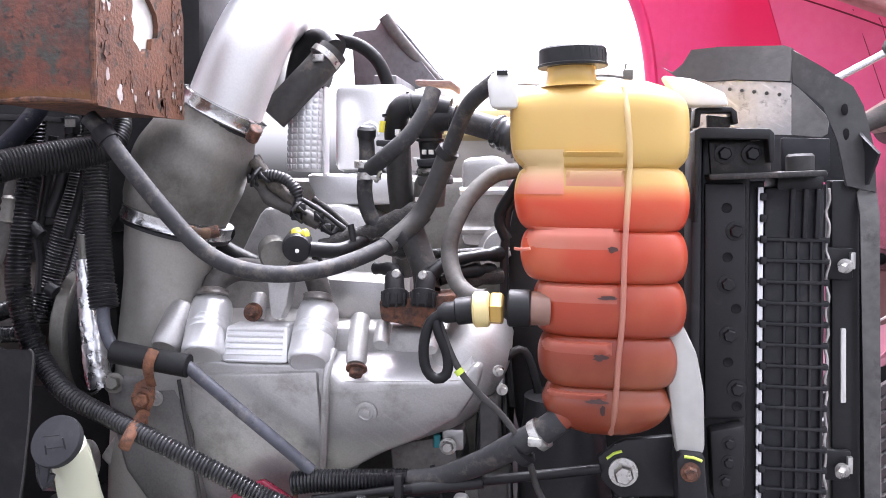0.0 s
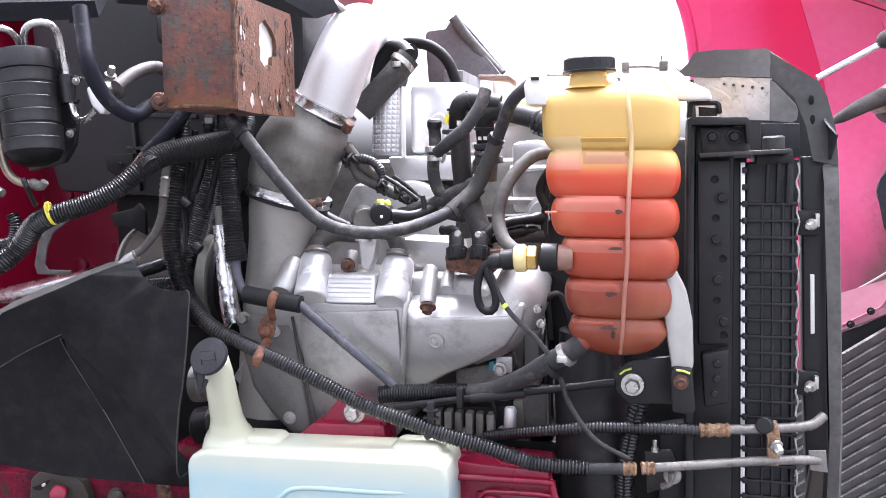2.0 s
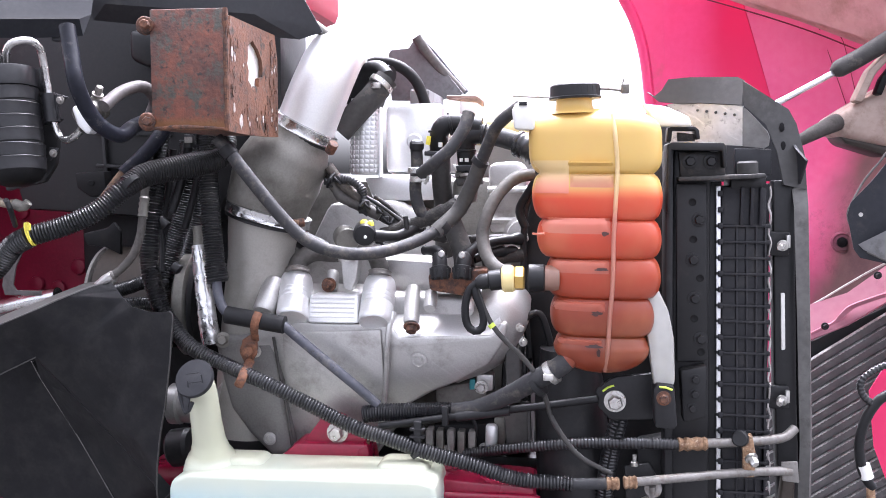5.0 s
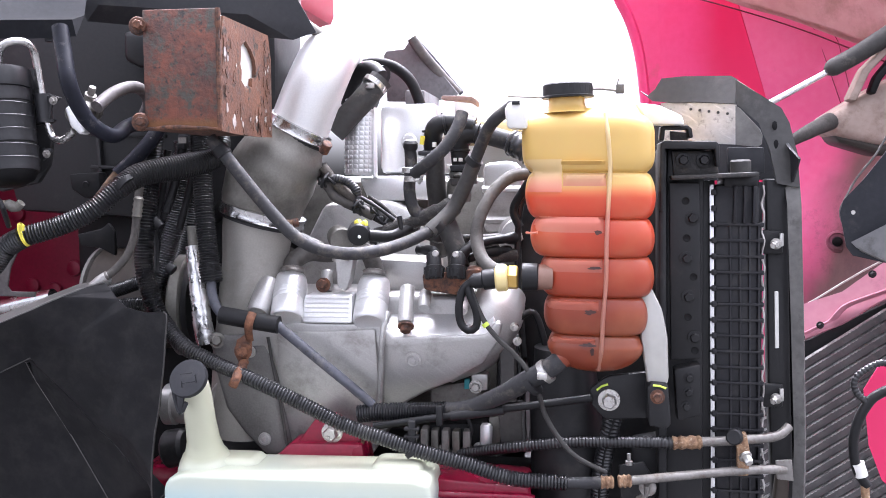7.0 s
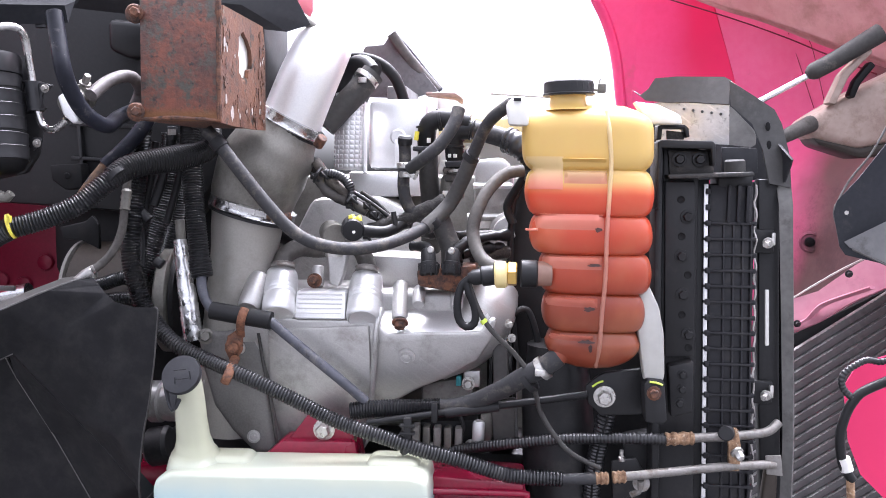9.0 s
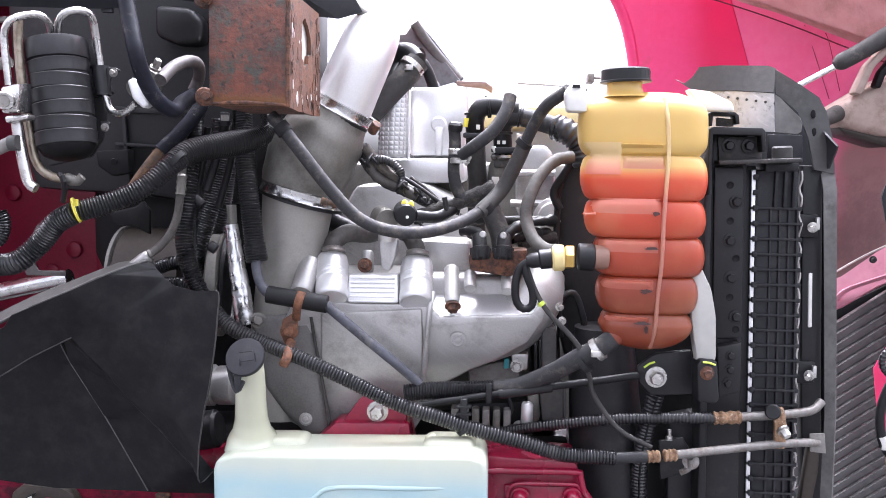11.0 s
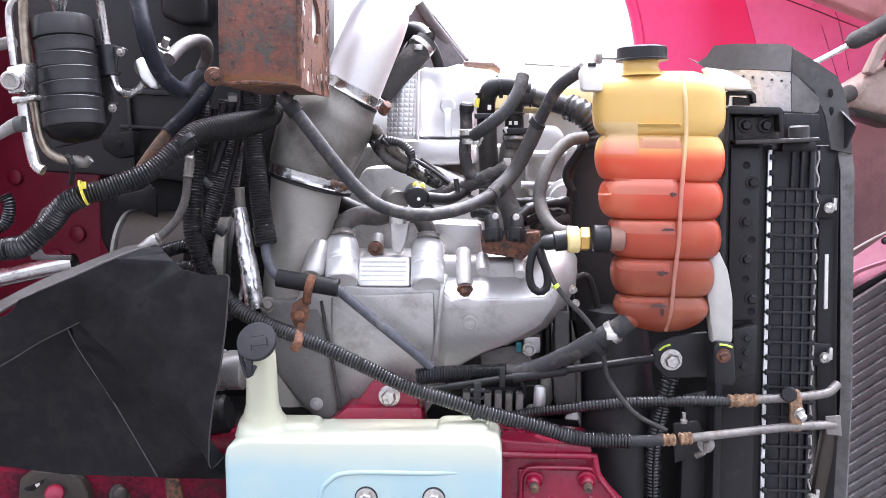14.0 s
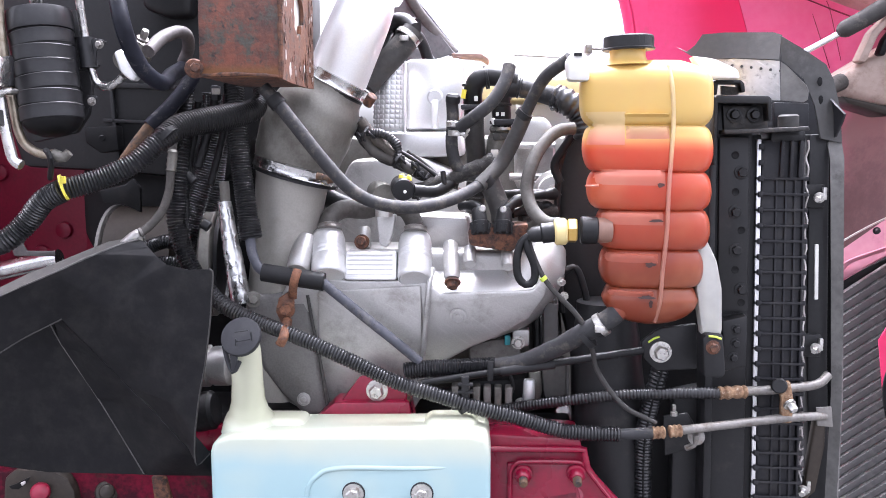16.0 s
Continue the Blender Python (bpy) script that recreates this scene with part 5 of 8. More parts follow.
part("clamp_screw", Shape().cyl((-0.234, 0.995, 1.589), (-0.223, 0.985, 1.603), 0.0085, 12, 0.001), RUST, pipe, "rusty clamp screw")

# ---- rusty steel box bracket ----
box = thing("rusty_box_bracket", "rusted red steel box bracket with a corroded hole", "bracket")
X0, X1, Y0, Y1 = (-0.434, 0.770, 1.697)[0], (-0.319, 0.770, 1.695)[0], 0.77, 0.985
ZB, ZT = (-0.321, 0.770, 1.616)[2], (-0.317, 0.770, 1.787)[2]
part("front_plate", Shape().box((X0, Y0, ZB), (X1, Y0 + 0.006, ZT), 0.002), PAINTRUST, box)
hole = []
for k in range(18):
    t = 2 * math.pi * k / 18
    q = 1.0 + 0.2 * math.sin(3.1 * k) + 0.12 * math.cos(7.3 * k)
    hole.append((0.88 + 0.031 * q * math.cos(t), (ZB + ZT) / 2 + 0.017 + 0.035 * q * math.sin(t)))
b = bmesh.new()
outer = []
for k in range(18):
    t = 2 * math.pi * k / 18
    c, s = math.cos(t), math.sin(t)
    cy, cz = 0.88, (ZB + ZT) / 2
    hy = (Y1 - cy) if c > 0 else (cy - Y0 - 0.006)
    hz = (ZT - 0.008 - cz) if s > 0 else (cz - ZB + 0.004)
    q = min(hy / max(1e-6, abs(c)), hz / max(1e-6, abs(s)))
    outer.append((cy + q * c, cz + q * s))
rows = [[b.verts.new((x, y, z)) for y, z in loop] for x in (X1, X1 - 0.006) for loop in (hole, outer)]
for k in range(18):
    q = (k + 1) % 18
    for a, c in ((0, 1), (1, 3), (3, 2), (2, 0)):
        b.faces.new((rows[a][k], rows[c][k], rows[c][q], rows[a][q]))
part("side_plate", Shape().bm(b), SCALY, box, "flaking rusted side plate with a hole")
part("rust_edge", Shape().tube([(X0, Y0 + 0.001, ZB + 0.002), ((X0 + X1) / 2, Y0 - 0.001, ZB + 0.004), (X1, Y0 + 0.001, ZB + 0.001)], 0.0026, 8, wob=0.5), RUST, box, "scaly rust along the lower edge")
part("corner_edge", Shape().tube([(X1 - 0.001, Y0 + 0.001, ZB), (X1 - 0.001, Y0, (ZB + ZT) / 2), (X1 - 0.001, Y0 + 0.001, ZT)], 0.0035, 8, wob=0.6), RUST, box, "scaly rust along the corner")
part("bottom_plate", Shape().box((X0, Y0 + 0.006, ZB), (X1 - 0.007, Y1, ZB + 0.006), 0.002), RUST, box)
part("back_plate", Shape().box((X0, Y1 - 0.006, ZB + 0.006), (X0 + 0.05, Y1, ZT - 0.02), 0.002), RUST, box)
part("liner", Shape().box((X0 + 0.04, Y0 + 0.03, ZB + 0.008), (X1 - 0.0072, Y1 - 0.02, ZT - 0.004), 0.004), WHITE, box, "pale insert seen through the hole")
for z in (ZB + 0.012, ZT - 0.022):
    part("ear", Shape().cyl((X0 - 0.008, Y0 - 0.001, z), (X0 - 0.008, Y0 + 0.008, z), 0.0135, 20, 0.002), RUST, box)
    part("bolt", Shape().hexagon((X0 - 0.004, Y0 - 0.001, z), (0.2, -1, 0), 0.007, 0.014), RUST, box)
for k in range(110):
    y, z = Y0 + 0.012 + (Y1 - Y0 - 0.024) * random.random(), ZB + 0.006 + (ZT - ZB - 0.03) * random.random()
    if k < 12:
        y = Y0 + 0.014 + 0.02 * random.random()
    elif k < 48:
        y = Y1 - 0.006 - 0.03 * random.random()
    elif k < 70:
        z = ZB + 0.004 + 0.03 * random.random()
    if (abs(y - 0.88) < 0.045 and abs(z - (ZB + ZT) / 2 - 0.014) < 0.046):
        continue
    s = 0.002 + 0.0055 * random.random() ** 2
    rim = []
    for j in range(11):
        t = 2 * math.pi * j / 11
        q = s * (0.6 + 0.7 * random.random())
        rim.append((X1 + 0.0006, y + 0.8 * q * math.cos(t), z + 1.5 * q * math.sin(t)))
    part("paint_flake", Shape().sheet(rim, [tuple(range(11))], 0.0007), FLAKE if k % 5 == 0 else (RUST if k % 5 in (1, 3) else SCALY), box)

# ---- radiator with its side frame ----
rad = thing("radiator", "black radiator with a ribbed plastic end tank and aluminium edge", "radiator")
part("side_channel", Shape().prism([(0.325, 0.985, 1.598), (0.381, 0.985, 1.594), (0.382, 0.985, 1.545), (0.388, 0.985, 1.257), (0.402, 0.985, 0.685), (0.319, 0.985, 0.681), (0.329, 0.985, 1.256)], 0.02, 0.004), BLACK, rad)
part("channel_web", Shape().prism([(0.311, 0.970, 1.592), (0.323, 0.970, 1.592), (0.330, 0.970, 1.259), (0.344, 0.970, 0.691), (0.330, 0.970, 0.691), (0.318, 0.970, 1.259)], 0.06, 0.003), BLACK, rad)
part("stiffener", Shape().prism([(0.328, 0.975, 1.540), (0.375, 0.975, 1.540), (0.385, 0.975, 1.264), (0.379, 0.975, 1.259), (0.337, 0.975, 1.258)], 0.008, 0.003), BLACK, rad)
for p in [(0.365, 0.975, 1.484), (0.358, 0.975, 1.421), (0.362, 0.975, 1.360), (0.373, 0.975, 1.296)]:
    part("bolt", Shape().hexagon(p, (0, -1, 0), 0.0078, 0.009), BLACK, rad)
for p in [(0.357, 0.975, 1.453), (0.369, 0.975, 1.392), (0.362, 0.975, 1.328), (0.374, 0.975, 1.275), (0.354, 0.975, 1.511)]:
    part("hole_rim", Shape().lathe([(0.0062, 0), (0.0056, 0.0006), (0.005, 0.0002)], p, (p[0], p[1] - 0.1, p[2]), 16), DEEP, rad)
ET, EB = (0.397, 1.000, 1.536), (0.423, 1.000, 0.677)
H = ET[2] - EB[2]
LEAN_X = (EB[0] - ET[0]) / H
def rx(z, off=0.0):
    return ET[0] + (ET[2] - z) * LEAN_X + off
part("core_edge", Shape().prism([(rx(ET[2], -0.0055), 0.99, ET[2]), (rx(ET[2], 0.001), 0.99, ET[2]), (rx(EB[2], 0.001), 0.99, EB[2]), (rx(EB[2], -0.0055), 0.99, EB[2])], 0.006, 0.001), BRIGHT, rad, "bare aluminium core edge")
part("core_side", Shape().prism([(0.373, 1.000, 1.542), (0.401, 1.000, 1.543), (0.430, 1.000, 0.678), (0.397, 1.000, 0.676)], 0.05, 0.002), BLACK, rad)
tank_w = 0.0715
endt = part("end_tank", Shape().prism([(rx(ET[2], 0.002), 0.993, ET[2]), (rx(ET[2], tank_w), 0.993, ET[2]), (rx(EB[2], tank_w - 0.008), 0.993, EB[2]), (rx(EB[2], 0.002), 0.993, EB[2])], 0.07, 0.006), GRID, rad, "black ribbed plastic end tank")
part("tank_flange", Shape().prism([(rx(ET[2], 0.06), 1.03, ET[2] + 0.004), (rx(ET[2], 0.083), 1.03, ET[2] + 0.004), (rx(EB[2], 0.076), 1.03, EB[2]), (rx(EB[2], 0.052), 1.03, EB[2])], 0.012, 0.002), GRID, endt)
n = int(H / 0.0252)
for k in range(2):
    z = ET[2] - 0.0116 - 0.0252 * k
    part("knob", Shape().box((rx(z, -0.0035), 0.984, z - 0.0045), (rx(z, 0.004), 0.992, z + 0.0045), 0.0015), GRID, endt)
for k in range(n):
    z = ET[2] - 0.062 - 0.0252 * k
    if z < EB[2]:
        break
    part("rib", Shape().box((rx(z, -0.006), 0.9875, z - 0.0022), (rx(z, tank_w), 0.998, z + 0.0022), 0.0012).box((rx(z, tank_w - 0.002), 0.988, z - 0.0035), (rx(z, tank_w + 0.0045), 0.998, z + 0.0035), 0.0012).box((rx(z, -0.0035), 0.984, z - 0.0045), (rx(z, 0.004), 0.992, z + 0.0045), 0.0015), GRID, endt)
for off in (0.0255, 0.0405, 0.055, 0.0685):
    part("upright_rib", Shape().prism([(rx(ET[2] - 0.06, off - 0.0017), 0.9882, ET[2] - 0.06), (rx(ET[2] - 0.06, off + 0.0017), 0.9882, ET[2] - 0.06), (rx(EB[2], off + 0.0017), 0.9882, EB[2]), (rx(EB[2], off - 0.0017), 0.9882, EB[2])], 0.012, 0.0012), GRID, endt)
for off in (0.033, 0.0478, 0.0618):
    part("top_fin", Shape().box((rx(ET[2], off - 0.002), 0.985, ET[2] - 0.06), (rx(ET[2], off + 0.003), 1.004, ET[2] - 0.002), 0.001), GRID, endt)
part("tank_cap", Shape().box((rx(ET[2], 0.016), 0.992, ET[2] - 0.005), (rx(ET[2], 0.07), 1.06, ET[2] + 0.016), 0.005), BLACK, rad)
part("condenser", Shape().prism([(0.482, 1.02, 1.545), (0.515, 1.02, 1.545), (0.532, 1.02, 1.186), (0.566, 1.02, 0.669), (0.536, 1.02, 0.667), (0.498, 1.02, 1.185)], 0.03, 0.004), BLACK, rad)
part("fin_edge", Shape().tube([(rx(1.535 - 0.0145 * k, 0.0772 + 0.0022 * math.sin(k * 2.3)), 1.0 + 0.002 * (k % 3), 1.535 - 0.0145 * k) for k in range(58)], 0.0017, 6), FLAKE, rad, "bent bright fin edge")
part("white_strip", Shape().prism([(0.500, 1.016, 1.366), (0.506, 1.016, 1.366), (0.510, 1.016, 1.275), (0.504, 1.016, 1.274)], 0.006, 0.001), WHITE, rad)
for p in ((0.497, 1.000, 1.444), (0.505, 1.000, 1.197), (0.498, 1.000, 0.954)):
    c = Vector(p)
    tab = part("clip_tab", Shape().box(c + Vector((-0.03, 0.01, -0.018)), c + Vector((0.012, 0.02, 0.02)), 0.003), BLACK, rad)
    part("clip_bolt", Shape().hexagon(c, (-0.6, -1, -0.2), 0.006, 0.016).box(c + Vector((0.004, -0.004, -0.004)), c + Vector((0.01, 0.004, 0.016)), 0.001), STEEL, tab, "zinc clip bolt")

top = thing("radiator_top_bracket", "black painted steel bracket with two bolts", "bracket")
part("channel", Shape().prism([(0.311, 0.950, 1.600), (0.317, 0.950, 1.603), (0.394, 0.950, 1.602), (0.399, 0.950, 1.597), (0.400, 0.950, 1.564), (0.395, 0.950, 1.564), (0.392, 0.950, 1.590), (0.318, 0.950, 1.591), (0.318, 0.950, 1.495), (0.313, 0.950, 1.495)], 0.06, 0.002), BLACK, top)
part("plate", Shape().prism([(0.331, 0.975, 1.588), (0.399, 0.975, 1.589), (0.403, 0.975, 1.549), (0.335, 0.975, 1.547)], 0.01, 0.002), GRIMY, top, "grimy rust-specked plate")
part("shelf", Shape().prism([(0.328, 0.950, 1.550), (0.457, 0.950, 1.556), (0.459, 0.950, 1.549), (0.330, 0.950, 1.543)], 0.07, 0.002), GRIMY, top)
part("bolt", Shape().hexagon((0.348, 0.972, 1.574), (0, -1, 0), 0.0078, 0.012), BLACK, top)
part("bolt", Shape().hexagon((0.379, 0.972, 1.574), (0, -1, 0), 0.0078, 0.012), BLACK, top)
part("hoop", Shape().prism([(0.311, 0.960, 1.604), (0.312, 0.960, 1.625), (0.319, 0.960, 1.628), (0.353, 0.960, 1.627), (0.359, 0.960, 1.622), (0.361, 0.960, 1.608), (0.355, 0.960, 1.608), (0.352, 0.960, 1.621), (0.319, 0.960, 1.621), (0.318, 0.960, 1.604)], 0.03, 0.0015), BLACK, top)
part("hoop_fill", Shape().prism([(0.328, 0.975, 1.619), (0.355, 0.975, 1.616), (0.355, 0.975, 1.605), (0.329, 0.975, 1.605)], 0.01, 0.001), DUSTY, top)
part("stud", Shape().cyl((0.437, 0.985, 1.553), (0.436, 0.985, 1.575), 0.016, 16, 0.003), DUSTY, top)
part("post", Shape().prism([(0.421, 1.010, 1.595), (0.476, 1.010, 1.594), (0.478, 1.010, 1.554), (0.423, 1.010, 1.554)], 0.01, 0.002), CHARCOAL, top)

sld = thing("radiator_air_shield", "dusty black rubber air shield over the radiator corner", "air shield")
part("top_sheet", Shape().sheet([(0.297, 1.160, 1.697), (0.308, 1.130, 1.686), (0.319, 1.120, 1.696), (0.327, 1.110, 1.713), (0.361, 1.100, 1.715), (0.434, 1.070, 1.711), (0.438, 1.040, 1.703), (0.438, 1.045, 1.664), (0.378, 1.085, 1.671), (0.349, 1.100, 1.671), (0.314, 1.115, 1.676)],
     [(0, 1, 2, 10), (2, 3, 4, 9, 10), (4, 5, 8, 9), (5, 6, 7, 8)], 0.004), SHIELD, sld)
part("side_sheet", Shape().sheet([(0.436, 1.040, 1.703), (0.466, 1.020, 1.679), (0.501, 1.020, 1.655), (0.513, 1.020, 1.633), (0.527, 1.020, 1.583), (0.532, 1.020, 1.531), (0.495, 1.010, 1.538), (0.483, 1.010, 1.590), (0.469, 1.020, 1.632), (0.440, 1.040, 1.663)],
     [(0, 1, 8, 9), (1, 2, 3, 7, 8), (3, 4, 5, 6, 7)], 0.004), SHIELD, sld)
part("riveted_plate", Shape().sheet([(0.328, 1.120, 1.673), (0.361, 1.100, 1.675), (0.439, 1.050, 1.664), (0.443, 1.050, 1.600), (0.403, 1.080, 1.603), (0.334, 1.120, 1.607)], [(0, 1, 2, 3, 4, 5)], 0.003), surface("scratched_alloy", (0.4, 0.405, 0.41), (0.62, 0.62, 0.63), 0.35, 0.5, grain=120, wear=24, bump=0.3, dirt=(0.16, 0.16, 0.165), dirt_at=(0.56, 0.7), scratch=0.5), sld, "scratched bare aluminium plate")
for k in range(6):
    part("rivet", Shape().lathe([(0.0024, 0), (0.0016, 0.0012)], Vector((0.372, 1.085, 1.660)) + Vector((0.0135 * k, -0.0078 * k, -0.0025 * k)), Vector((0.213, 0.500, 1.602)), 10), SHIELD, sld)
part("inner_sheet", Shape().sheet([(0.447, 1.130, 1.695), (0.487, 1.100, 1.675), (0.515, 1.090, 1.620), (0.525, 1.080, 1.543), (0.450, 1.100, 1.543), (0.320, 1.140, 1.538), (0.317, 1.150, 1.672), (0.386, 1.150, 1.680)], [(0, 1, 2, 3, 4, 5, 6, 7)], 0.004), CHARCOAL, sld)
part("gusset", Shape().sheet([(0.434, 1.030, 1.661), (0.440, 1.025, 1.656), (0.466, 1.000, 1.622), (0.470, 1.000, 1.613), (0.469, 1.000, 1.599), (0.463, 1.000, 1.595), (0.440, 1.015, 1.598), (0.434, 1.020, 1.599)], [tuple(range(8))], 0.003), SEAL, sld, "pale dusty gusset with a round corner")
part("slot", Shape().prism([(0.494, 1.008, 1.628), (0.494, 1.008, 1.624), (0.492, 1.008, 1.621), (0.489, 1.008, 1.621), (0.487, 1.008, 1.624), (0.486, 1.008, 1.628), (0.487, 1.008, 1.633), (0.489, 1.008, 1.635), (0.491, 1.008, 1.635), (0.493, 1.008, 1.633)], 0.002, 0.0005), DEEP, sld)
part("slot", Shape().prism([(0.497, 1.008, 1.599), (0.496, 1.008, 1.595), (0.494, 1.008, 1.592), (0.492, 1.008, 1.592), (0.490, 1.008, 1.595), (0.489, 1.008, 1.599), (0.490, 1.008, 1.604), (0.492, 1.008, 1.606), (0.494, 1.008, 1.606), (0.496, 1.008, 1.604)], 0.002, 0.0005), DEEP, sld)
part("curl", Shape().sheet([(0.511, 1.020, 1.605), (0.512, 1.000, 1.595), (0.525, 0.985, 1.576), (0.524, 0.990, 1.565), (0.522, 1.010, 1.540), (0.518, 1.030, 1.538), (0.516, 1.030, 1.579)], [(0, 1, 2, 6), (2, 3, 4, 5, 6)], 0.003), CHARCOAL, sld, "curled dark corner")
part("seal_strip", Shape().sheet([(0.511, 1.035, 1.555), (0.535, 1.035, 1.556), (0.532, 1.000, 1.506), (0.542, 1.000, 1.314), (0.549, 0.995, 1.127), (0.549, 0.990, 0.954), (0.557, 0.990, 0.689), (0.541, 1.005, 0.680), (0.535, 1.005, 0.948), (0.535, 1.005, 1.124), (0.524, 1.005, 1.313), (0.512, 1.005, 1.506)],
     [(0, 1, 2, 11), (2, 3, 10, 11), (3, 4, 9, 10), (4, 5, 8, 9), (5, 6, 7, 8)], 0.006), SEAL, sld, "grey dusty rubber seal strip")
part("backing_strip", Shape().sheet([(0.494, 1.060, 1.538), (0.525, 1.030, 1.531), (0.539, 1.030, 1.310), (0.548, 1.030, 1.118), (0.548, 1.030, 0.920), (0.553, 1.030, 0.665), (0.536, 1.060, 0.647), (0.516, 1.060, 1.108)], [(0, 1, 2, 3, 7), (7, 3, 4, 5, 6)], 0.004), BLACK, sld)
part("rust_patch", Shape().prism([(0.511, 1.000, 1.082), (0.529, 1.000, 1.092), (0.529, 1.000, 1.029), (0.518, 1.000, 0.951), (0.497, 1.000, 0.931), (0.504, 1.000, 1.009)], 0.02, 0.004), SOOTED, sld, "brown crumbling foam remnant")

# ---- lower bracket of the tank ----
lb = thing("tank_support_bracket", "black steel bracket with zinc bolt and lime paint marks", "bracket")
part("arm", Shape().prism([(0.210, 0.935, 1.216), (0.231, 0.935, 1.234), (0.241, 0.935, 1.239), (0.296, 0.935, 1.247), (0.299, 0.935, 1.174), (0.235, 0.935, 1.169), (0.215, 0.935, 1.190)], 0.012, 0.003), BLACK, lb)
part("bolt", Shape().hexagon((0.240, 0.933, 1.202), (0, -1, 0), 0.0118, 0.018), STEEL, lb, "zinc bolt with washer")
part("clip", Shape().prism([(0.294, 0.885, 1.234), (0.299, 0.885, 1.242), (0.324, 0.885, 1.240), (0.330, 0.885, 1.180), (0.324, 0.885, 1.173), (0.298, 0.885, 1.176)], 0.045, 0.003), BLACK, lb)
part("clip_bolt", Shape().hexagon((0.309, 0.884, 1.222), (0, -1, 0), 0.0075, 0.012), RUST, lb)
part("side_plate", Shape().prism([(0.341, 0.960, 1.247), (0.381, 0.960, 1.257), (0.383, 0.960, 1.174), (0.348, 0.960, 1.164)], 0.03, 0.004), BLACK, lb)
for p in ((0.364, 0.960, 1.234), (0.364, 0.960, 1.211), (0.361, 0.960, 1.188)):
    part("stud", Shape().hexagon(p, (0, -1, 0), 0.006, 0.007), BLACK, lb)
part("paint_mark", Shape().tube([(0.221, 0.934, 1.216), (0.228, 0.934, 1.222), (0.238, 0.933, 1.226)], 0.0018, 6), LIME, lb)
part("paint_mark", Shape().tube([(0.302, 0.883, 1.239), (0.314, 0.883, 1.238), (0.321, 0.883, 1.235)], 0.0018, 6), LIME, lb)

# ---- fan shroud and dark parts behind the tank ----
fan = thing("fan_shroud", "black plastic fan shroud behind the coolant tank", "fan shroud")
part("rim", Shape().prism([(0.099, 1.120, 1.540), (0.138, 1.120, 1.575), (0.358, 1.120, 1.577), (0.400, 1.120, 0.605), (0.140, 1.120, 0.593), (0.120, 1.120, 1.144), (0.088, 1.120, 1.268), (0.087, 1.120, 1.471)], 0.06, 0.012), BLACK, fan)
part("lip", Shape().tube([(0.107, 1.100, 1.555), (0.096, 1.100, 1.515), (0.087, 1.100, 1.481), (0.086, 1.100, 1.372), (0.098, 1.100, 1.230)], 0.006, 8), BLACK, fan)
part("lower_duct", Shape().tube([(0.168, 1.050, 1.261, 0.0500), (0.171, 1.050, 1.162, 0.0600), (0.179, 1.050, 1.042, 0.0640), (0.190, 1.050, 0.690, 0.0640)], n=28), BLACK, fan)
part("post", Shape().prism([(0.282, 1.020, 1.113), (0.330, 1.020, 1.124), (0.338, 1.020, 0.661), (0.285, 1.020, 0.659)], 0.03, 0.006), BLACK, fan)

# ---- hoses and conduits ----
def hose(name, pts, r, mat, label, cat, ridge=0.0, pitch=0.006, n=12):
    return solo(name, Shape().tube(pts, r, n, ridge, pitch, wob=0.4 if "wir" in name else 0.0), mat, label, cat)


def clamp_ring(a, b, r, parent, name="clamp"):
    c = part(name, Shape().lathe([(r, 0), (r + 0.0015, 0.0008), (r + 0.0015, 0.0105), (r, 0.011)], a, b, 24), STEEL, parent, "steel worm clamp")
    q = Vector(a) + Vector((0, -r - 0.003, 0))
    part("screw", Shape().box(q - Vector((0.008, 0.003, 0.005)), q + Vector((0.008, 0.004, 0.005)), 0.0015), STEEL, c)
    return c


big = thing("coolant_vent_hose", "long black rubber hose looping to the coolant tank", "hose")
part("hose", Shape().tube([(-0.361, 0.830, 1.606), (-0.344, 0.830, 1.588), (-0.317, 0.830, 1.554), (-0.273, 0.840, 1.497), (-0.237, 0.849, 1.458), (-0.200, 0.858, 1.438), (-0.149, 0.870, 1.431), (-0.096, 0.910, 1.439), (-0.048, 0.970, 1.462), (-0.012, 1.000, 1.500),
     (0.010, 0.989, 1.541), (0.027, 0.980, 1.584), (0.051, 0.950, 1.629), (0.087, 0.920, 1.656)], 0.0098, 16), HOSEGREY, big)
part("sleeve", Shape().tube([(-0.050, 0.968, 1.459), (-0.016, 0.996, 1.494), (0.007, 0.990, 1.537), (0.023, 0.982, 1.575)], 0.0125, 16), DUSTY, big, "brown-stained outer sleeve")
part("collar", Shape().tube([(-0.348, 0.830, 1.592), (-0.338, 0.830, 1.580)], 0.0125, 16), RUBBER, big)
part("tie", Shape().tube([(-0.043, 0.974, 1.471), (-0.035, 0.980, 1.462)], 0.0138, 14), BLACK, big)
part("tie", Shape().tube([(0.018, 0.984, 1.569), (0.024, 0.981, 1.577)], 0.0142, 14), BLACK, big)

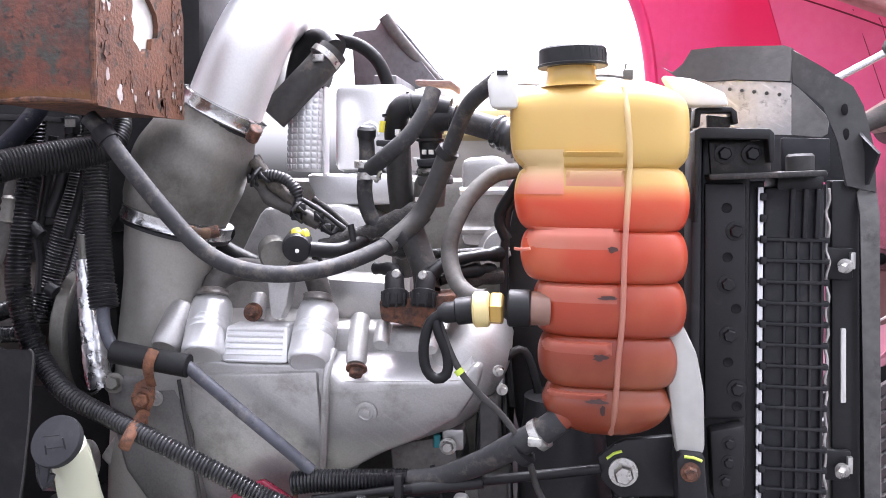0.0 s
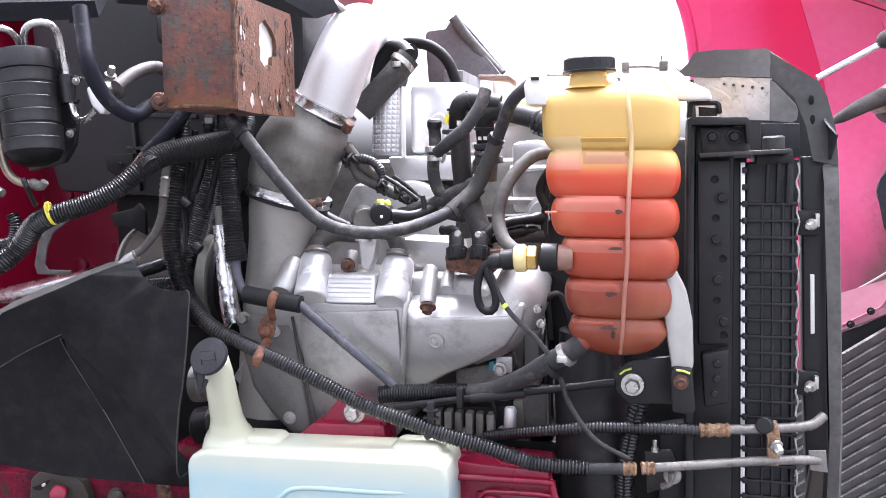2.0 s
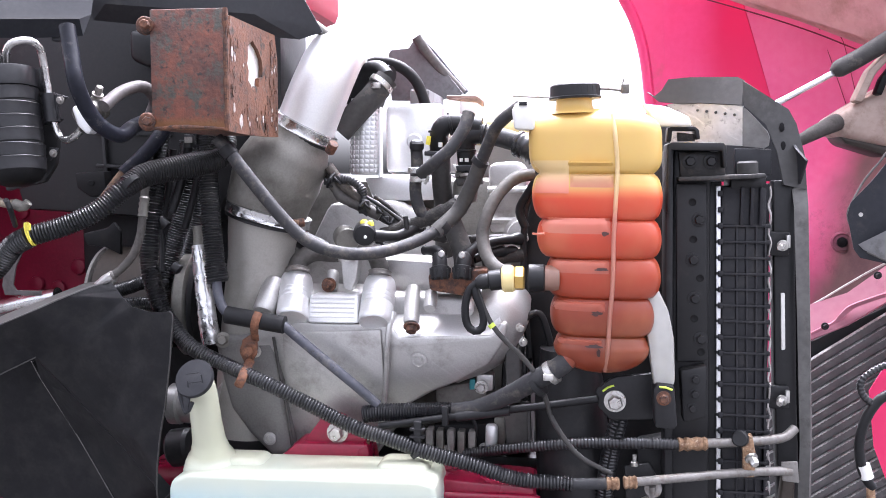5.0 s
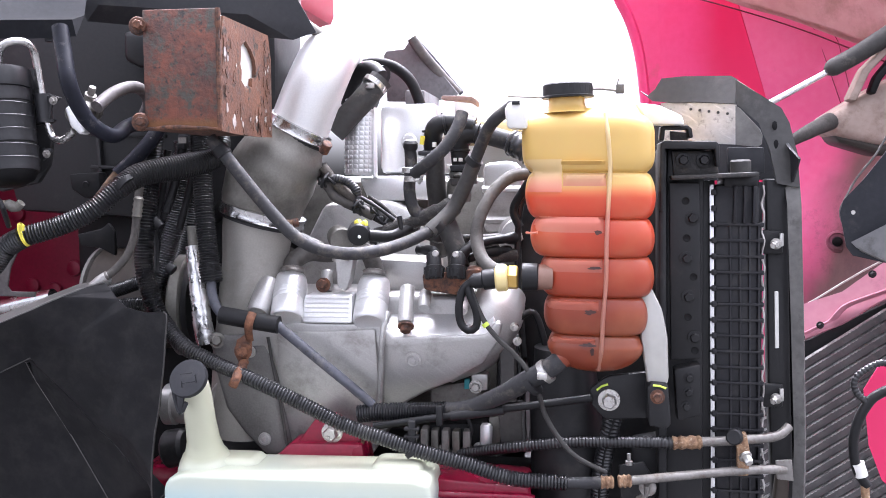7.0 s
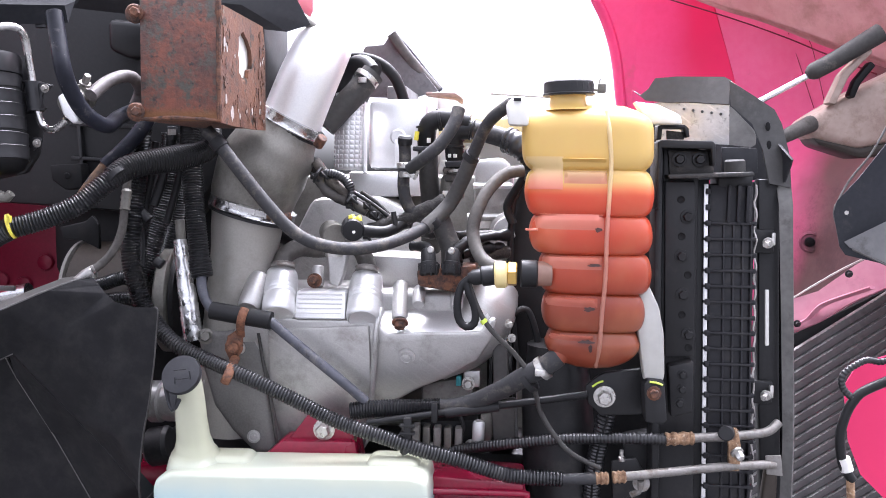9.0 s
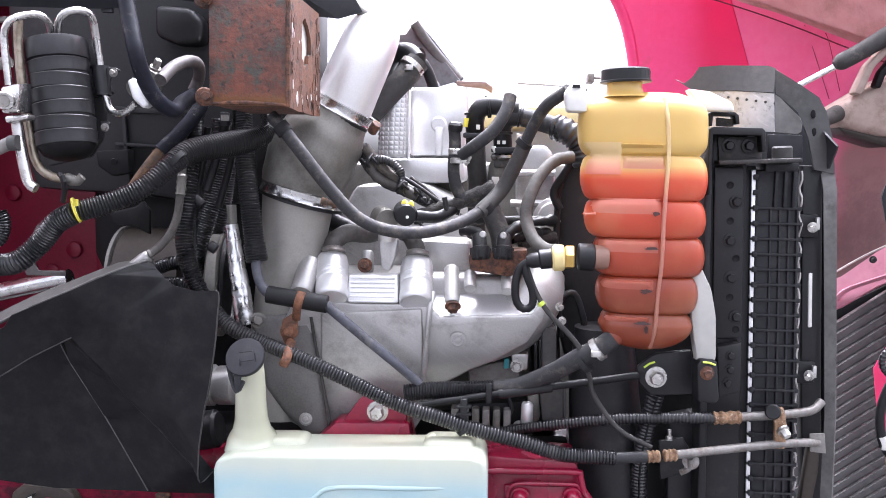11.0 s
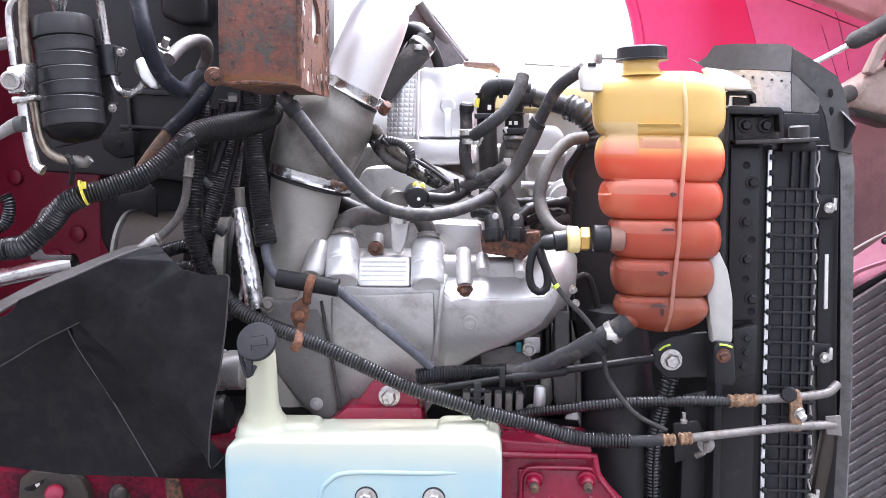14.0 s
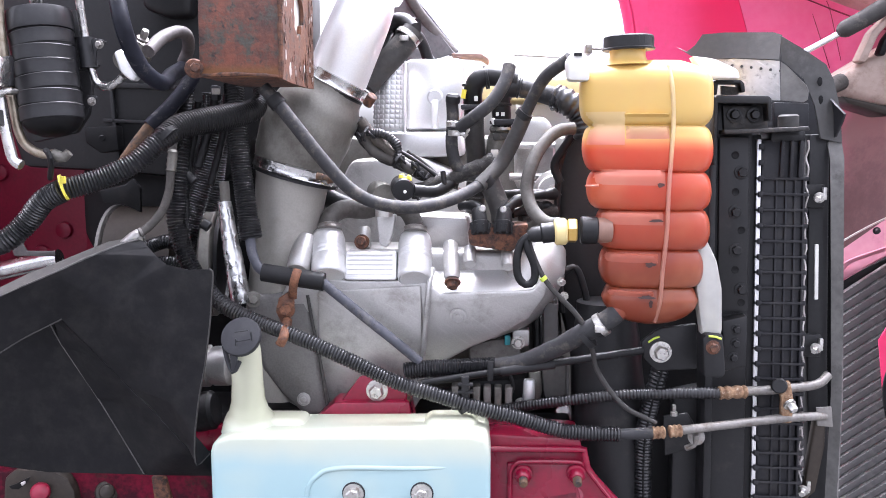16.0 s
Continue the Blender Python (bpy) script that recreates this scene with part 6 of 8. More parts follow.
lower = thing("tank_lower_hose", "black rubber hose clamped to the tank outlet", "hose")
part("hose", Shape().tube([(-0.025, 0.960, 1.167, 0.0118), (0.021, 0.950, 1.177, 0.0125), (0.073, 0.930, 1.204, 0.0145), (0.110, 0.910, 1.231, 0.0155), (0.147, 0.900, 1.255, 0.0155), (0.166, 0.900, 1.270, 0.0155)], n=18), HOSEGREY, lower)
part("band", Shape().tube([(0.118, 0.908, 1.226), (0.125, 0.906, 1.232)], 0.0195, 16), BLACK, lower)
part("conduit", Shape().tube([(-0.169, 0.960, 1.154), (-0.136, 0.960, 1.159), (-0.080, 0.960, 1.163), (-0.020, 0.960, 1.167)], 0.0145, 14, 0.11, 0.0046), CONDUIT, lower)
clamp_ring((0.138, 0.903, 1.247), (0.156, 0.899, 1.261), 0.0175, lower)
rodl = thing("support_rod", "thin black tape-wrapped rod bolted to the bracket", "rod")
part("rod", Shape().tube([(-0.139, 0.945, 1.139), (-0.052, 0.945, 1.155), (0.039, 0.945, 1.171), (0.128, 0.940, 1.187), (0.214, 0.935, 1.203)], 0.0062, 12), RUBBER, rodl)
part("wrap", Shape().tube([(-0.011, 0.944, 1.162), (0.075, 0.942, 1.177)], 0.0085, 12), BLACK, rodl)
part("tie", Shape().box(Vector((-0.028, 0.930, 1.167)) - Vector((0.005, 0, 0.018)), Vector((-0.028, 0.930, 1.167)) + Vector((0.005, 0.012, 0.014)), 0.002), BLACK, rodl)

ac1 = thing("long_conduit_line", "black split conduit running down to a grey metal line", "conduit")
part("conduit", Shape().tube([(-0.537, 1.000, 1.616, 0.0165), (-0.545, 1.000, 1.551, 0.0165), (-0.546, 0.980, 1.476, 0.0165), (-0.547, 0.970, 1.401, 0.0160), (-0.530, 0.960, 1.342, 0.0155), (-0.504, 0.950, 1.301, 0.0145), (-0.456, 0.930, 1.264, 0.0130), (-0.398, 0.920, 1.241, 0.0120), (-0.321, 0.900, 1.218, 0.0120), (-0.249, 0.900, 1.186, 0.0120), (-0.177, 0.900, 1.153, 0.0120), (-0.105, 0.900, 1.131, 0.0120), (-0.051, 0.900, 1.115, 0.0120),
     (0.020, 0.905, 1.097, 0.0120), (0.092, 0.910, 1.076, 0.0120), (0.177, 0.915, 1.071, 0.0120)], 0.012, 18, 0.13, 0.0052), CONDUIT, ac1)
part("hose", Shape().tube([(0.175, 0.915, 1.071), (0.231, 0.918, 1.074)], 0.009, 14), HOSEGREY, ac1)
for a, b in (((0.228, 0.918, 1.074), (0.251, 0.919, 1.075)), ((0.255, 0.920, 1.076), (0.289, 0.922, 1.079))):
    part("crimp", Shape().lathe([(0.008, 0), (0.0105, 0.002), (0.0085, 0.007), (0.0105, 0.01), (0.0088, 0.014), (0.0105, 0.018), (0.008, 0.021)], a, b, 16), CRIMP, ac1, "corroded crimp sleeve")
part("tube", Shape().tube([(0.258, 0.920, 1.076), (0.327, 0.935, 1.081), (0.421, 0.955, 1.088), (0.478, 0.965, 1.091), (0.516, 0.975, 1.090)], 0.0072, 12), TUBE, ac1)
part("tab", Shape().prism([(0.500, 0.970, 1.105), (0.524, 0.970, 1.107), (0.528, 0.970, 1.073), (0.503, 0.970, 1.075)], 0.004, 0.001), PALETUBE, ac1)
part("bracket", Shape().tube([(0.300, 0.930, 1.069), (0.300, 0.935, 1.052), (0.287, 0.940, 1.042)], 0.005, 8), TUBE, ac1)
part("tie", Shape().tube([(-0.069, 0.900, 1.117), (-0.064, 0.900, 1.111)], 0.0125, 12), BLACK, ac1)
part("clip", Shape().box(Vector((-0.067, 0.900, 1.146)) - Vector((0.006, 0.003, 0.018)), Vector((-0.067, 0.900, 1.146)) + Vector((0.006, 0.008, 0.018)), 0.002)
     .box(Vector((-0.067, 0.900, 1.151)) - Vector((0.012, 0.004, 0.002)), Vector((-0.067, 0.900, 1.151)) + Vector((0.012, 0.008, 0.002)), 0.001)
     .box(Vector((-0.067, 0.900, 1.139)) - Vector((0.012, 0.004, 0.002)), Vector((-0.067, 0.900, 1.139)) + Vector((0.012, 0.008, 0.002)), 0.001), BLACK, ac1)

ac2 = thing("short_conduit_line", "black split conduit joined to a bent grey metal line", "conduit")
part("conduit", Shape().tube([(-0.062, 1.060, 1.054), (0.007, 1.030, 1.075), (0.081, 1.000, 1.096), (0.172, 0.980, 1.115), (0.261, 0.965, 1.125), (0.342, 0.960, 1.129)], 0.0092, 14, 0.15, 0.0056), CONDUIT, ac2)
part("crimp", Shape().lathe([(0.008, 0), (0.0115, 0.002), (0.009, 0.009), (0.0115, 0.014), (0.009, 0.022), (0.0115, 0.03), (0.0095, 0.038), (0.0115, 0.042), (0.008, 0.046)], (0.340, 0.960, 1.129), (0.390, 0.962, 1.132), 18), CRIMP, ac2, "corroded crimp sleeve")
part("tube", Shape().tube([(0.381, 0.962, 1.132), (0.432, 0.966, 1.135), (0.478, 0.972, 1.139), (0.506, 0.980, 1.143), (0.523, 0.990, 1.155)], 0.0075, 12), TUBE, ac2)
cb = part("line_clamp", Shape().prism([(0.434, 0.955, 1.149), (0.452, 0.955, 1.151), (0.459, 0.955, 1.117), (0.457, 0.955, 1.083), (0.440, 0.955, 1.082), (0.439, 0.955, 1.122)], 0.012, 0.002), CRIMP, ac2, "rusty line clamp")
part("bolt", Shape().hexagon((0.450, 0.953, 1.116), (0.4, -1, -0.6), 0.007, 0.016), STEEL, cb)
part("knob", Shape().cyl((0.431, 0.945, 1.147), (0.438, 0.965, 1.142), 0.0125, 16, 0.002), BLACK, ac2)

down = hose("downward_conduit", [(0.251, 0.980, 1.166), (0.243, 0.980, 1.133), (0.233, 0.990, 1.072), (0.230, 1.000, 1.000), (0.236, 1.000, 0.821)], 0.0145, CONDUIT, "black split conduit hanging below the bracket", "conduit", 0.12, 0.006, 14)
part("split", Shape().tube([(0.2505, 0.965, 1.160), (0.242, 0.965, 1.133), (0.232, 0.974, 1.072), (0.229, 0.9848, 1.000), (0.235, 0.9848, 0.821)], 0.0018, 6), DEEP, down)
hose("grey_vent_hose", [(0.105, 1.030, 1.553), (0.076, 1.020, 1.547), (0.048, 1.000, 1.519), (0.031, 0.980, 1.482), (0.027, 0.970, 1.451), (0.038, 0.950, 1.420), (0.059, 0.930, 1.404), (0.078, 0.920, 1.404)], 0.0105, DUSTHOSE, "grey weathered rubber hose curving to the sensor", "hose", n=16)

wl1 = thing("sensor_wire", "thin black taped wire hanging from the sensor plug", "wire")
part("loop", Shape().tube([(0.028, 0.886, 1.388), (0.016, 0.886, 1.377), (0.010, 0.884, 1.351), (0.013, 0.884, 1.325), (0.025, 0.884, 1.314), (0.037, 0.884, 1.321), (0.037, 0.884, 1.343), (0.027, 0.884, 1.368), (0.024, 0.886, 1.381)], 0.0062, 10), RUBBER, wl1)
part("lead", Shape().tube([(0.027, 0.886, 1.381), (0.040, 0.884, 1.347), (0.054, 0.885, 1.321), (0.072, 0.890, 1.299), (0.099, 0.900, 1.271), (0.121, 0.905, 1.240), (0.134, 0.930, 1.198), (0.142, 0.940, 1.169), (0.165, 0.935, 1.134), (0.192, 0.930, 1.108), (0.237, 0.930, 1.086)], 0.004, 10), DUSTY, wl1)
part("lime_mark", Shape().tube([(0.049, 0.884, 1.326), (0.053, 0.884, 1.321)], 0.0054, 10), LIME, wl1)

up = thing("upper_left_conduit", "thick black split conduit with a yellow tie", "conduit")
part("conduit", Shape().tube([(-0.800, 0.760, 1.372), (-0.755, 0.770, 1.378), (-0.725, 0.770, 1.384), (-0.696, 0.780, 1.411), (-0.670, 0.780, 1.442), (-0.640, 0.780, 1.458)], 0.0165, 16, 0.11, 0.0046), CONDUIT, up)
part("conduit", Shape().tube([(-0.644, 0.780, 1.457), (-0.598, 0.800, 1.472), (-0.555, 0.820, 1.494), (-0.528, 0.840, 1.522), (-0.509, 0.860, 1.541)], 0.0155, 16, 0.11, 0.0046), CONDUIT, up)
part("wrap", Shape().tube([(-0.519, 0.850, 1.533, 0.0170), (-0.499, 0.880, 1.552, 0.0190), (-0.452, 0.930, 1.565, 0.0210), (-0.417, 0.970, 1.578, 0.0180), (-0.408, 0.990, 1.600, 0.0120), (-0.413, 1.000, 1.617, 0.0120)], n=18, ridge=0.06, pitch=0.0042), RUBBER, up, "glossy ribbed section")
part("yellow_tie", Shape().tube([(-0.640, 0.778, 1.461), (-0.637, 0.779, 1.462)], 0.019, 18).box(Vector((-0.630, 0.760, 1.473)) - Vector((0.003, 0.002, 0.005)), Vector((-0.630, 0.760, 1.473)) + Vector((0.003, 0.004, 0.005)), 0.001), YELLOW, up, "yellow cable tie")
part("tie", Shape().tube([(-0.516, 0.850, 1.538), (-0.509, 0.850, 1.532)], 0.019, 16), BLACK, up)

vc = thing("vertical_conduit", "black split conduit ending in a blue-grey bent tube", "conduit")
part("conduit", Shape().tube([(-0.462, 1.020, 1.627), (-0.451, 1.000, 1.552), (-0.438, 0.980, 1.468), (-0.422, 0.960, 1.381)], 0.0165, 16, 0.11, 0.0046), CONDUIT, vc)
part("cuff", Shape().tube([(-0.426, 0.965, 1.399), (-0.420, 0.960, 1.371)], 0.0185, 16, 0.1, 0.0048), CONDUIT, vc)
part("tube", Shape().tube([(-0.422, 0.960, 1.381), (-0.418, 0.955, 1.349), (-0.405, 0.950, 1.324), (-0.384, 0.940, 1.317), (-0.347, 0.940, 1.312), (-0.305, 0.940, 1.306), (-0.283, 0.945, 1.288), (-0.238, 0.950, 1.250), (-0.187, 0.955, 1.208), (-0.144, 0.960, 1.171)], 0.0082, 14), BLUEGREY, vc, "blue-grey plastic tube")
part("sleeve", Shape().tube([(-0.396, 0.938, 1.319), (-0.346, 0.936, 1.312), (-0.296, 0.936, 1.305)], 0.0148, 18), RUBBER, vc, "black rubber sleeve")
hb2 = part("holder", Shape().prism([(-0.373, 0.945, 1.276), (-0.358, 0.945, 1.286), (-0.348, 0.945, 1.277), (-0.348, 0.945, 1.258), (-0.358, 0.945, 1.235), (-0.358, 0.945, 1.207), (-0.372, 0.945, 1.206), (-0.369, 0.945, 1.234), (-0.378, 0.945, 1.253)], 0.008, 0.002), ORANGERUST, vc, "rusty bracket holding the tube")
part("strap", Shape().tube([(-0.336, 0.925, 1.326), (-0.339, 0.918, 1.314), (-0.344, 0.925, 1.297), (-0.350, 0.945, 1.277)], 0.007, 8, flat=0.5), ORANGERUST, hb2)
part("bolt", Shape().hexagon((-0.361, 0.944, 1.258), (0, -1, 0), 0.0105, 0.01), ORANGERUST, hb2)
part("hook", Shape().tube([(-0.357, 0.940, 1.242), (-0.351, 0.900, 1.234), (-0.352, 0.884, 1.222), (-0.358, 0.888, 1.212)], 0.0075, 10, flat=0.5), ORANGERUST, hb2)

def run_hose(name, pts, r, ridge, mat, label):
    ob = hose(name, pts, r, mat, label, "wire" if "wir" in name else ("conduit" if "conduit" in name else "hose"), ridge, 0.0095 if "breather" in name else (0.0044 if ridge else 0.006), 14)
    if name in ("firewall_conduit", "wiring_branch"):
        ob["group"] = "conduits along the firewall" if name == "firewall_conduit" else "wiring on the engine"


run_hose("firewall_conduit", [(-0.512, 1.060, 1.611), (-0.516, 1.060, 1.543), (-0.524, 1.050, 1.475), (-0.539, 1.040, 1.416), (-0.554, 1.030, 1.358), (-0.560, 1.030, 1.338)], 0.0165, 0.11, CONDUIT, "black split conduit along the firewall")
run_hose("firewall_conduit", [(-0.502, 1.100, 1.604), (-0.512, 1.100, 1.524), (-0.525, 1.100, 1.443), (-0.547, 1.100, 1.382), (-0.570, 1.080, 1.343)], 0.0145, 0.11, CONDUIT, "black split conduit along the firewall")
run_hose("firewall_conduit", [(-0.651, 1.020, 1.338), (-0.616, 1.020, 1.348), (-0.581, 1.020, 1.358), (-0.556, 1.020, 1.344)], 0.012, 0.14, CONDUIT, "black split conduit along the firewall")
run_hose("firewall_conduit", [(-0.668, 1.000, 1.315), (-0.613, 1.000, 1.321), (-0.564, 1.000, 1.324), (-0.535, 1.000, 1.313)], 0.011, 0.14, CONDUIT, "short black conduit behind the flap")
run_hose("firewall_conduit", [(-0.875, 0.980, 1.444), (-0.868, 0.980, 1.425), (-0.877, 0.980, 1.396), (-0.907, 0.980, 1.386)], 0.011, 0.14, CONDUIT, "black split conduit curling by the cab wall")
run_hose("heater_pipe", [(-0.520, 0.990, 1.634), (-0.532, 0.980, 1.610), (-0.551, 0.965, 1.582), (-0.571, 0.955, 1.560), (-0.579, 0.950, 1.551)], 0.0125, 0.0, NAVY, "dark grey rubber hose on the heater pipe")
run_hose("heater_pipe", [(-0.574, 0.953, 1.556), (-0.591, 0.945, 1.532), (-0.606, 0.940, 1.510), (-0.619, 0.940, 1.492)], 0.0108, 0.0, TANRUST, "tan rusted pipe by the heater")
run_hose("fuel_hose", [(-0.540, 0.955, 1.541), (-0.543, 0.950, 1.515), (-0.545, 0.945, 1.478), (-0.547, 0.940, 1.448), (-0.556, 0.932, 1.418), (-0.573, 0.925, 1.395), (-0.586, 0.915, 1.383)], 0.0068, 0.0, DUSTHOSE, "grey-brown rubber hose with a crimped end")
run_hose("thin_wire", [(-0.423, 1.030, 1.619), (-0.403, 1.030, 1.629), (-0.389, 1.030, 1.631)], 0.006, 0.14, CONDUIT, "thin black conduit behind the box bracket")
run_hose("wiring_branch", [(-0.266, 1.085, 1.570), (-0.258, 1.085, 1.544), (-0.240, 1.085, 1.518), (-0.207, 1.085, 1.500), (-0.167, 1.085, 1.483), (-0.129, 1.085, 1.465), (-0.087, 1.085, 1.457)], 0.0115, 0.0, TAPED, "thick grimy taped wiring trunk on the engine")
run_hose("wiring_branch", [(-0.254, 1.060, 1.565), (-0.236, 1.060, 1.544), (-0.215, 1.060, 1.522), (-0.189, 1.060, 1.503)], 0.0088, 0.0, TANWRAP, "dusty tan sleeved wiring on the engine")
run_hose("wiring_branch", [(-0.248, 1.058, 1.538), (-0.236, 1.058, 1.516), (-0.214, 1.058, 1.503), (-0.187, 1.058, 1.493), (-0.163, 1.058, 1.477)], 0.0085, 0.0, DUSTHOSE, "dust-coated wiring on the engine")
run_hose("wiring_branch", [(-0.235, 1.050, 1.544), (-0.214, 1.050, 1.542), (-0.196, 1.050, 1.530), (-0.188, 1.050, 1.513), (-0.190, 1.050, 1.497)], 0.0085, 0.12, CONDUIT, "short black conduit loop on the engine")
run_hose("wiring_branch", [(-0.188, 1.050, 1.515), (-0.168, 1.050, 1.503), (-0.147, 1.050, 1.490), (-0.121, 1.050, 1.470)], 0.0035, 0.0, BLACK, "thin black wire on the engine")
run_hose("wiring_branch", [(-0.156, 1.050, 1.446), (-0.127, 1.050, 1.457), (-0.088, 1.050, 1.471), (-0.057, 1.050, 1.484), (-0.024, 1.050, 1.496)], 0.0138, 0.0, TAPED, "thick black wiring run behind the plugs")
run_hose("wiring_branch", [(-0.112, 1.030, 1.481), (-0.109, 1.030, 1.464), (-0.107, 1.030, 1.446)], 0.0042, 0.0, BLACK, "small black wiring clip post")
run_hose("wiring_branch", [(-0.088, 1.080, 1.445), (-0.038, 1.080, 1.439), (0.030, 1.080, 1.441), (0.080, 1.100, 1.439)], 0.008, 0.0, TAPED, "black wiring run behind the plugs")
run_hose("wiring_branch", [(0.020, 1.060, 1.399), (0.050, 1.080, 1.407), (0.081, 1.100, 1.411)], 0.0095, 0.0, TAPED, "black wiring run behind the plugs")
run_hose("wiring_branch", [(-0.177, 1.080, 1.513), (-0.148, 1.080, 1.493), (-0.128, 1.080, 1.474)], 0.004, 0.0, TAPED, "thin black wire on the engine")
run_hose("breather_hose", [(-0.099, 1.060, 1.602), (-0.097, 1.060, 1.571), (-0.098, 1.050, 1.523), (-0.089, 1.050, 1.489), (-0.068, 1.050, 1.472), (-0.034, 1.050, 1.479), (-0.016, 1.050, 1.495)], 0.0105, 0.0, HOSEGREY, "thin grey hose with spring clamps")
run_hose("breather_hose", [(-0.003, 1.020, 1.653), (-0.009, 1.010, 1.629), (-0.029, 1.000, 1.596), (-0.055, 1.000, 1.573), (-0.083, 1.020, 1.553)], 0.0108, 0.0, HOSEGREY, "grey branch hose with white print")
run_hose("water_hose", [(-0.311, 1.050, 1.382), (-0.308, 1.060, 1.399), (-0.287, 1.080, 1.412), (-0.254, 1.100, 1.409), (-0.231, 1.120, 1.416)], 0.0165, 0.0, DUSTHOSE, "curved dust-coated hose on the manifold boss")
run_hose("water_hose", [(-0.159, 1.050, 1.380), (-0.165, 1.060, 1.396), (-0.182, 1.080, 1.414), (-0.219, 1.100, 1.415)], 0.0155, 0.0, DUSTHOSE, "curved dusty grey hose on the manifold boss")
run_hose("lower_branch_hose", [(-0.326, 1.130, 1.455), (-0.355, 1.150, 1.475), (-0.340, 1.150, 1.434), (-0.287, 1.150, 1.408)], 0.018, 0.0, RUBBER, "black hose behind the pipe clamp")
run_hose("top_radiator_hose", [(-0.014, 1.090, 1.607), (-0.008, 1.090, 1.620), (0.012, 1.090, 1.623), (0.041, 1.090, 1.617), (0.085, 1.090, 1.604), (0.134, 1.090, 1.588)], 0.0168, 0.0, HOSEGREY, "large grey coolant hose to the radiator")
run_hose("ribbed_breather", [(0.076, 1.070, 1.605), (0.097, 1.060, 1.596), (0.120, 1.060, 1.575), (0.130, 1.060, 1.539)], 0.0225, 0.1, CONDUIT, "black ribbed bellows hose")
run_hose("crossing_hose", [(-0.189, 1.200, 1.685), (-0.205, 1.200, 1.696), (-0.190, 1.200, 1.735), (-0.173, 1.190, 1.736)], 0.018, 0.0, BLACK, "black rubber elbow hose")
run_hose("crossing_hose", [(-0.175, 1.180, 1.728), (-0.197, 1.170, 1.700), (-0.227, 1.160, 1.666), (-0.259, 1.150, 1.629)], 0.0225, 0.0, DUSTY, "grey rubber hose sloping down")
# Tube added in place of the curved edge of a dark drum.
run_hose("rear_drum_arc", [(-0.316, 1.620, 1.810), (-0.288, 1.620, 1.814), (-0.242, 1.620, 1.803), (-0.204, 1.620, 1.771), (-0.182, 1.620, 1.721), (-0.174, 1.620, 1.680), (-0.172, 1.620, 1.633)], 0.013, 0.0, DEEP, "thick black arc of a dark drum at the far side")
run_hose("crossing_hose", [(-0.177, 1.180, 1.732), (-0.192, 1.190, 1.747), (-0.212, 1.200, 1.748), (-0.230, 1.210, 1.734), (-0.242, 1.220, 1.712), (-0.251, 1.230, 1.685)], 0.0155, 0.0, BLACK, "black rubber elbow turning down behind the hose")
run_hose("engine_pipe", [(-0.063, 1.100, 1.588), (-0.060, 1.100, 1.538), (-0.057, 1.110, 1.489), (-0.060, 1.140, 1.407)], 0.0175, 0.0, DUSTY, "dusty black vertical coolant pipe")
run_hose("engine_pipe", [(-0.039, 1.070, 1.472), (-0.027, 1.060, 1.446), (-0.015, 1.050, 1.418), (-0.011, 1.040, 1.395)], 0.018, 0.0, DUSTY, "dusty black vertical coolant pipe")
run_hose("wiring_branch", [(-0.082, 1.050, 1.422), (-0.055, 1.030, 1.422), (-0.046, 1.020, 1.415)], 0.009, 0.0, RUBBER, "short black plug lead wire")
run_hose("wiring_branch", [(-0.005, 1.020, 1.415), (0.009, 1.030, 1.429), (0.039, 1.060, 1.438), (0.080, 1.100, 1.441)], 0.009, 0.0, RUBBER, "short black plug lead wire")
run_hose("wiring_branch", [(0.005, 1.040, 1.409), (0.034, 1.060, 1.418), (0.071, 1.100, 1.419)], 0.009, 0.0, RUBBER, "short black plug lead wire")
run_hose("shroud_hose", [(0.089, 1.090, 1.461), (0.078, 1.090, 1.491), (0.096, 1.080, 1.525), (0.118, 1.070, 1.559)], 0.0075, 0.0, RUBBER, "thin black hose by the shroud")

wc = thing("wiring_clips", "black plastic clips and ties on the grimy wiring", "clips")
for p in [(-0.253, 1.050, 1.538), (-0.236, 1.045, 1.543), (-0.183, 1.040, 1.501), (-0.160, 1.050, 1.489), (-0.151, 1.050, 1.474), (-0.135, 1.030, 1.448), (-0.157, 1.030, 1.438), (-0.190, 1.045, 1.489)]:
    c = Vector(p)
    part("clip", Shape().box(c - Vector((0.007, 0.004, 0.005)), c + Vector((0.006, 0.006, 0.006)), 0.002).tube([c + Vector((-0.006, 0, 0.006)), c + Vector((0.0, -0.006, 0.0)), c + Vector((0.008, 0, -0.008))], 0.0024, 8), BLACK, wc)
for a, b in (((-0.240, 1.045, 1.553), (-0.252, 1.045, 1.530)), ((-0.183, 1.040, 1.507), (-0.197, 1.045, 1.491)), ((-0.135, 1.060, 1.478), (-0.145, 1.060, 1.458))):
    part("tie", Shape().tube([a, (Vector(a) + Vector(b)) / 2 + Vector((0, -0.012, 0)), b], 0.0032, 8), TUBE if a[0] < -0.25 else BLACK, wc)

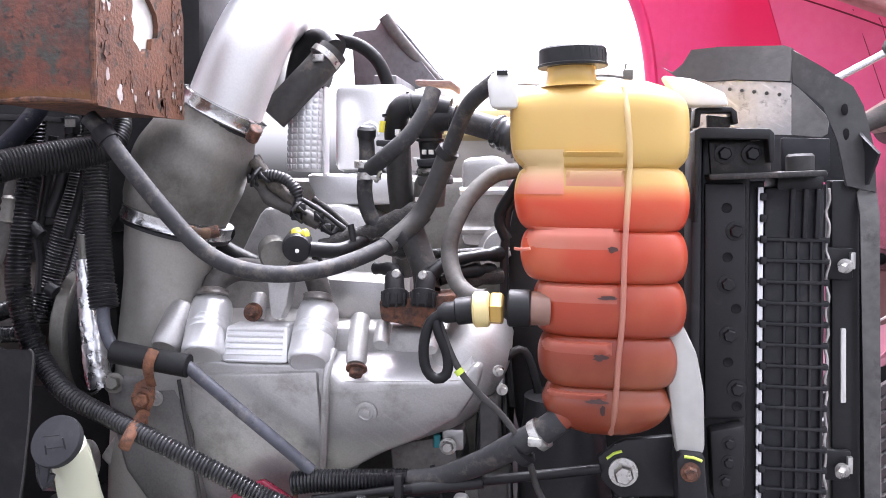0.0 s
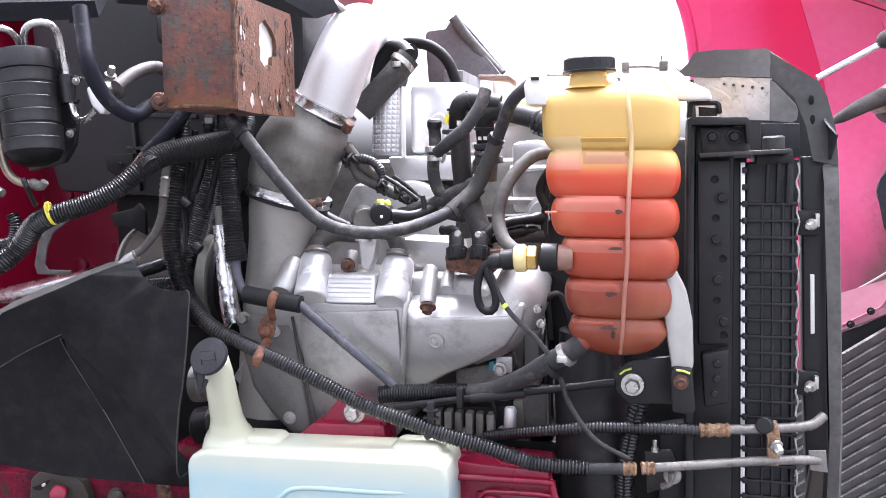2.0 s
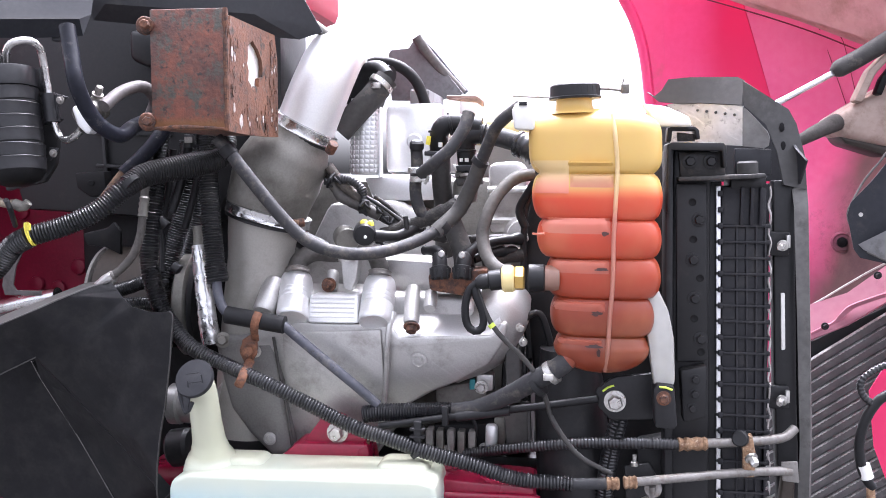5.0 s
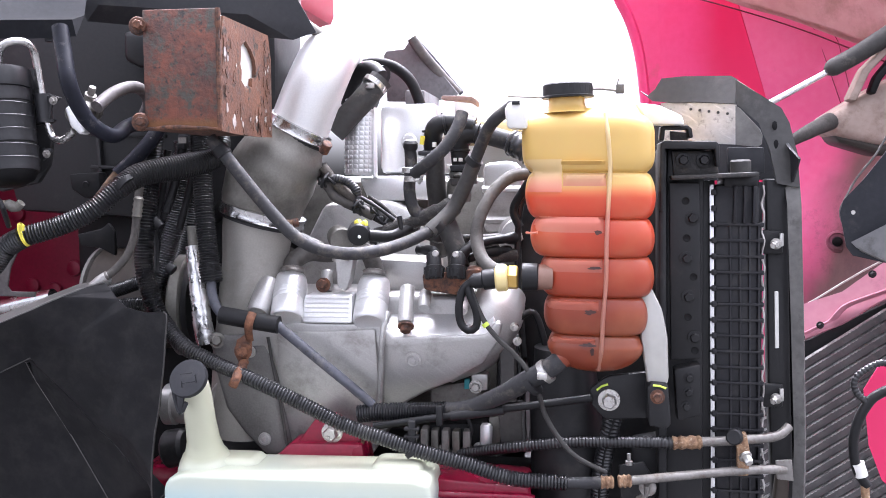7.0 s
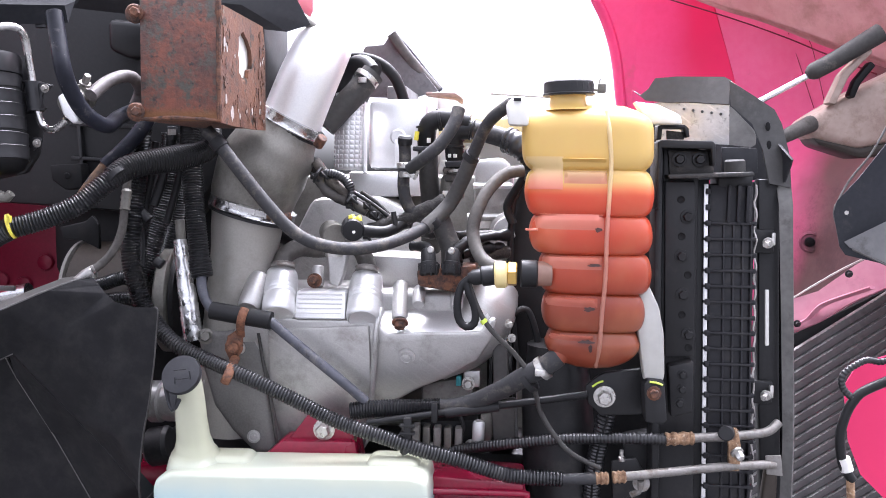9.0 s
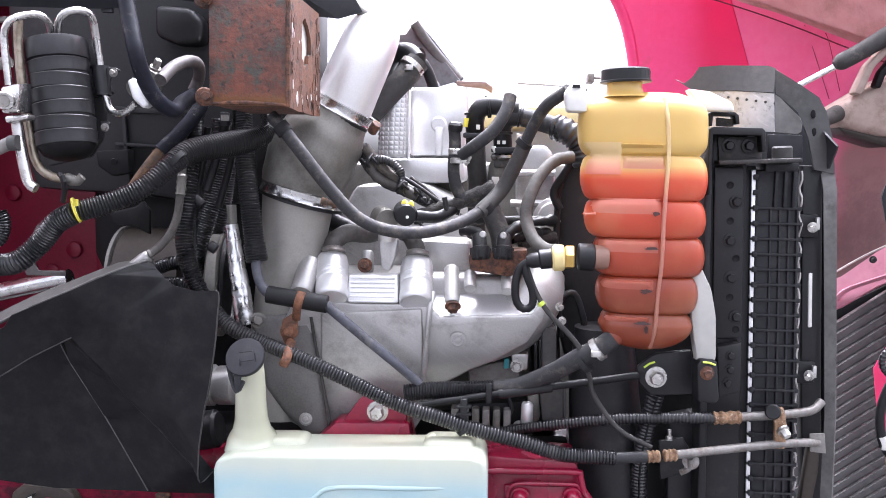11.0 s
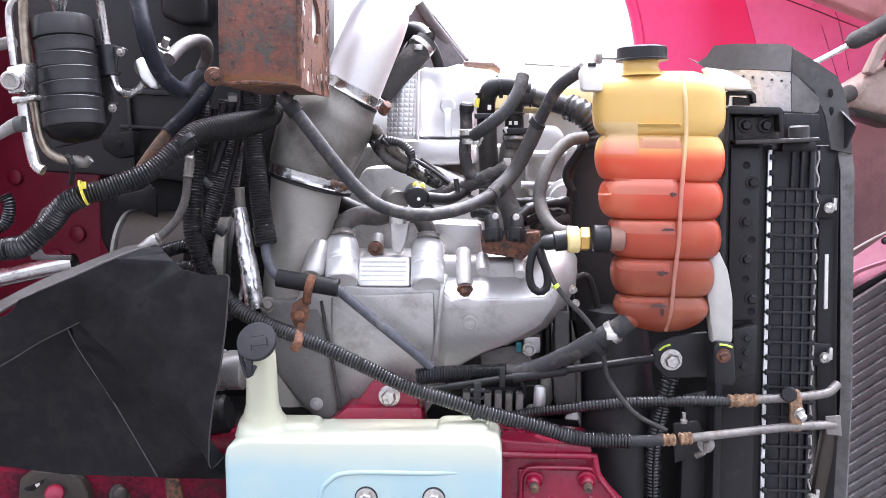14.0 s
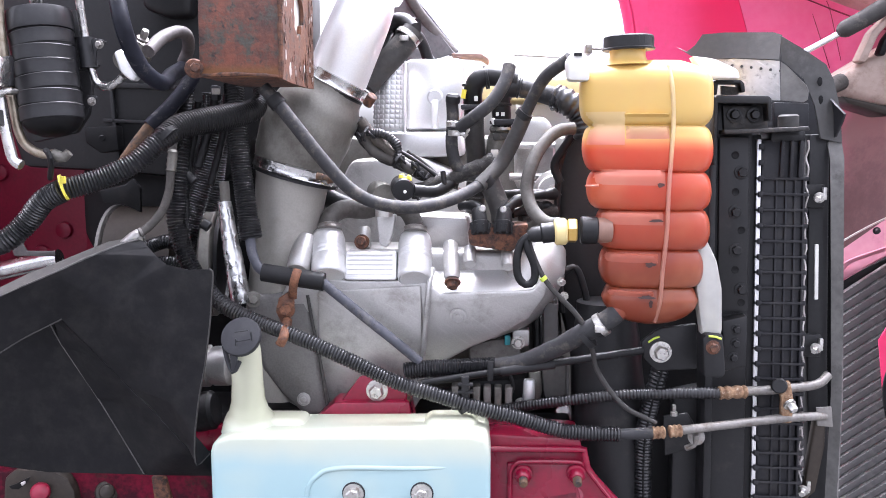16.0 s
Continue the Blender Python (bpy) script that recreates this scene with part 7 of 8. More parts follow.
eh = thing("hose_end_clamp", "steel band clamp on the sloping hose", "clamp")
clamp_ring((-0.189, 1.172, 1.713), (-0.175, 1.180, 1.732), 0.0228, eh)
fe = thing("fuel_hose_fitting", "crimped metal hose end with bright cone", "fitting")
part("crimp", Shape().lathe([(0.006, 0), (0.0088, 0.002), (0.0072, 0.007), (0.0088, 0.012), (0.0072, 0.017), (0.0088, 0.022), (0.0072, 0.027), (0.0088, 0.032), (0.006, 0.036)], (-0.544, 0.944, 1.479), (-0.541, 0.949, 1.517), 18), DULL, fe)
part("cone", Shape().lathe([(0.0085, 0), (0.0115, 0.004), (0.0115, 0.016), (0.008, 0.036), (0.006, 0.04)], (-0.588, 0.925, 1.380), (-0.623, 0.925, 1.360), 18), CAST, fe)
part("ferrule", Shape().cyl((-0.583, 0.916, 1.385), (-0.587, 0.914, 1.383), 0.0078, 14, 0.001), TUBE, fe)
tie = thing("conduit_ties", "black plastic cable ties round the conduits", "cable tie")
for a, b in (((-0.535, 0.985, 1.474), (-0.521, 0.985, 1.461)), ((-0.504, 0.970, 1.395), (-0.493, 0.970, 1.388))):
    part("tie", Shape().tube([a, b], 0.009, 10), BLACK, tie)
fs = thing("foil_sleeve_pipe", "pipe wrapped in crinkled silver foil", "pipe")
part("sleeve", Shape().tube([(-0.482, 1.020, 1.426, 0.0115), (-0.476, 1.015, 1.393, 0.0125), (-0.470, 1.010, 1.359, 0.014), (-0.463, 1.005, 1.326, 0.0155), (-0.456, 1.000, 1.287, 0.0165), (-0.450, 1.000, 1.257, 0.0165)], n=36, step=0.004, crinkle=0.09), FOIL, fs)
part("neck", Shape().tube([(-0.482, 1.020, 1.461), (-0.481, 1.020, 1.442), (-0.480, 1.020, 1.415)], 0.0085, 16), DULL, fs)
part("fitting", Shape().hexagon((-0.430, 1.000, 1.263), (0.3, -1, 0.2), 0.0095, 0.022), DULL, fs)
bd = thing("bell_housing_edge", "curved grey metal disc edge with a bright rim", "disc")
part("rim", Shape().lathe([(0.09, 0), (0.095, 0.004), (0.095, 0.02), (0.09, 0.024)], (-0.519, 1.100, 1.310), Vector((-0.519, 1.100, 1.310)) + Vector((-1, -0.15, 0)), 40), DULL, bd)
for k in range(3):
    part("ridge", Shape().lathe([(0.07 + 0.008 * k, 0), (0.072 + 0.008 * k, 0.003), (0.075 + 0.008 * k, 0)], Vector((-0.519, 1.100, 1.310)) + Vector((0.004, -0.002, 0)), Vector((-0.519, 1.100, 1.310)) + Vector((1, 0.15, 0)), 40), BLACK, bd)

# ---- left side: drier, metal lines ----
dr = thing("receiver_drier", "black plastic-wrapped drier canister with bands", "drier")
ax0, ax1 = Vector((-0.627, 0.735, 1.551)), Vector((-0.648, 0.750, 1.703))
d = (ax1 - ax0).normalized()
L = (ax1 - ax0).length
part("canister", Shape().lathe([(0.018, -0.016), (0.032, -0.009), (0.039, 0.002), (0.0402, 0.02), (0.0402, L - 0.03)], ax0, ax1, 48), DEEP, dr)
part("lid", Shape().lathe([(0.0402, L - 0.031), (0.0425, L - 0.030), (0.0432, L - 0.026), (0.0432, L - 0.007), (0.0418, L - 0.002), (0.036, L), (0.0, L + 0.001)], ax0, ax1, 48), PACKED, dr)
for k in range(6):
    q = ax0 + d * (0.003 + k * (L - 0.035) / 6)
    h = (L - 0.035) / 6 - 0.0006
    lean = Vector((0.05 * math.sin(k * 2.1), 0, 0))
    part("wrap_lap", Shape().lathe([(0.0398, 0), (0.0408, 0.0006), (0.0414, h * 0.3), (0.0415, h * 0.7), (0.0424, h * 0.93), (0.0418, h - 0.0004), (0.0398, h)], q, q + d + lean, 48), PACKED, dr)
part("strap_arm", Shape().prism([(-0.613, 0.765, 1.671), (-0.593, 0.765, 1.671), (-0.580, 0.765, 1.669), (-0.566, 0.765, 1.665), (-0.566, 0.765, 1.663), (-0.583, 0.765, 1.667), (-0.612, 0.765, 1.667)], 0.012, 0.001), BLACK, dr)
part("strap_arm", Shape().prism([(-0.606, 0.765, 1.627), (-0.583, 0.765, 1.629), (-0.576, 0.765, 1.633), (-0.577, 0.765, 1.631), (-0.583, 0.765, 1.627), (-0.605, 0.765, 1.624)], 0.012, 0.001), BLACK, dr)
part("strap_sleeve", Shape().tube([(-0.591, 0.765, 1.669), (-0.589, 0.765, 1.649), (-0.587, 0.765, 1.628)], 0.0115, 16), PACKED, dr)
part("ear", Shape().prism([(-0.580, 0.760, 1.667), (-0.568, 0.760, 1.667), (-0.562, 0.760, 1.664), (-0.564, 0.760, 1.658), (-0.572, 0.760, 1.654), (-0.575, 0.760, 1.648), (-0.576, 0.760, 1.633), (-0.579, 0.760, 1.633), (-0.579, 0.760, 1.651)], 0.004, 0.001), PACKED, dr)
part("ear", Shape().prism([(-0.591, 0.760, 1.591), (-0.577, 0.760, 1.590), (-0.576, 0.760, 1.586), (-0.584, 0.760, 1.577), (-0.591, 0.760, 1.571)], 0.004, 0.001), PACKED, dr)
for p in ((-0.568, 0.757, 1.659), (-0.582, 0.757, 1.582)):
    part("bolt", Shape().hexagon(p, (0, -1, 0), 0.0042, 0.006), TUBE, dr)
part("back_plate", Shape().prism([(-0.727, 0.800, 1.705), (-0.620, 0.800, 1.712), (-0.601, 0.800, 1.607), (-0.608, 0.800, 1.566), (-0.627, 0.800, 1.539), (-0.692, 0.800, 1.525), (-0.702, 0.800, 1.590)], 0.012, 0.003), BLACK, dr)

al = surface("satin_aluminium_line", (0.42, 0.412, 0.4), (0.64, 0.63, 0.61), 0.18, 0.95, grain=120, wear=30, bump=0.12, dirt=(0.2, 0.17, 0.14), dirt_at=(0.54, 0.7))
ln = thing("refrigerant_lines", "bent satin aluminium refrigerant lines with fittings", "metal lines")
part("line", Shape().tube([(-0.684, 0.690, 1.634), (-0.686, 0.690, 1.656), (-0.688, 0.690, 1.682), (-0.688, 0.690, 1.705), (-0.680, 0.690, 1.720), (-0.669, 0.700, 1.728), (-0.654, 0.710, 1.732), (-0.647, 0.720, 1.729), (-0.648, 0.735, 1.721), (-0.651, 0.745, 1.710)], 0.005, 16), al, ln)
part("line", Shape().tube([(-0.643, 0.745, 1.712), (-0.636, 0.735, 1.724), (-0.628, 0.730, 1.734), (-0.615, 0.730, 1.740), (-0.602, 0.740, 1.742), (-0.595, 0.750, 1.736), (-0.596, 0.760, 1.722), (-0.593, 0.765, 1.683), (-0.588, 0.765, 1.644), (-0.583, 0.765, 1.622), (-0.576, 0.765, 1.606), (-0.561, 0.760, 1.601), (-0.546, 0.756, 1.607), (-0.534, 0.752, 1.616)], 0.0053, 16), al, ln)
part("line", Shape().tube([(-0.682, 0.715, 1.729), (-0.683, 0.715, 1.700), (-0.682, 0.715, 1.670), (-0.680, 0.715, 1.641), (-0.675, 0.715, 1.601), (-0.670, 0.715, 1.569), (-0.666, 0.715, 1.543), (-0.658, 0.715, 1.524), (-0.644, 0.715, 1.513), (-0.629, 0.715, 1.509), (-0.619, 0.715, 1.510)], 0.0062, 16), BRASSY, ln)
part("line", Shape().tube([(-0.675, 0.690, 1.588), (-0.673, 0.690, 1.566), (-0.669, 0.690, 1.541), (-0.664, 0.690, 1.515), (-0.660, 0.690, 1.501), (-0.650, 0.690, 1.495)], 0.0072, 16), al, ln)
part("valve_block", Shape().prism([(-0.682, 0.665, 1.630), (-0.656, 0.665, 1.635), (-0.655, 0.665, 1.620), (-0.659, 0.665, 1.597), (-0.681, 0.665, 1.594), (-0.682, 0.665, 1.613)], 0.025, 0.004), al, ln)
part("valve_clamp", Shape().prism([(-0.670, 0.685, 1.635), (-0.656, 0.685, 1.637), (-0.656, 0.685, 1.598), (-0.670, 0.685, 1.596)], 0.012, 0.002), PACKED, ln)
part("valve_cap", Shape().lathe([(0.0125, 0), (0.0128, 0.002), (0.0128, 0.016), (0.0112, 0.019), (0.0085, 0.019), (0.008, 0.0165)], (-0.674, 0.665, 1.613), (-0.662, 0.638, 1.609), 28), al, ln)
part("cap_recess", Shape().lathe([(0.0081, 0), (0.0076, 0.0006)], (-0.668, 0.648, 1.610), (-0.662, 0.638, 1.609), 24), TUBE, ln)
part("fitting", Shape().prism([(-0.679, 0.668, 1.592), (-0.647, 0.668, 1.595), (-0.646, 0.668, 1.588), (-0.678, 0.668, 1.582)], 0.022, 0.003), al, ln)
part("pipe_end", Shape().tube([(-0.741, 0.670, 1.527, 0.007), (-0.710, 0.670, 1.537, 0.007), (-0.695, 0.675, 1.546, 0.0075), (-0.685, 0.678, 1.553, 0.009), (-0.678, 0.680, 1.556, 0.0095)], n=16), PALETUBE, ln)
part("end_cap", Shape().tube([(-0.679, 0.680, 1.556), (-0.667, 0.680, 1.557)], 0.0105, 16), SHIELD, ln)
part("far_pipe", Shape().tube([(-0.825, 0.830, 1.666), (-0.789, 0.830, 1.676), (-0.762, 0.830, 1.682)], 0.009, 14), PALETUBE, ln)
part("far_bolt", Shape().cyl((-0.760, 0.800, 1.739), (-0.746, 0.800, 1.740), 0.0045, 12, 0.001), TUBE, ln)
part("tie", Shape().tube([(-0.621, 0.700, 1.515), (-0.614, 0.695, 1.509), (-0.620, 0.710, 1.495), (-0.643, 0.750, 1.476)], 0.004, 8), BLACK, ln)
part("end_fitting", Shape().tube([(-0.619, 0.715, 1.510, 0.0075), (-0.612, 0.715, 1.507, 0.0085), (-0.606, 0.715, 1.504, 0.006), (-0.600, 0.715, 1.509, 0.008), (-0.597, 0.715, 1.512, 0.006)], n=14), DULL, ln)

hs = thing("heater_hose", "dark blue-grey heater hose with a pale metal joint", "hose")
part("hose", Shape().tube([(-0.537, 0.730, 1.759), (-0.526, 0.720, 1.721), (-0.515, 0.710, 1.682), (-0.510, 0.722, 1.651), (-0.502, 0.745, 1.623), (-0.493, 0.785, 1.609), (-0.496, 0.832, 1.624), (-0.504, 0.900, 1.639)], 0.0112, 18), NAVY, hs)
part("flange", Shape().prism([(-0.543, 0.742, 1.647), (-0.533, 0.742, 1.652), (-0.523, 0.742, 1.642), (-0.511, 0.742, 1.614), (-0.520, 0.742, 1.608), (-0.535, 0.742, 1.621)], 0.022, 0.004, 3), BRIGHT, hs, "pale metal joint block")
part("spigot", Shape().lathe([(0.0125, 0), (0.0125, 0.034), (0.018, 0.035), (0.019, 0.038), (0.018, 0.043), (0.0115, 0.044)], (-0.537, 0.750, 1.636), (-0.517, 0.800, 1.657), 28), DULL, hs)
part("joint_bolt", Shape().hexagon((-0.502, 0.743, 1.663), (0.5, -0.4, 0.8), 0.0055, 0.016), TUBE, hs)
part("curved_pipe", Shape().tube([(-0.498, 0.752, 1.649), (-0.492, 0.785, 1.670), (-0.484, 0.820, 1.683), (-0.476, 0.840, 1.682), (-0.494, 0.900, 1.669), (-0.507, 0.910, 1.648)], 0.0092, 16), MAUVE, hs)
part("clip", Shape().prism([(-0.782, 1.000, 1.444), (-0.822, 1.000, 1.420), (-0.840, 1.000, 1.389), (-0.849, 1.000, 1.349), (-0.844, 1.000, 1.332), (-0.773, 1.000, 1.332), (-0.773, 1.000, 1.341), (-0.821, 1.000, 1.341), (-0.827, 1.000, 1.351), (-0.820, 1.000, 1.384), (-0.806, 1.000, 1.410), (-0.774, 1.000, 1.431)], 0.004, 0.001), MAUVE, hs, "bent dusty flat strap")
part("support", Shape().prism([(-0.569, 1.000, 1.564), (-0.532, 1.000, 1.607), (-0.527, 1.000, 1.574), (-0.539, 1.000, 1.499), (-0.553, 1.000, 1.499)], 0.008, 0.002), DULL, hs)
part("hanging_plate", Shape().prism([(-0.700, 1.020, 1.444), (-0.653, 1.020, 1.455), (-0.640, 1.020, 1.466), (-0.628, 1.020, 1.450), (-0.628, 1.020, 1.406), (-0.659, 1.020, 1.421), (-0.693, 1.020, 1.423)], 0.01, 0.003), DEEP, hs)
solo("exhaust_brace_tube", Shape().tube([(-1.365, 1.200, 1.194), (-1.104, 1.200, 1.248), (-1.011, 1.200, 1.269), (-0.930, 1.200, 1.288), (-0.867, 1.200, 1.301)], 0.0185, 16), BAND, "bright metal tube behind the flap", "tube")
drum = thing("sooty_drum", "sooty brown round drum with a bright rim behind the flap", "drum")
part("drum", Shape().lathe([(0.09, 0), (0.1, 0.004), (0.1, 0.13), (0.09, 0.135)], (-0.743, 1.200, 1.304), (-0.656, 1.200, 1.305), 44), SOOTED, drum)
part("rim", Shape().lathe([(0.098, 0), (0.103, 0.001), (0.103, 0.007), (0.098, 0.008)], (-0.752, 1.200, 1.304), (-0.656, 1.200, 1.305), 44), PALETUBE, drum)
solo("joint_coupling", Shape().lathe([(0.03, 0), (0.036, 0.003), (0.036, 0.02), (0.03, 0.022), (0.034, 0.03), (0.034, 0.055), (0.028, 0.06)], (-0.528, 1.000, 1.146), (-0.459, 1.000, 1.148), 28), CAST, "grey round coupling behind the bottle neck", "coupling")
solo("black_motor", Shape().cyl((-0.519, 1.060, 1.051), (-0.561, 1.060, 1.043), 0.035, 28, 0.006), BLACK, "black round motor low behind the flap", "motor")

# ---- small pieces round the radiator foot and under the box bracket ----
sb = thing("radiator_foot_stud", "small zinc stud on a black foot bracket", "stud")
part("plate", Shape().prism([(0.260, 0.990, 1.078), (0.300, 0.990, 1.085), (0.312, 0.990, 1.065), (0.307, 0.990, 1.026), (0.265, 0.990, 1.010)], 0.008, 0.002), BLACK, sb)
part("stud", Shape().lathe([(0.006, 0), (0.006, 0.006), (0.0035, 0.007), (0.0035, 0.018)], (0.276, 0.985, 1.082), (0.275, 0.985, 1.123), 12), STEEL, sb)
part("ring", Shape().lathe([(0.013, 0), (0.0135, 0.002), (0.0135, 0.006), (0.009, 0.007)], (0.303, 0.940, 1.062), (0.293, 0.900, 1.075), 20), TUBE, sb)
hc = thing("harness_connector", "grey connector block on dark cables under the box bracket", "connector")
part("block", Shape().box(Vector((-0.495, 1.000, 1.596)), Vector((-0.482, 1.020, 1.620)), 0.003), CHARCOAL, hc)
part("tag", Shape().box(Vector((-0.492, 0.998, 1.605)), Vector((-0.478, 1.000, 1.615)), 0.0), TUBE, hc)
part("cable", Shape().tube([(-0.490, 1.010, 1.598), (-0.497, 1.010, 1.566), (-0.510, 1.010, 1.523), (-0.520, 1.000, 1.485)], 0.008, 12), RUBBER, hc)
for k, (a, b, c) in enumerate((((-0.476, 1.030, 1.609), (-0.484, 1.030, 1.543), (-0.505, 1.020, 1.456)), ((-0.522, 1.020, 1.594), (-0.532, 1.020, 1.533), (-0.544, 1.010, 1.456)), ((-0.571, 1.030, 1.499), (-0.553, 1.030, 1.436), (-0.549, 1.020, 1.378)))):
    solo("dark_cable", Shape().tube([a, b, c], 0.0065, 12, wob=0.1), RUBBER, "thin dark cable between the conduits", "cable", group="thin cables by the firewall")
mr = thing("far_side_rail", "thin metal rail and clip beyond the engine", "rail")
part("rail", Shape().tube([(0.199, 1.750, 1.758), (0.253, 1.750, 1.757), (0.289, 1.750, 1.751)], 0.0035, 8), TUBE, mr)
part("clip", Shape().box(Vector((0.278, 1.740, 1.746)), Vector((0.298, 1.760, 1.768)), 0.002).tube([(0.284, 1.750, 1.781), (0.281, 1.750, 1.763)], 0.002, 6), DULL, mr)
part("foot", Shape().box(Vector((0.192, 1.740, 1.746)), Vector((0.209, 1.800, 1.768)), 0.002), TUBE, mr)

# ---- engine top ----
rc = thing("rocker_housing", "pale cast aluminium housing on top of the engine", "engine housing")
part("box", Shape().prism([(-0.202, 1.280, 1.689), (-0.086, 1.280, 1.691), (-0.083, 1.280, 1.640), (-0.090, 1.280, 1.553), (-0.201, 1.280, 1.552)], 0.3, 0.012), BRIGHT, rc)
part("ledge", Shape().prism([(-0.233, 1.220, 1.548), (-0.088, 1.220, 1.549), (-0.082, 1.220, 1.503), (-0.211, 1.220, 1.497)], 0.3, 0.01), BRIGHT, rc)
part("lug", Shape().cyl((-0.142, 1.275, 1.616), (-0.142, 1.310, 1.618), 0.016, 18, 0.003), BRIGHT, rc)
part("lug_web", Shape().prism([(-0.149, 1.272, 1.612), (-0.134, 1.272, 1.612), (-0.134, 1.272, 1.554), (-0.148, 1.272, 1.554)], 0.02, 0.004), BRIGHT, rc)
part("rail", Shape().prism([(-0.091, 1.500, 1.669), (0.180, 1.500, 1.671), (0.181, 1.500, 1.622), (-0.091, 1.500, 1.620)], 0.2, 0.01), CREAM, rc, "cream cover edge behind the hoses")
part("rear_cover", Shape().prism([(-0.111, 1.700, 1.743), (0.188, 1.700, 1.728), (0.193, 1.700, 1.539), (-0.108, 1.700, 1.536)], 0.1, 0.01), BRIGHT, rc)
part("side", Shape().prism([(0.012, 1.200, 1.572), (0.069, 1.200, 1.578), (0.086, 1.200, 1.552), (0.088, 1.200, 1.442), (0.015, 1.200, 1.441)], 0.12, 0.012), CAST, rc)
part("rib", Shape().tube([(0.013, 1.190, 1.524), (0.085, 1.190, 1.525)], 0.006, 8), BRIGHT, rc)
part("rib", Shape().tube([(0.003, 1.190, 1.466), (0.087, 1.190, 1.467)], 0.007, 8), CAST, rc)
part("lower_side", Shape().prism([(-0.295, 1.200, 1.496), (-0.167, 1.200, 1.503), (-0.060, 1.200, 1.456), (-0.058, 1.200, 1.328), (-0.382, 1.200, 1.322), (-0.317, 1.200, 1.453)], 0.2, 0.014), CAST, rc)

kn = thing("heat_shield_tube", "shiny dimpled aluminium heat shield tube", "heat shield")
ca, cbv = Vector((-0.224, 1.200, 1.550)), Vector((-0.220, 1.200, 1.683))
part("tube", Shape().lathe([(0.026, 0), (0.0275, 0.003), (0.0275, (cbv - ca).length - 0.003), (0.026, (cbv - ca).length)], ca, cbv, 36), BRIGHT, kn)
dimple = None
ux = (cbv - ca).normalized()
for i in range(16):
    for k in range(9):
        t = radians(-170 + k * 20)
        c = ca + ux * (0.008 + i * 0.0088) + Vector((0.0275 * math.cos(t), 0.0275 * math.sin(t), 0))
        if dimple is None:
            dimple = part("dimple", Shape().box((-0.0036, -0.0012, -0.0034), (0.0036, 0.0012, 0.0034), 0.001), BRIGHT, kn)
            ob = dimple
        else:
            ob = new("dimple", dimple.data)
            ob.parent = kn
        ob.matrix_basis = Matrix.Translation(c) @ pose(0, 0, 0, 0, 0, math.degrees(t) + 90)
part("collar", Shape().box(Vector((-0.196, 1.190, 1.545)), Vector((-0.192, 1.220, 1.685)), 0.003), BRIGHT, kn)

rb2 = thing("rear_triangle_bracket", "dark grey triangular bracket at the far side", "bracket")
part("plate", Shape().prism([(-0.345, 1.970, 1.880), (-0.337, 1.970, 1.891), (-0.288, 1.970, 1.895), (-0.269, 1.970, 1.923), (-0.250, 1.970, 1.910), (-0.135, 1.970, 1.770), (-0.206, 1.970, 1.749), (-0.336, 1.970, 1.752)], 0.01, 0.003), GREYPLATE, rb2)
part("foot", Shape().box((-0.24, 1.74, 1.5), (-0.19, 1.975, 1.76), 0.004), GREYPLATE, rb2)
part("edge_tube", Shape().tube([(-0.263, 1.950, 1.922), (-0.233, 1.965, 1.879), (-0.192, 1.980, 1.830), (-0.141, 2.000, 1.773)], 0.014, 14), SEAL, rb2, "dusty grey edge tube")
part("edge_tube", Shape().tube([(-0.250, 1.970, 1.913), (-0.215, 1.985, 1.875), (-0.171, 2.000, 1.821), (-0.133, 2.020, 1.776)], 0.008, 12), BLUEGREY, rb2)
solo("far_bracket", Shape().prism([(-0.127, 1.600, 1.734), (-0.056, 1.600, 1.732), (-0.040, 1.600, 1.719), (-0.042, 1.600, 1.706), (-0.058, 1.600, 1.717), (-0.127, 1.600, 1.724)], 0.03, 0.004), surface("faded_brown_bracket", (0.1, 0.06, 0.05), (0.19, 0.12, 0.105), 0.6, grain=120, wear=30, bump=0.3), "small dull brown bracket on the engine top", "bracket")
part("rod", Shape().tube([(0.019, 1.720, 1.740), (0.149, 1.720, 1.732), (0.190, 1.720, 1.727)], 0.005, 8), TUBE, rc)

# injector style connectors, clamps on the vertical pipes
el = thing("coolant_elbow", "black plastic coolant elbow with grey clamps", "elbow")
part("elbow", Shape().tube([(-0.063, 1.100, 1.578), (-0.064, 1.090, 1.614), (-0.055, 1.080, 1.635), (-0.032, 1.080, 1.641), (0.011, 1.080, 1.633)], 0.0165, 20), BLACK, el)
part("second_elbow", Shape().tube([(-0.014, 1.090, 1.544), (-0.014, 1.090, 1.573), (-0.016, 1.085, 1.602), (-0.010, 1.080, 1.618), (0.015, 1.080, 1.623)], 0.0165, 20), BLACK, el)
for a, b in (((-0.064, 1.090, 1.624), (-0.064, 1.090, 1.630)), ((-0.016, 1.085, 1.591), (-0.016, 1.085, 1.597)), ((-0.042, 1.080, 1.638), (-0.036, 1.080, 1.639)), ((0.013, 1.080, 1.623), (0.022, 1.080, 1.621))):
    part("rib", Shape().lathe([(0.016, 0), (0.019, 0.001), (0.019, 0.004), (0.016, 0.005)], a, b, 24), BLACK, el)
part("cap_knob", Shape().lathe([(0.011, 0), (0.0125, 0.003), (0.0125, 0.012), (0.009, 0.016)], (-0.097, 1.055, 1.594), (-0.095, 1.050, 1.622), 18), BLACK, el)
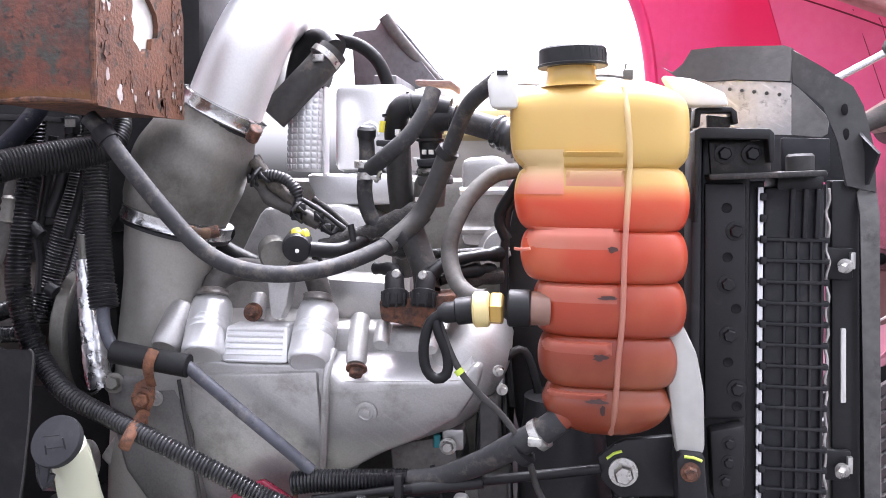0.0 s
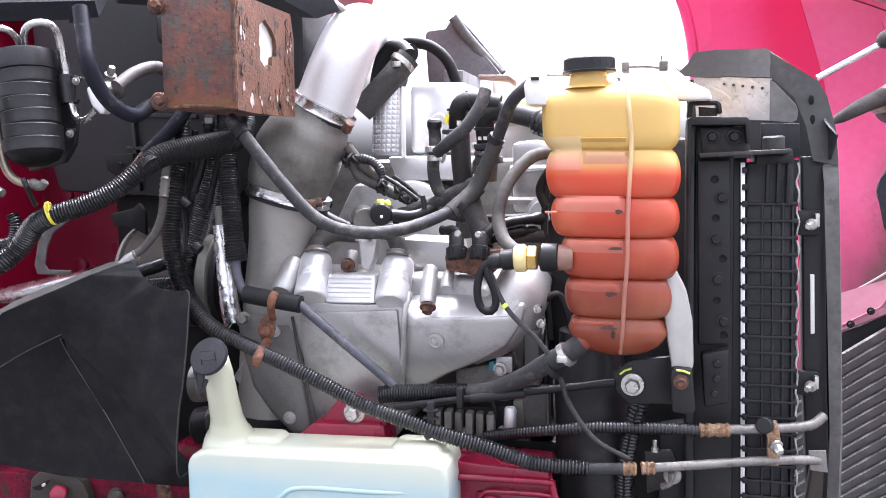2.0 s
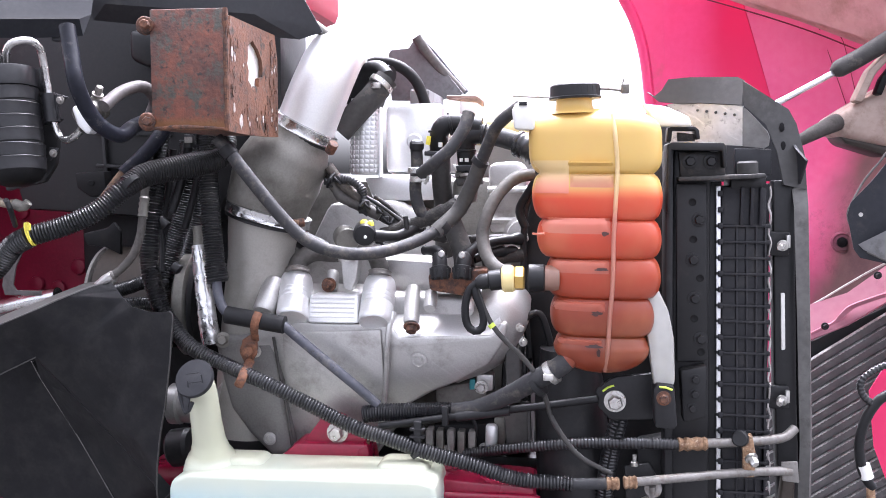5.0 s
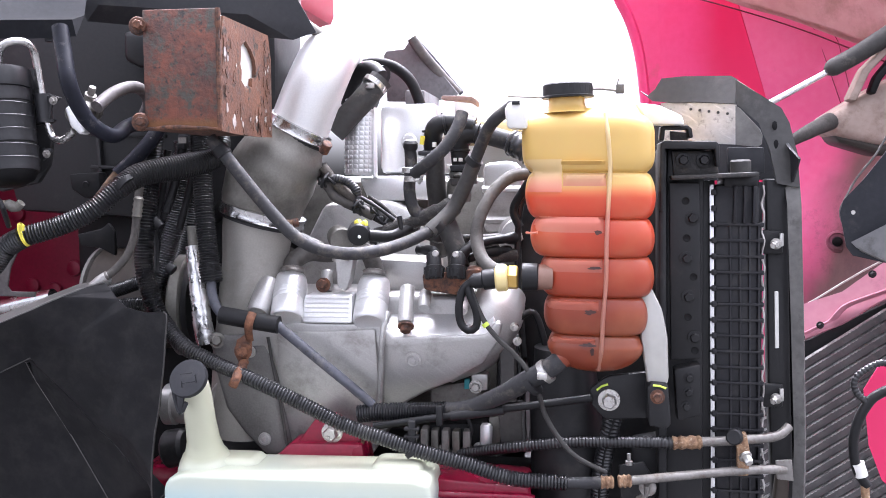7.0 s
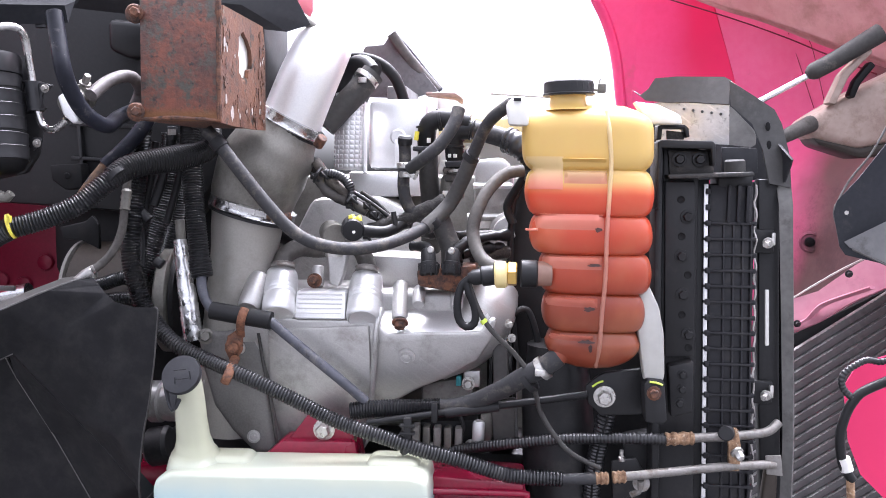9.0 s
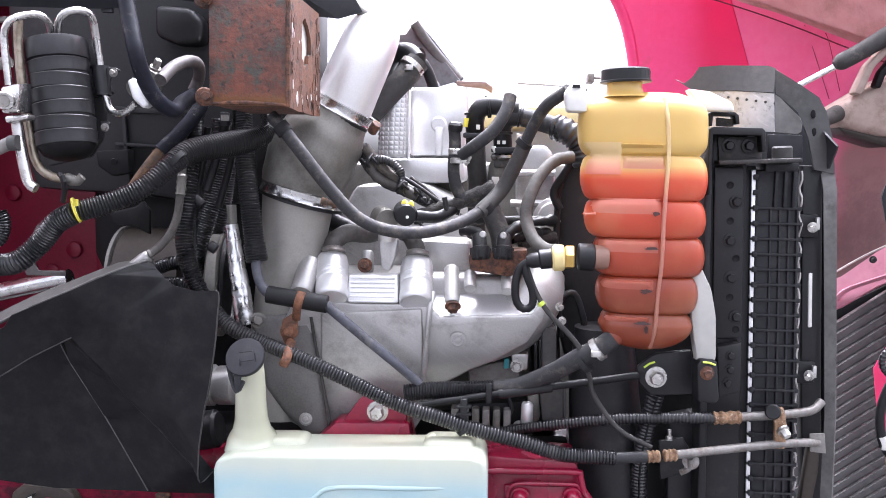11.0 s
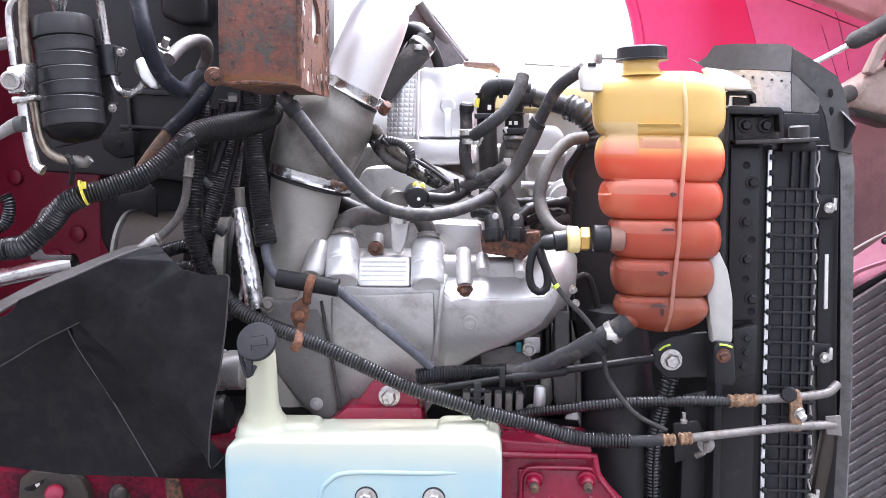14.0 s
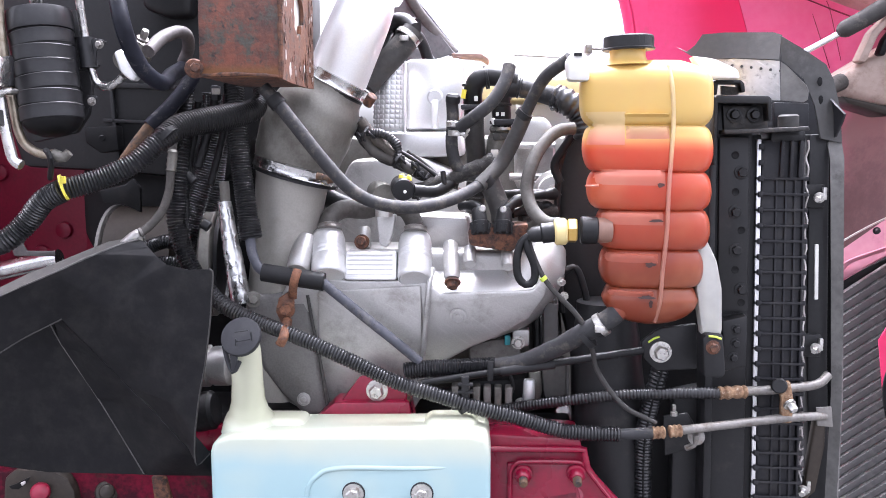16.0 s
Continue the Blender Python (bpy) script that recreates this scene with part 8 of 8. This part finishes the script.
part("metal_neck", Shape().lathe([(0.019, 0), (0.021, 0.006), (0.018, 0.012), (0.022, 0.02), (0.022, 0.05)], (-0.014, 1.090, 1.556), (-0.020, 1.100, 1.499), 24), DULL, el)
part("bright_band", Shape().lathe([(0.0175, 0), (0.0185, 0.001), (0.0185, 0.006), (0.0175, 0.007)], (-0.014, 1.085, 1.548), (-0.014, 1.085, 1.556), 24), STEEL, el)
part("tag", Shape().box(Vector((-0.032, 1.060, 1.504)), Vector((-0.019, 1.070, 1.517)), 0.001), WHITE, el)
for a, b in (((-0.063, 1.100, 1.588), (-0.063, 1.100, 1.595)), ((-0.014, 1.090, 1.560), (-0.014, 1.090, 1.568))):
    part("clamp", Shape().lathe([(0.017, 0), (0.0205, 0.001), (0.0205, 0.006), (0.017, 0.007)], a, b, 24), CHARCOAL, el)
part("tag", Shape().box(Vector((-0.061, 1.068, 1.599)), Vector((-0.055, 1.078, 1.607)), 0.0), WHITE, el)
part("yellow_band", Shape().tube([(-0.080, 1.070, 1.603), (-0.078, 1.070, 1.618)], 0.004, 8), YELLOW, el)
part("tag", Shape().box(Vector((-0.015, 1.066, 1.574)), Vector((-0.009, 1.076, 1.580)), 0.0), WHITE, el)
part("tag", Shape().box(Vector((-0.024, 1.066, 1.574)), Vector((-0.019, 1.076, 1.580)), 0.0), WHITE, el)

part("clip_plate", Shape().prism([(-0.083, 1.050, 1.592), (-0.049, 1.050, 1.592), (-0.049, 1.050, 1.584), (-0.083, 1.050, 1.584)], 0.05, 0.002), CHARCOAL, el)
part("clip_plate", Shape().prism([(-0.028, 1.045, 1.567), (0.013, 1.045, 1.569), (0.013, 1.045, 1.559), (-0.026, 1.045, 1.557)], 0.055, 0.002), CHARCOAL, el)
part("side_clip", Shape().prism([(-0.034, 1.050, 1.569), (-0.026, 1.050, 1.570), (-0.023, 1.050, 1.560), (-0.029, 1.050, 1.558)], 0.012, 0.001), WHITE, el)
part("side_clip", Shape().prism([(0.009, 1.050, 1.593), (0.017, 1.050, 1.591), (0.016, 1.050, 1.566), (0.011, 1.050, 1.564)], 0.012, 0.001), WHITE, el)
part("bright_ring", Shape().lathe([(0.016, 0), (0.0195, 0.001), (0.0195, 0.006), (0.016, 0.007)], (-0.009, 1.080, 1.549), (-0.009, 1.080, 1.557), 28), STEEL, el)
part("neck_flange", Shape().prism([(-0.030, 1.060, 1.545), (0.013, 1.060, 1.547), (0.014, 1.060, 1.535), (-0.028, 1.060, 1.532)], 0.05, 0.003), DUSTY, el)
part("hook", Shape().tube([(-0.045, 1.075, 1.657), (-0.047, 1.075, 1.646), (-0.043, 1.075, 1.634), (-0.039, 1.075, 1.619)], 0.0022, 8), BLACK, el)
sp = thing("spring_clamps", "bent spring wire hose clamps", "clamp")
for p in ((-0.093, 1.030, 1.554), (-0.089, 1.030, 1.539)):
    part("band", Shape().lathe([(0.0125, 0), (0.014, 0.001), (0.014, 0.009), (0.0125, 0.01)], p, (p[0], p[1], p[2] + 0.1), 20), STEEL, sp)
    part("ear", Shape().box(Vector(p) + Vector((0.006, -0.016, 0.0)), Vector(p) + Vector((0.02, -0.01, 0.008)), 0.002), STEEL, sp)
part("ear", Shape().tube([(-0.083, 1.020, 1.560), (-0.068, 1.010, 1.553), (-0.076, 1.020, 1.537)], 0.003, 8), STEEL, sp)

rk = thing("rusty_sensor_block", "rusty brown block with two black sensor plugs", "sensor block")
part("block", Shape().prism([(-0.068, 1.000, 1.386), (0.032, 1.000, 1.397), (0.028, 1.000, 1.375), (0.005, 1.000, 1.349), (-0.065, 1.000, 1.359)], 0.07, 0.005), RUST, rk)
for p, q in (((-0.046, 1.000, 1.378), (-0.052, 1.020, 1.426)), ((-0.010, 1.000, 1.379), (-0.008, 1.020, 1.427))):
    pl = part("plug", Shape().lathe([(0.014, 0), (0.0165, 0.003), (0.0165, 0.02), (0.013, 0.022), (0.0125, 0.04), (0.009, 0.046)], p, q, 20), BLACK, rk, "black sensor plug")
    for k in range(10):
        t = k * math.pi / 5
        ax = (Vector(q) - Vector(p)).normalized()
        c = Vector(p) + ax * 0.011 + Vector((0.0167 * math.cos(t), 0.0167 * math.sin(t), 0))
        part("ridge", Shape().box(c - Vector((0.0015, 0.0015, 0.009)), c + Vector((0.0015, 0.0015, 0.009)), 0.0005), BLACK, pl)
part("steel_dot", Shape().lathe([(0.006, 0), (0.0045, 0.003)], (-0.044, 0.995, 1.421), (-0.044, 0.900, 1.427), 12), STEEL, rk)
part("steel_dot", Shape().lathe([(0.006, 0), (0.0045, 0.003)], (-0.010, 0.995, 1.420), (-0.013, 0.900, 1.425), 12), STEEL, rk)

yp = thing("yellow_marked_plug", "black connector plug with a yellow lock tab", "plug")
part("body", Shape().lathe([(0.012, 0), (0.0185, 0.004), (0.0195, 0.02), (0.0195, 0.034), (0.0175, 0.04), (0.012, 0.042)], (-0.182, 1.030, 1.457), (-0.171, 0.980, 1.448), 24), BLACK, yp)
part("centre_dot", Shape().lathe([(0.0028, 0), (0.002, 0.001)], (-0.171, 0.986, 1.448), (-0.163, 0.900, 1.451), 10), WHITE, yp)
part("lock", Shape().prism([(-0.183, 0.995, 1.466), (-0.182, 0.995, 1.475), (-0.176, 0.995, 1.477), (-0.174, 0.995, 1.472), (-0.169, 0.995, 1.472), (-0.167, 0.995, 1.476), (-0.163, 0.995, 1.472), (-0.162, 0.995, 1.464)], 0.02, 0.002), YELLOW, yp, "yellow lock tab")
part("latch", Shape().box(Vector((-0.162, 1.000, 1.440)), Vector((-0.148, 1.020, 1.454)), 0.003), BLACK, yp)
part("socket", Shape().lathe([(0.02, 0), (0.022, 0.004), (0.02, 0.03)], (-0.210, 1.020, 1.439), (-0.242, 1.080, 1.453), 20), DULL, yp)
part("lead", Shape().tube([(-0.159, 1.000, 1.450), (-0.124, 1.020, 1.447), (-0.097, 1.050, 1.460)], 0.01, 12), RUBBER, yp)
solo("manifold_stay", Shape().prism([(-0.223, 1.020, 1.405), (-0.190, 1.020, 1.407), (-0.196, 1.020, 1.372), (-0.205, 1.020, 1.351), (-0.219, 1.020, 1.357)], 0.03, 0.004), CAST, "dull metal stay on the manifold", "stay")
solo("stay_clip", Shape().tube([(-0.207, 1.000, 1.421), (-0.207, 1.000, 1.406)], 0.0145, 16), STEEL, "bright ring clip on the hose", "clip")

# ---- alternator, pulleys and boxes low on the engine ----
alt = thing("accessory_pump", "grimy grey accessory housing with fins and bolts", "pump")
part("housing", Shape().prism([(-0.069, 1.080, 1.174), (0.021, 1.080, 1.192), (0.032, 1.080, 1.141), (0.027, 1.080, 1.100), (-0.063, 1.080, 1.098)], 0.12, 0.01), PALETUBE, alt)
# Near-black backing that paints the dark gaps between the fins.
part("cover", Shape().prism([(-0.068, 1.050, 1.116), (0.040, 1.050, 1.123), (0.042, 1.050, 1.063), (-0.067, 1.050, 1.055)], 0.1, 0.01), DEEP, alt)
for k in range(6):
    part("fin", Shape().box(Vector((-0.095, 1.030, 1.065)) + Vector((0.0185 * k, 0, 0)), Vector((-0.082, 1.060, 1.111)) + Vector((0.0185 * k, 0, 0)), 0.003), PALETUBE if k % 2 else DULL, alt)
part("teal_clip", Shape().prism([(-0.004, 1.060, 1.195), (0.006, 1.060, 1.196), (0.006, 1.060, 1.178), (-0.004, 1.060, 1.177)], 0.01, 0.002), TEAL, alt)
part("pale_block", Shape().prism([(0.009, 1.050, 1.208), (0.039, 1.050, 1.208), (0.039, 1.050, 1.179), (0.010, 1.050, 1.176)], 0.03, 0.004), CAST, alt)
for p in ((-0.042, 1.040, 1.071), (0.026, 1.040, 1.079), (0.019, 1.040, 1.188)):
    part("bolt", Shape().hexagon(p, (0, -1, 0), 0.008, 0.01), STEEL, alt)
part("silver_canister", Shape().lathe([(0.009, 0), (0.0105, 0.002), (0.0105, 0.034), (0.008, 0.038)], (0.038, 1.030, 1.088), (0.039, 1.030, 1.134), 20), BRIGHT, alt)
part("side_ear", Shape().prism([(0.040, 1.050, 1.131), (0.060, 1.050, 1.135), (0.063, 1.050, 1.099), (0.058, 1.050, 1.083), (0.044, 1.050, 1.082)], 0.02, 0.003), DULL, alt)
part("wire", Shape().tube([(-0.003, 1.045, 1.159), (0.004, 1.040, 1.135), (0.012, 1.040, 1.110), (0.002, 1.040, 1.088)], 0.0035, 8), BLACK, alt)
tb = thing("tensioner_bracket", "dusty dark grey upright bracket beside the pulleys", "bracket")
part("upper_plate", Shape().prism([(0.060, 1.030, 1.262), (0.085, 1.030, 1.257), (0.089, 1.030, 1.165), (0.063, 1.030, 1.164)], 0.05, 0.004), SHIELD, tb)
part("lower_plate", Shape().prism([(0.058, 1.020, 1.158), (0.102, 1.020, 1.157), (0.102, 1.020, 1.096), (0.065, 1.020, 1.095)], 0.06, 0.004), DUSTY, tb)
part("edge", Shape().tube([(0.102, 1.018, 1.156), (0.104, 1.018, 1.099)], 0.0025, 8), SHIELD, tb)
bt = thing("pulley_stack", "black drive pulleys with a belt seen edge on", "pulley")
for k in range(5):
    part("groove", Shape().lathe([(0.105, 0), (0.11, 0.002), (0.11, 0.007), (0.105, 0.009)], Vector((0.051, 1.200, 1.140)) + Vector((0.009 * k, 0, 0)), Vector((0.202, 1.200, 1.144)), 48), BLACK, bt)
part("hub", Shape().cyl((0.048, 1.200, 1.140), (0.101, 1.200, 1.141), 0.09, 36, 0.004), BLACK, bt)
ap = thing("idler_pulley", "pale grey idler pulley behind the vent hose", "pulley")
part("wheel", Shape().lathe([(0.02, -0.01), (0.03, -0.008), (0.033, 0.0), (0.04, 0.003), (0.042, 0.02), (0.03, 0.024)], (0.084, 1.140, 1.440), (0.107, 1.300, 1.433), 32), CAST, ap)
part("nut", Shape().hexagon((0.083, 1.130, 1.440), (0, -1, 0), 0.011, 0.012), STEEL, ap)
solo("small_hardware_clip", Shape().hexagon((0.087, 1.000, 1.301), (0.3, -1, 0), 0.005, 0.012).hexagon((0.092, 1.000, 1.277), (0.3, -1, 0), 0.005, 0.01), STEEL, "bright bolts on the bracket behind the wire", "bolts")
solo("harness_cover", Shape().tube([(0.080, 1.050, 1.298), (0.114, 1.060, 1.317), (0.132, 1.060, 1.278), (0.139, 1.060, 1.238)], 0.006, 10), RUBBER, "thin black harness behind the tank", "wire")
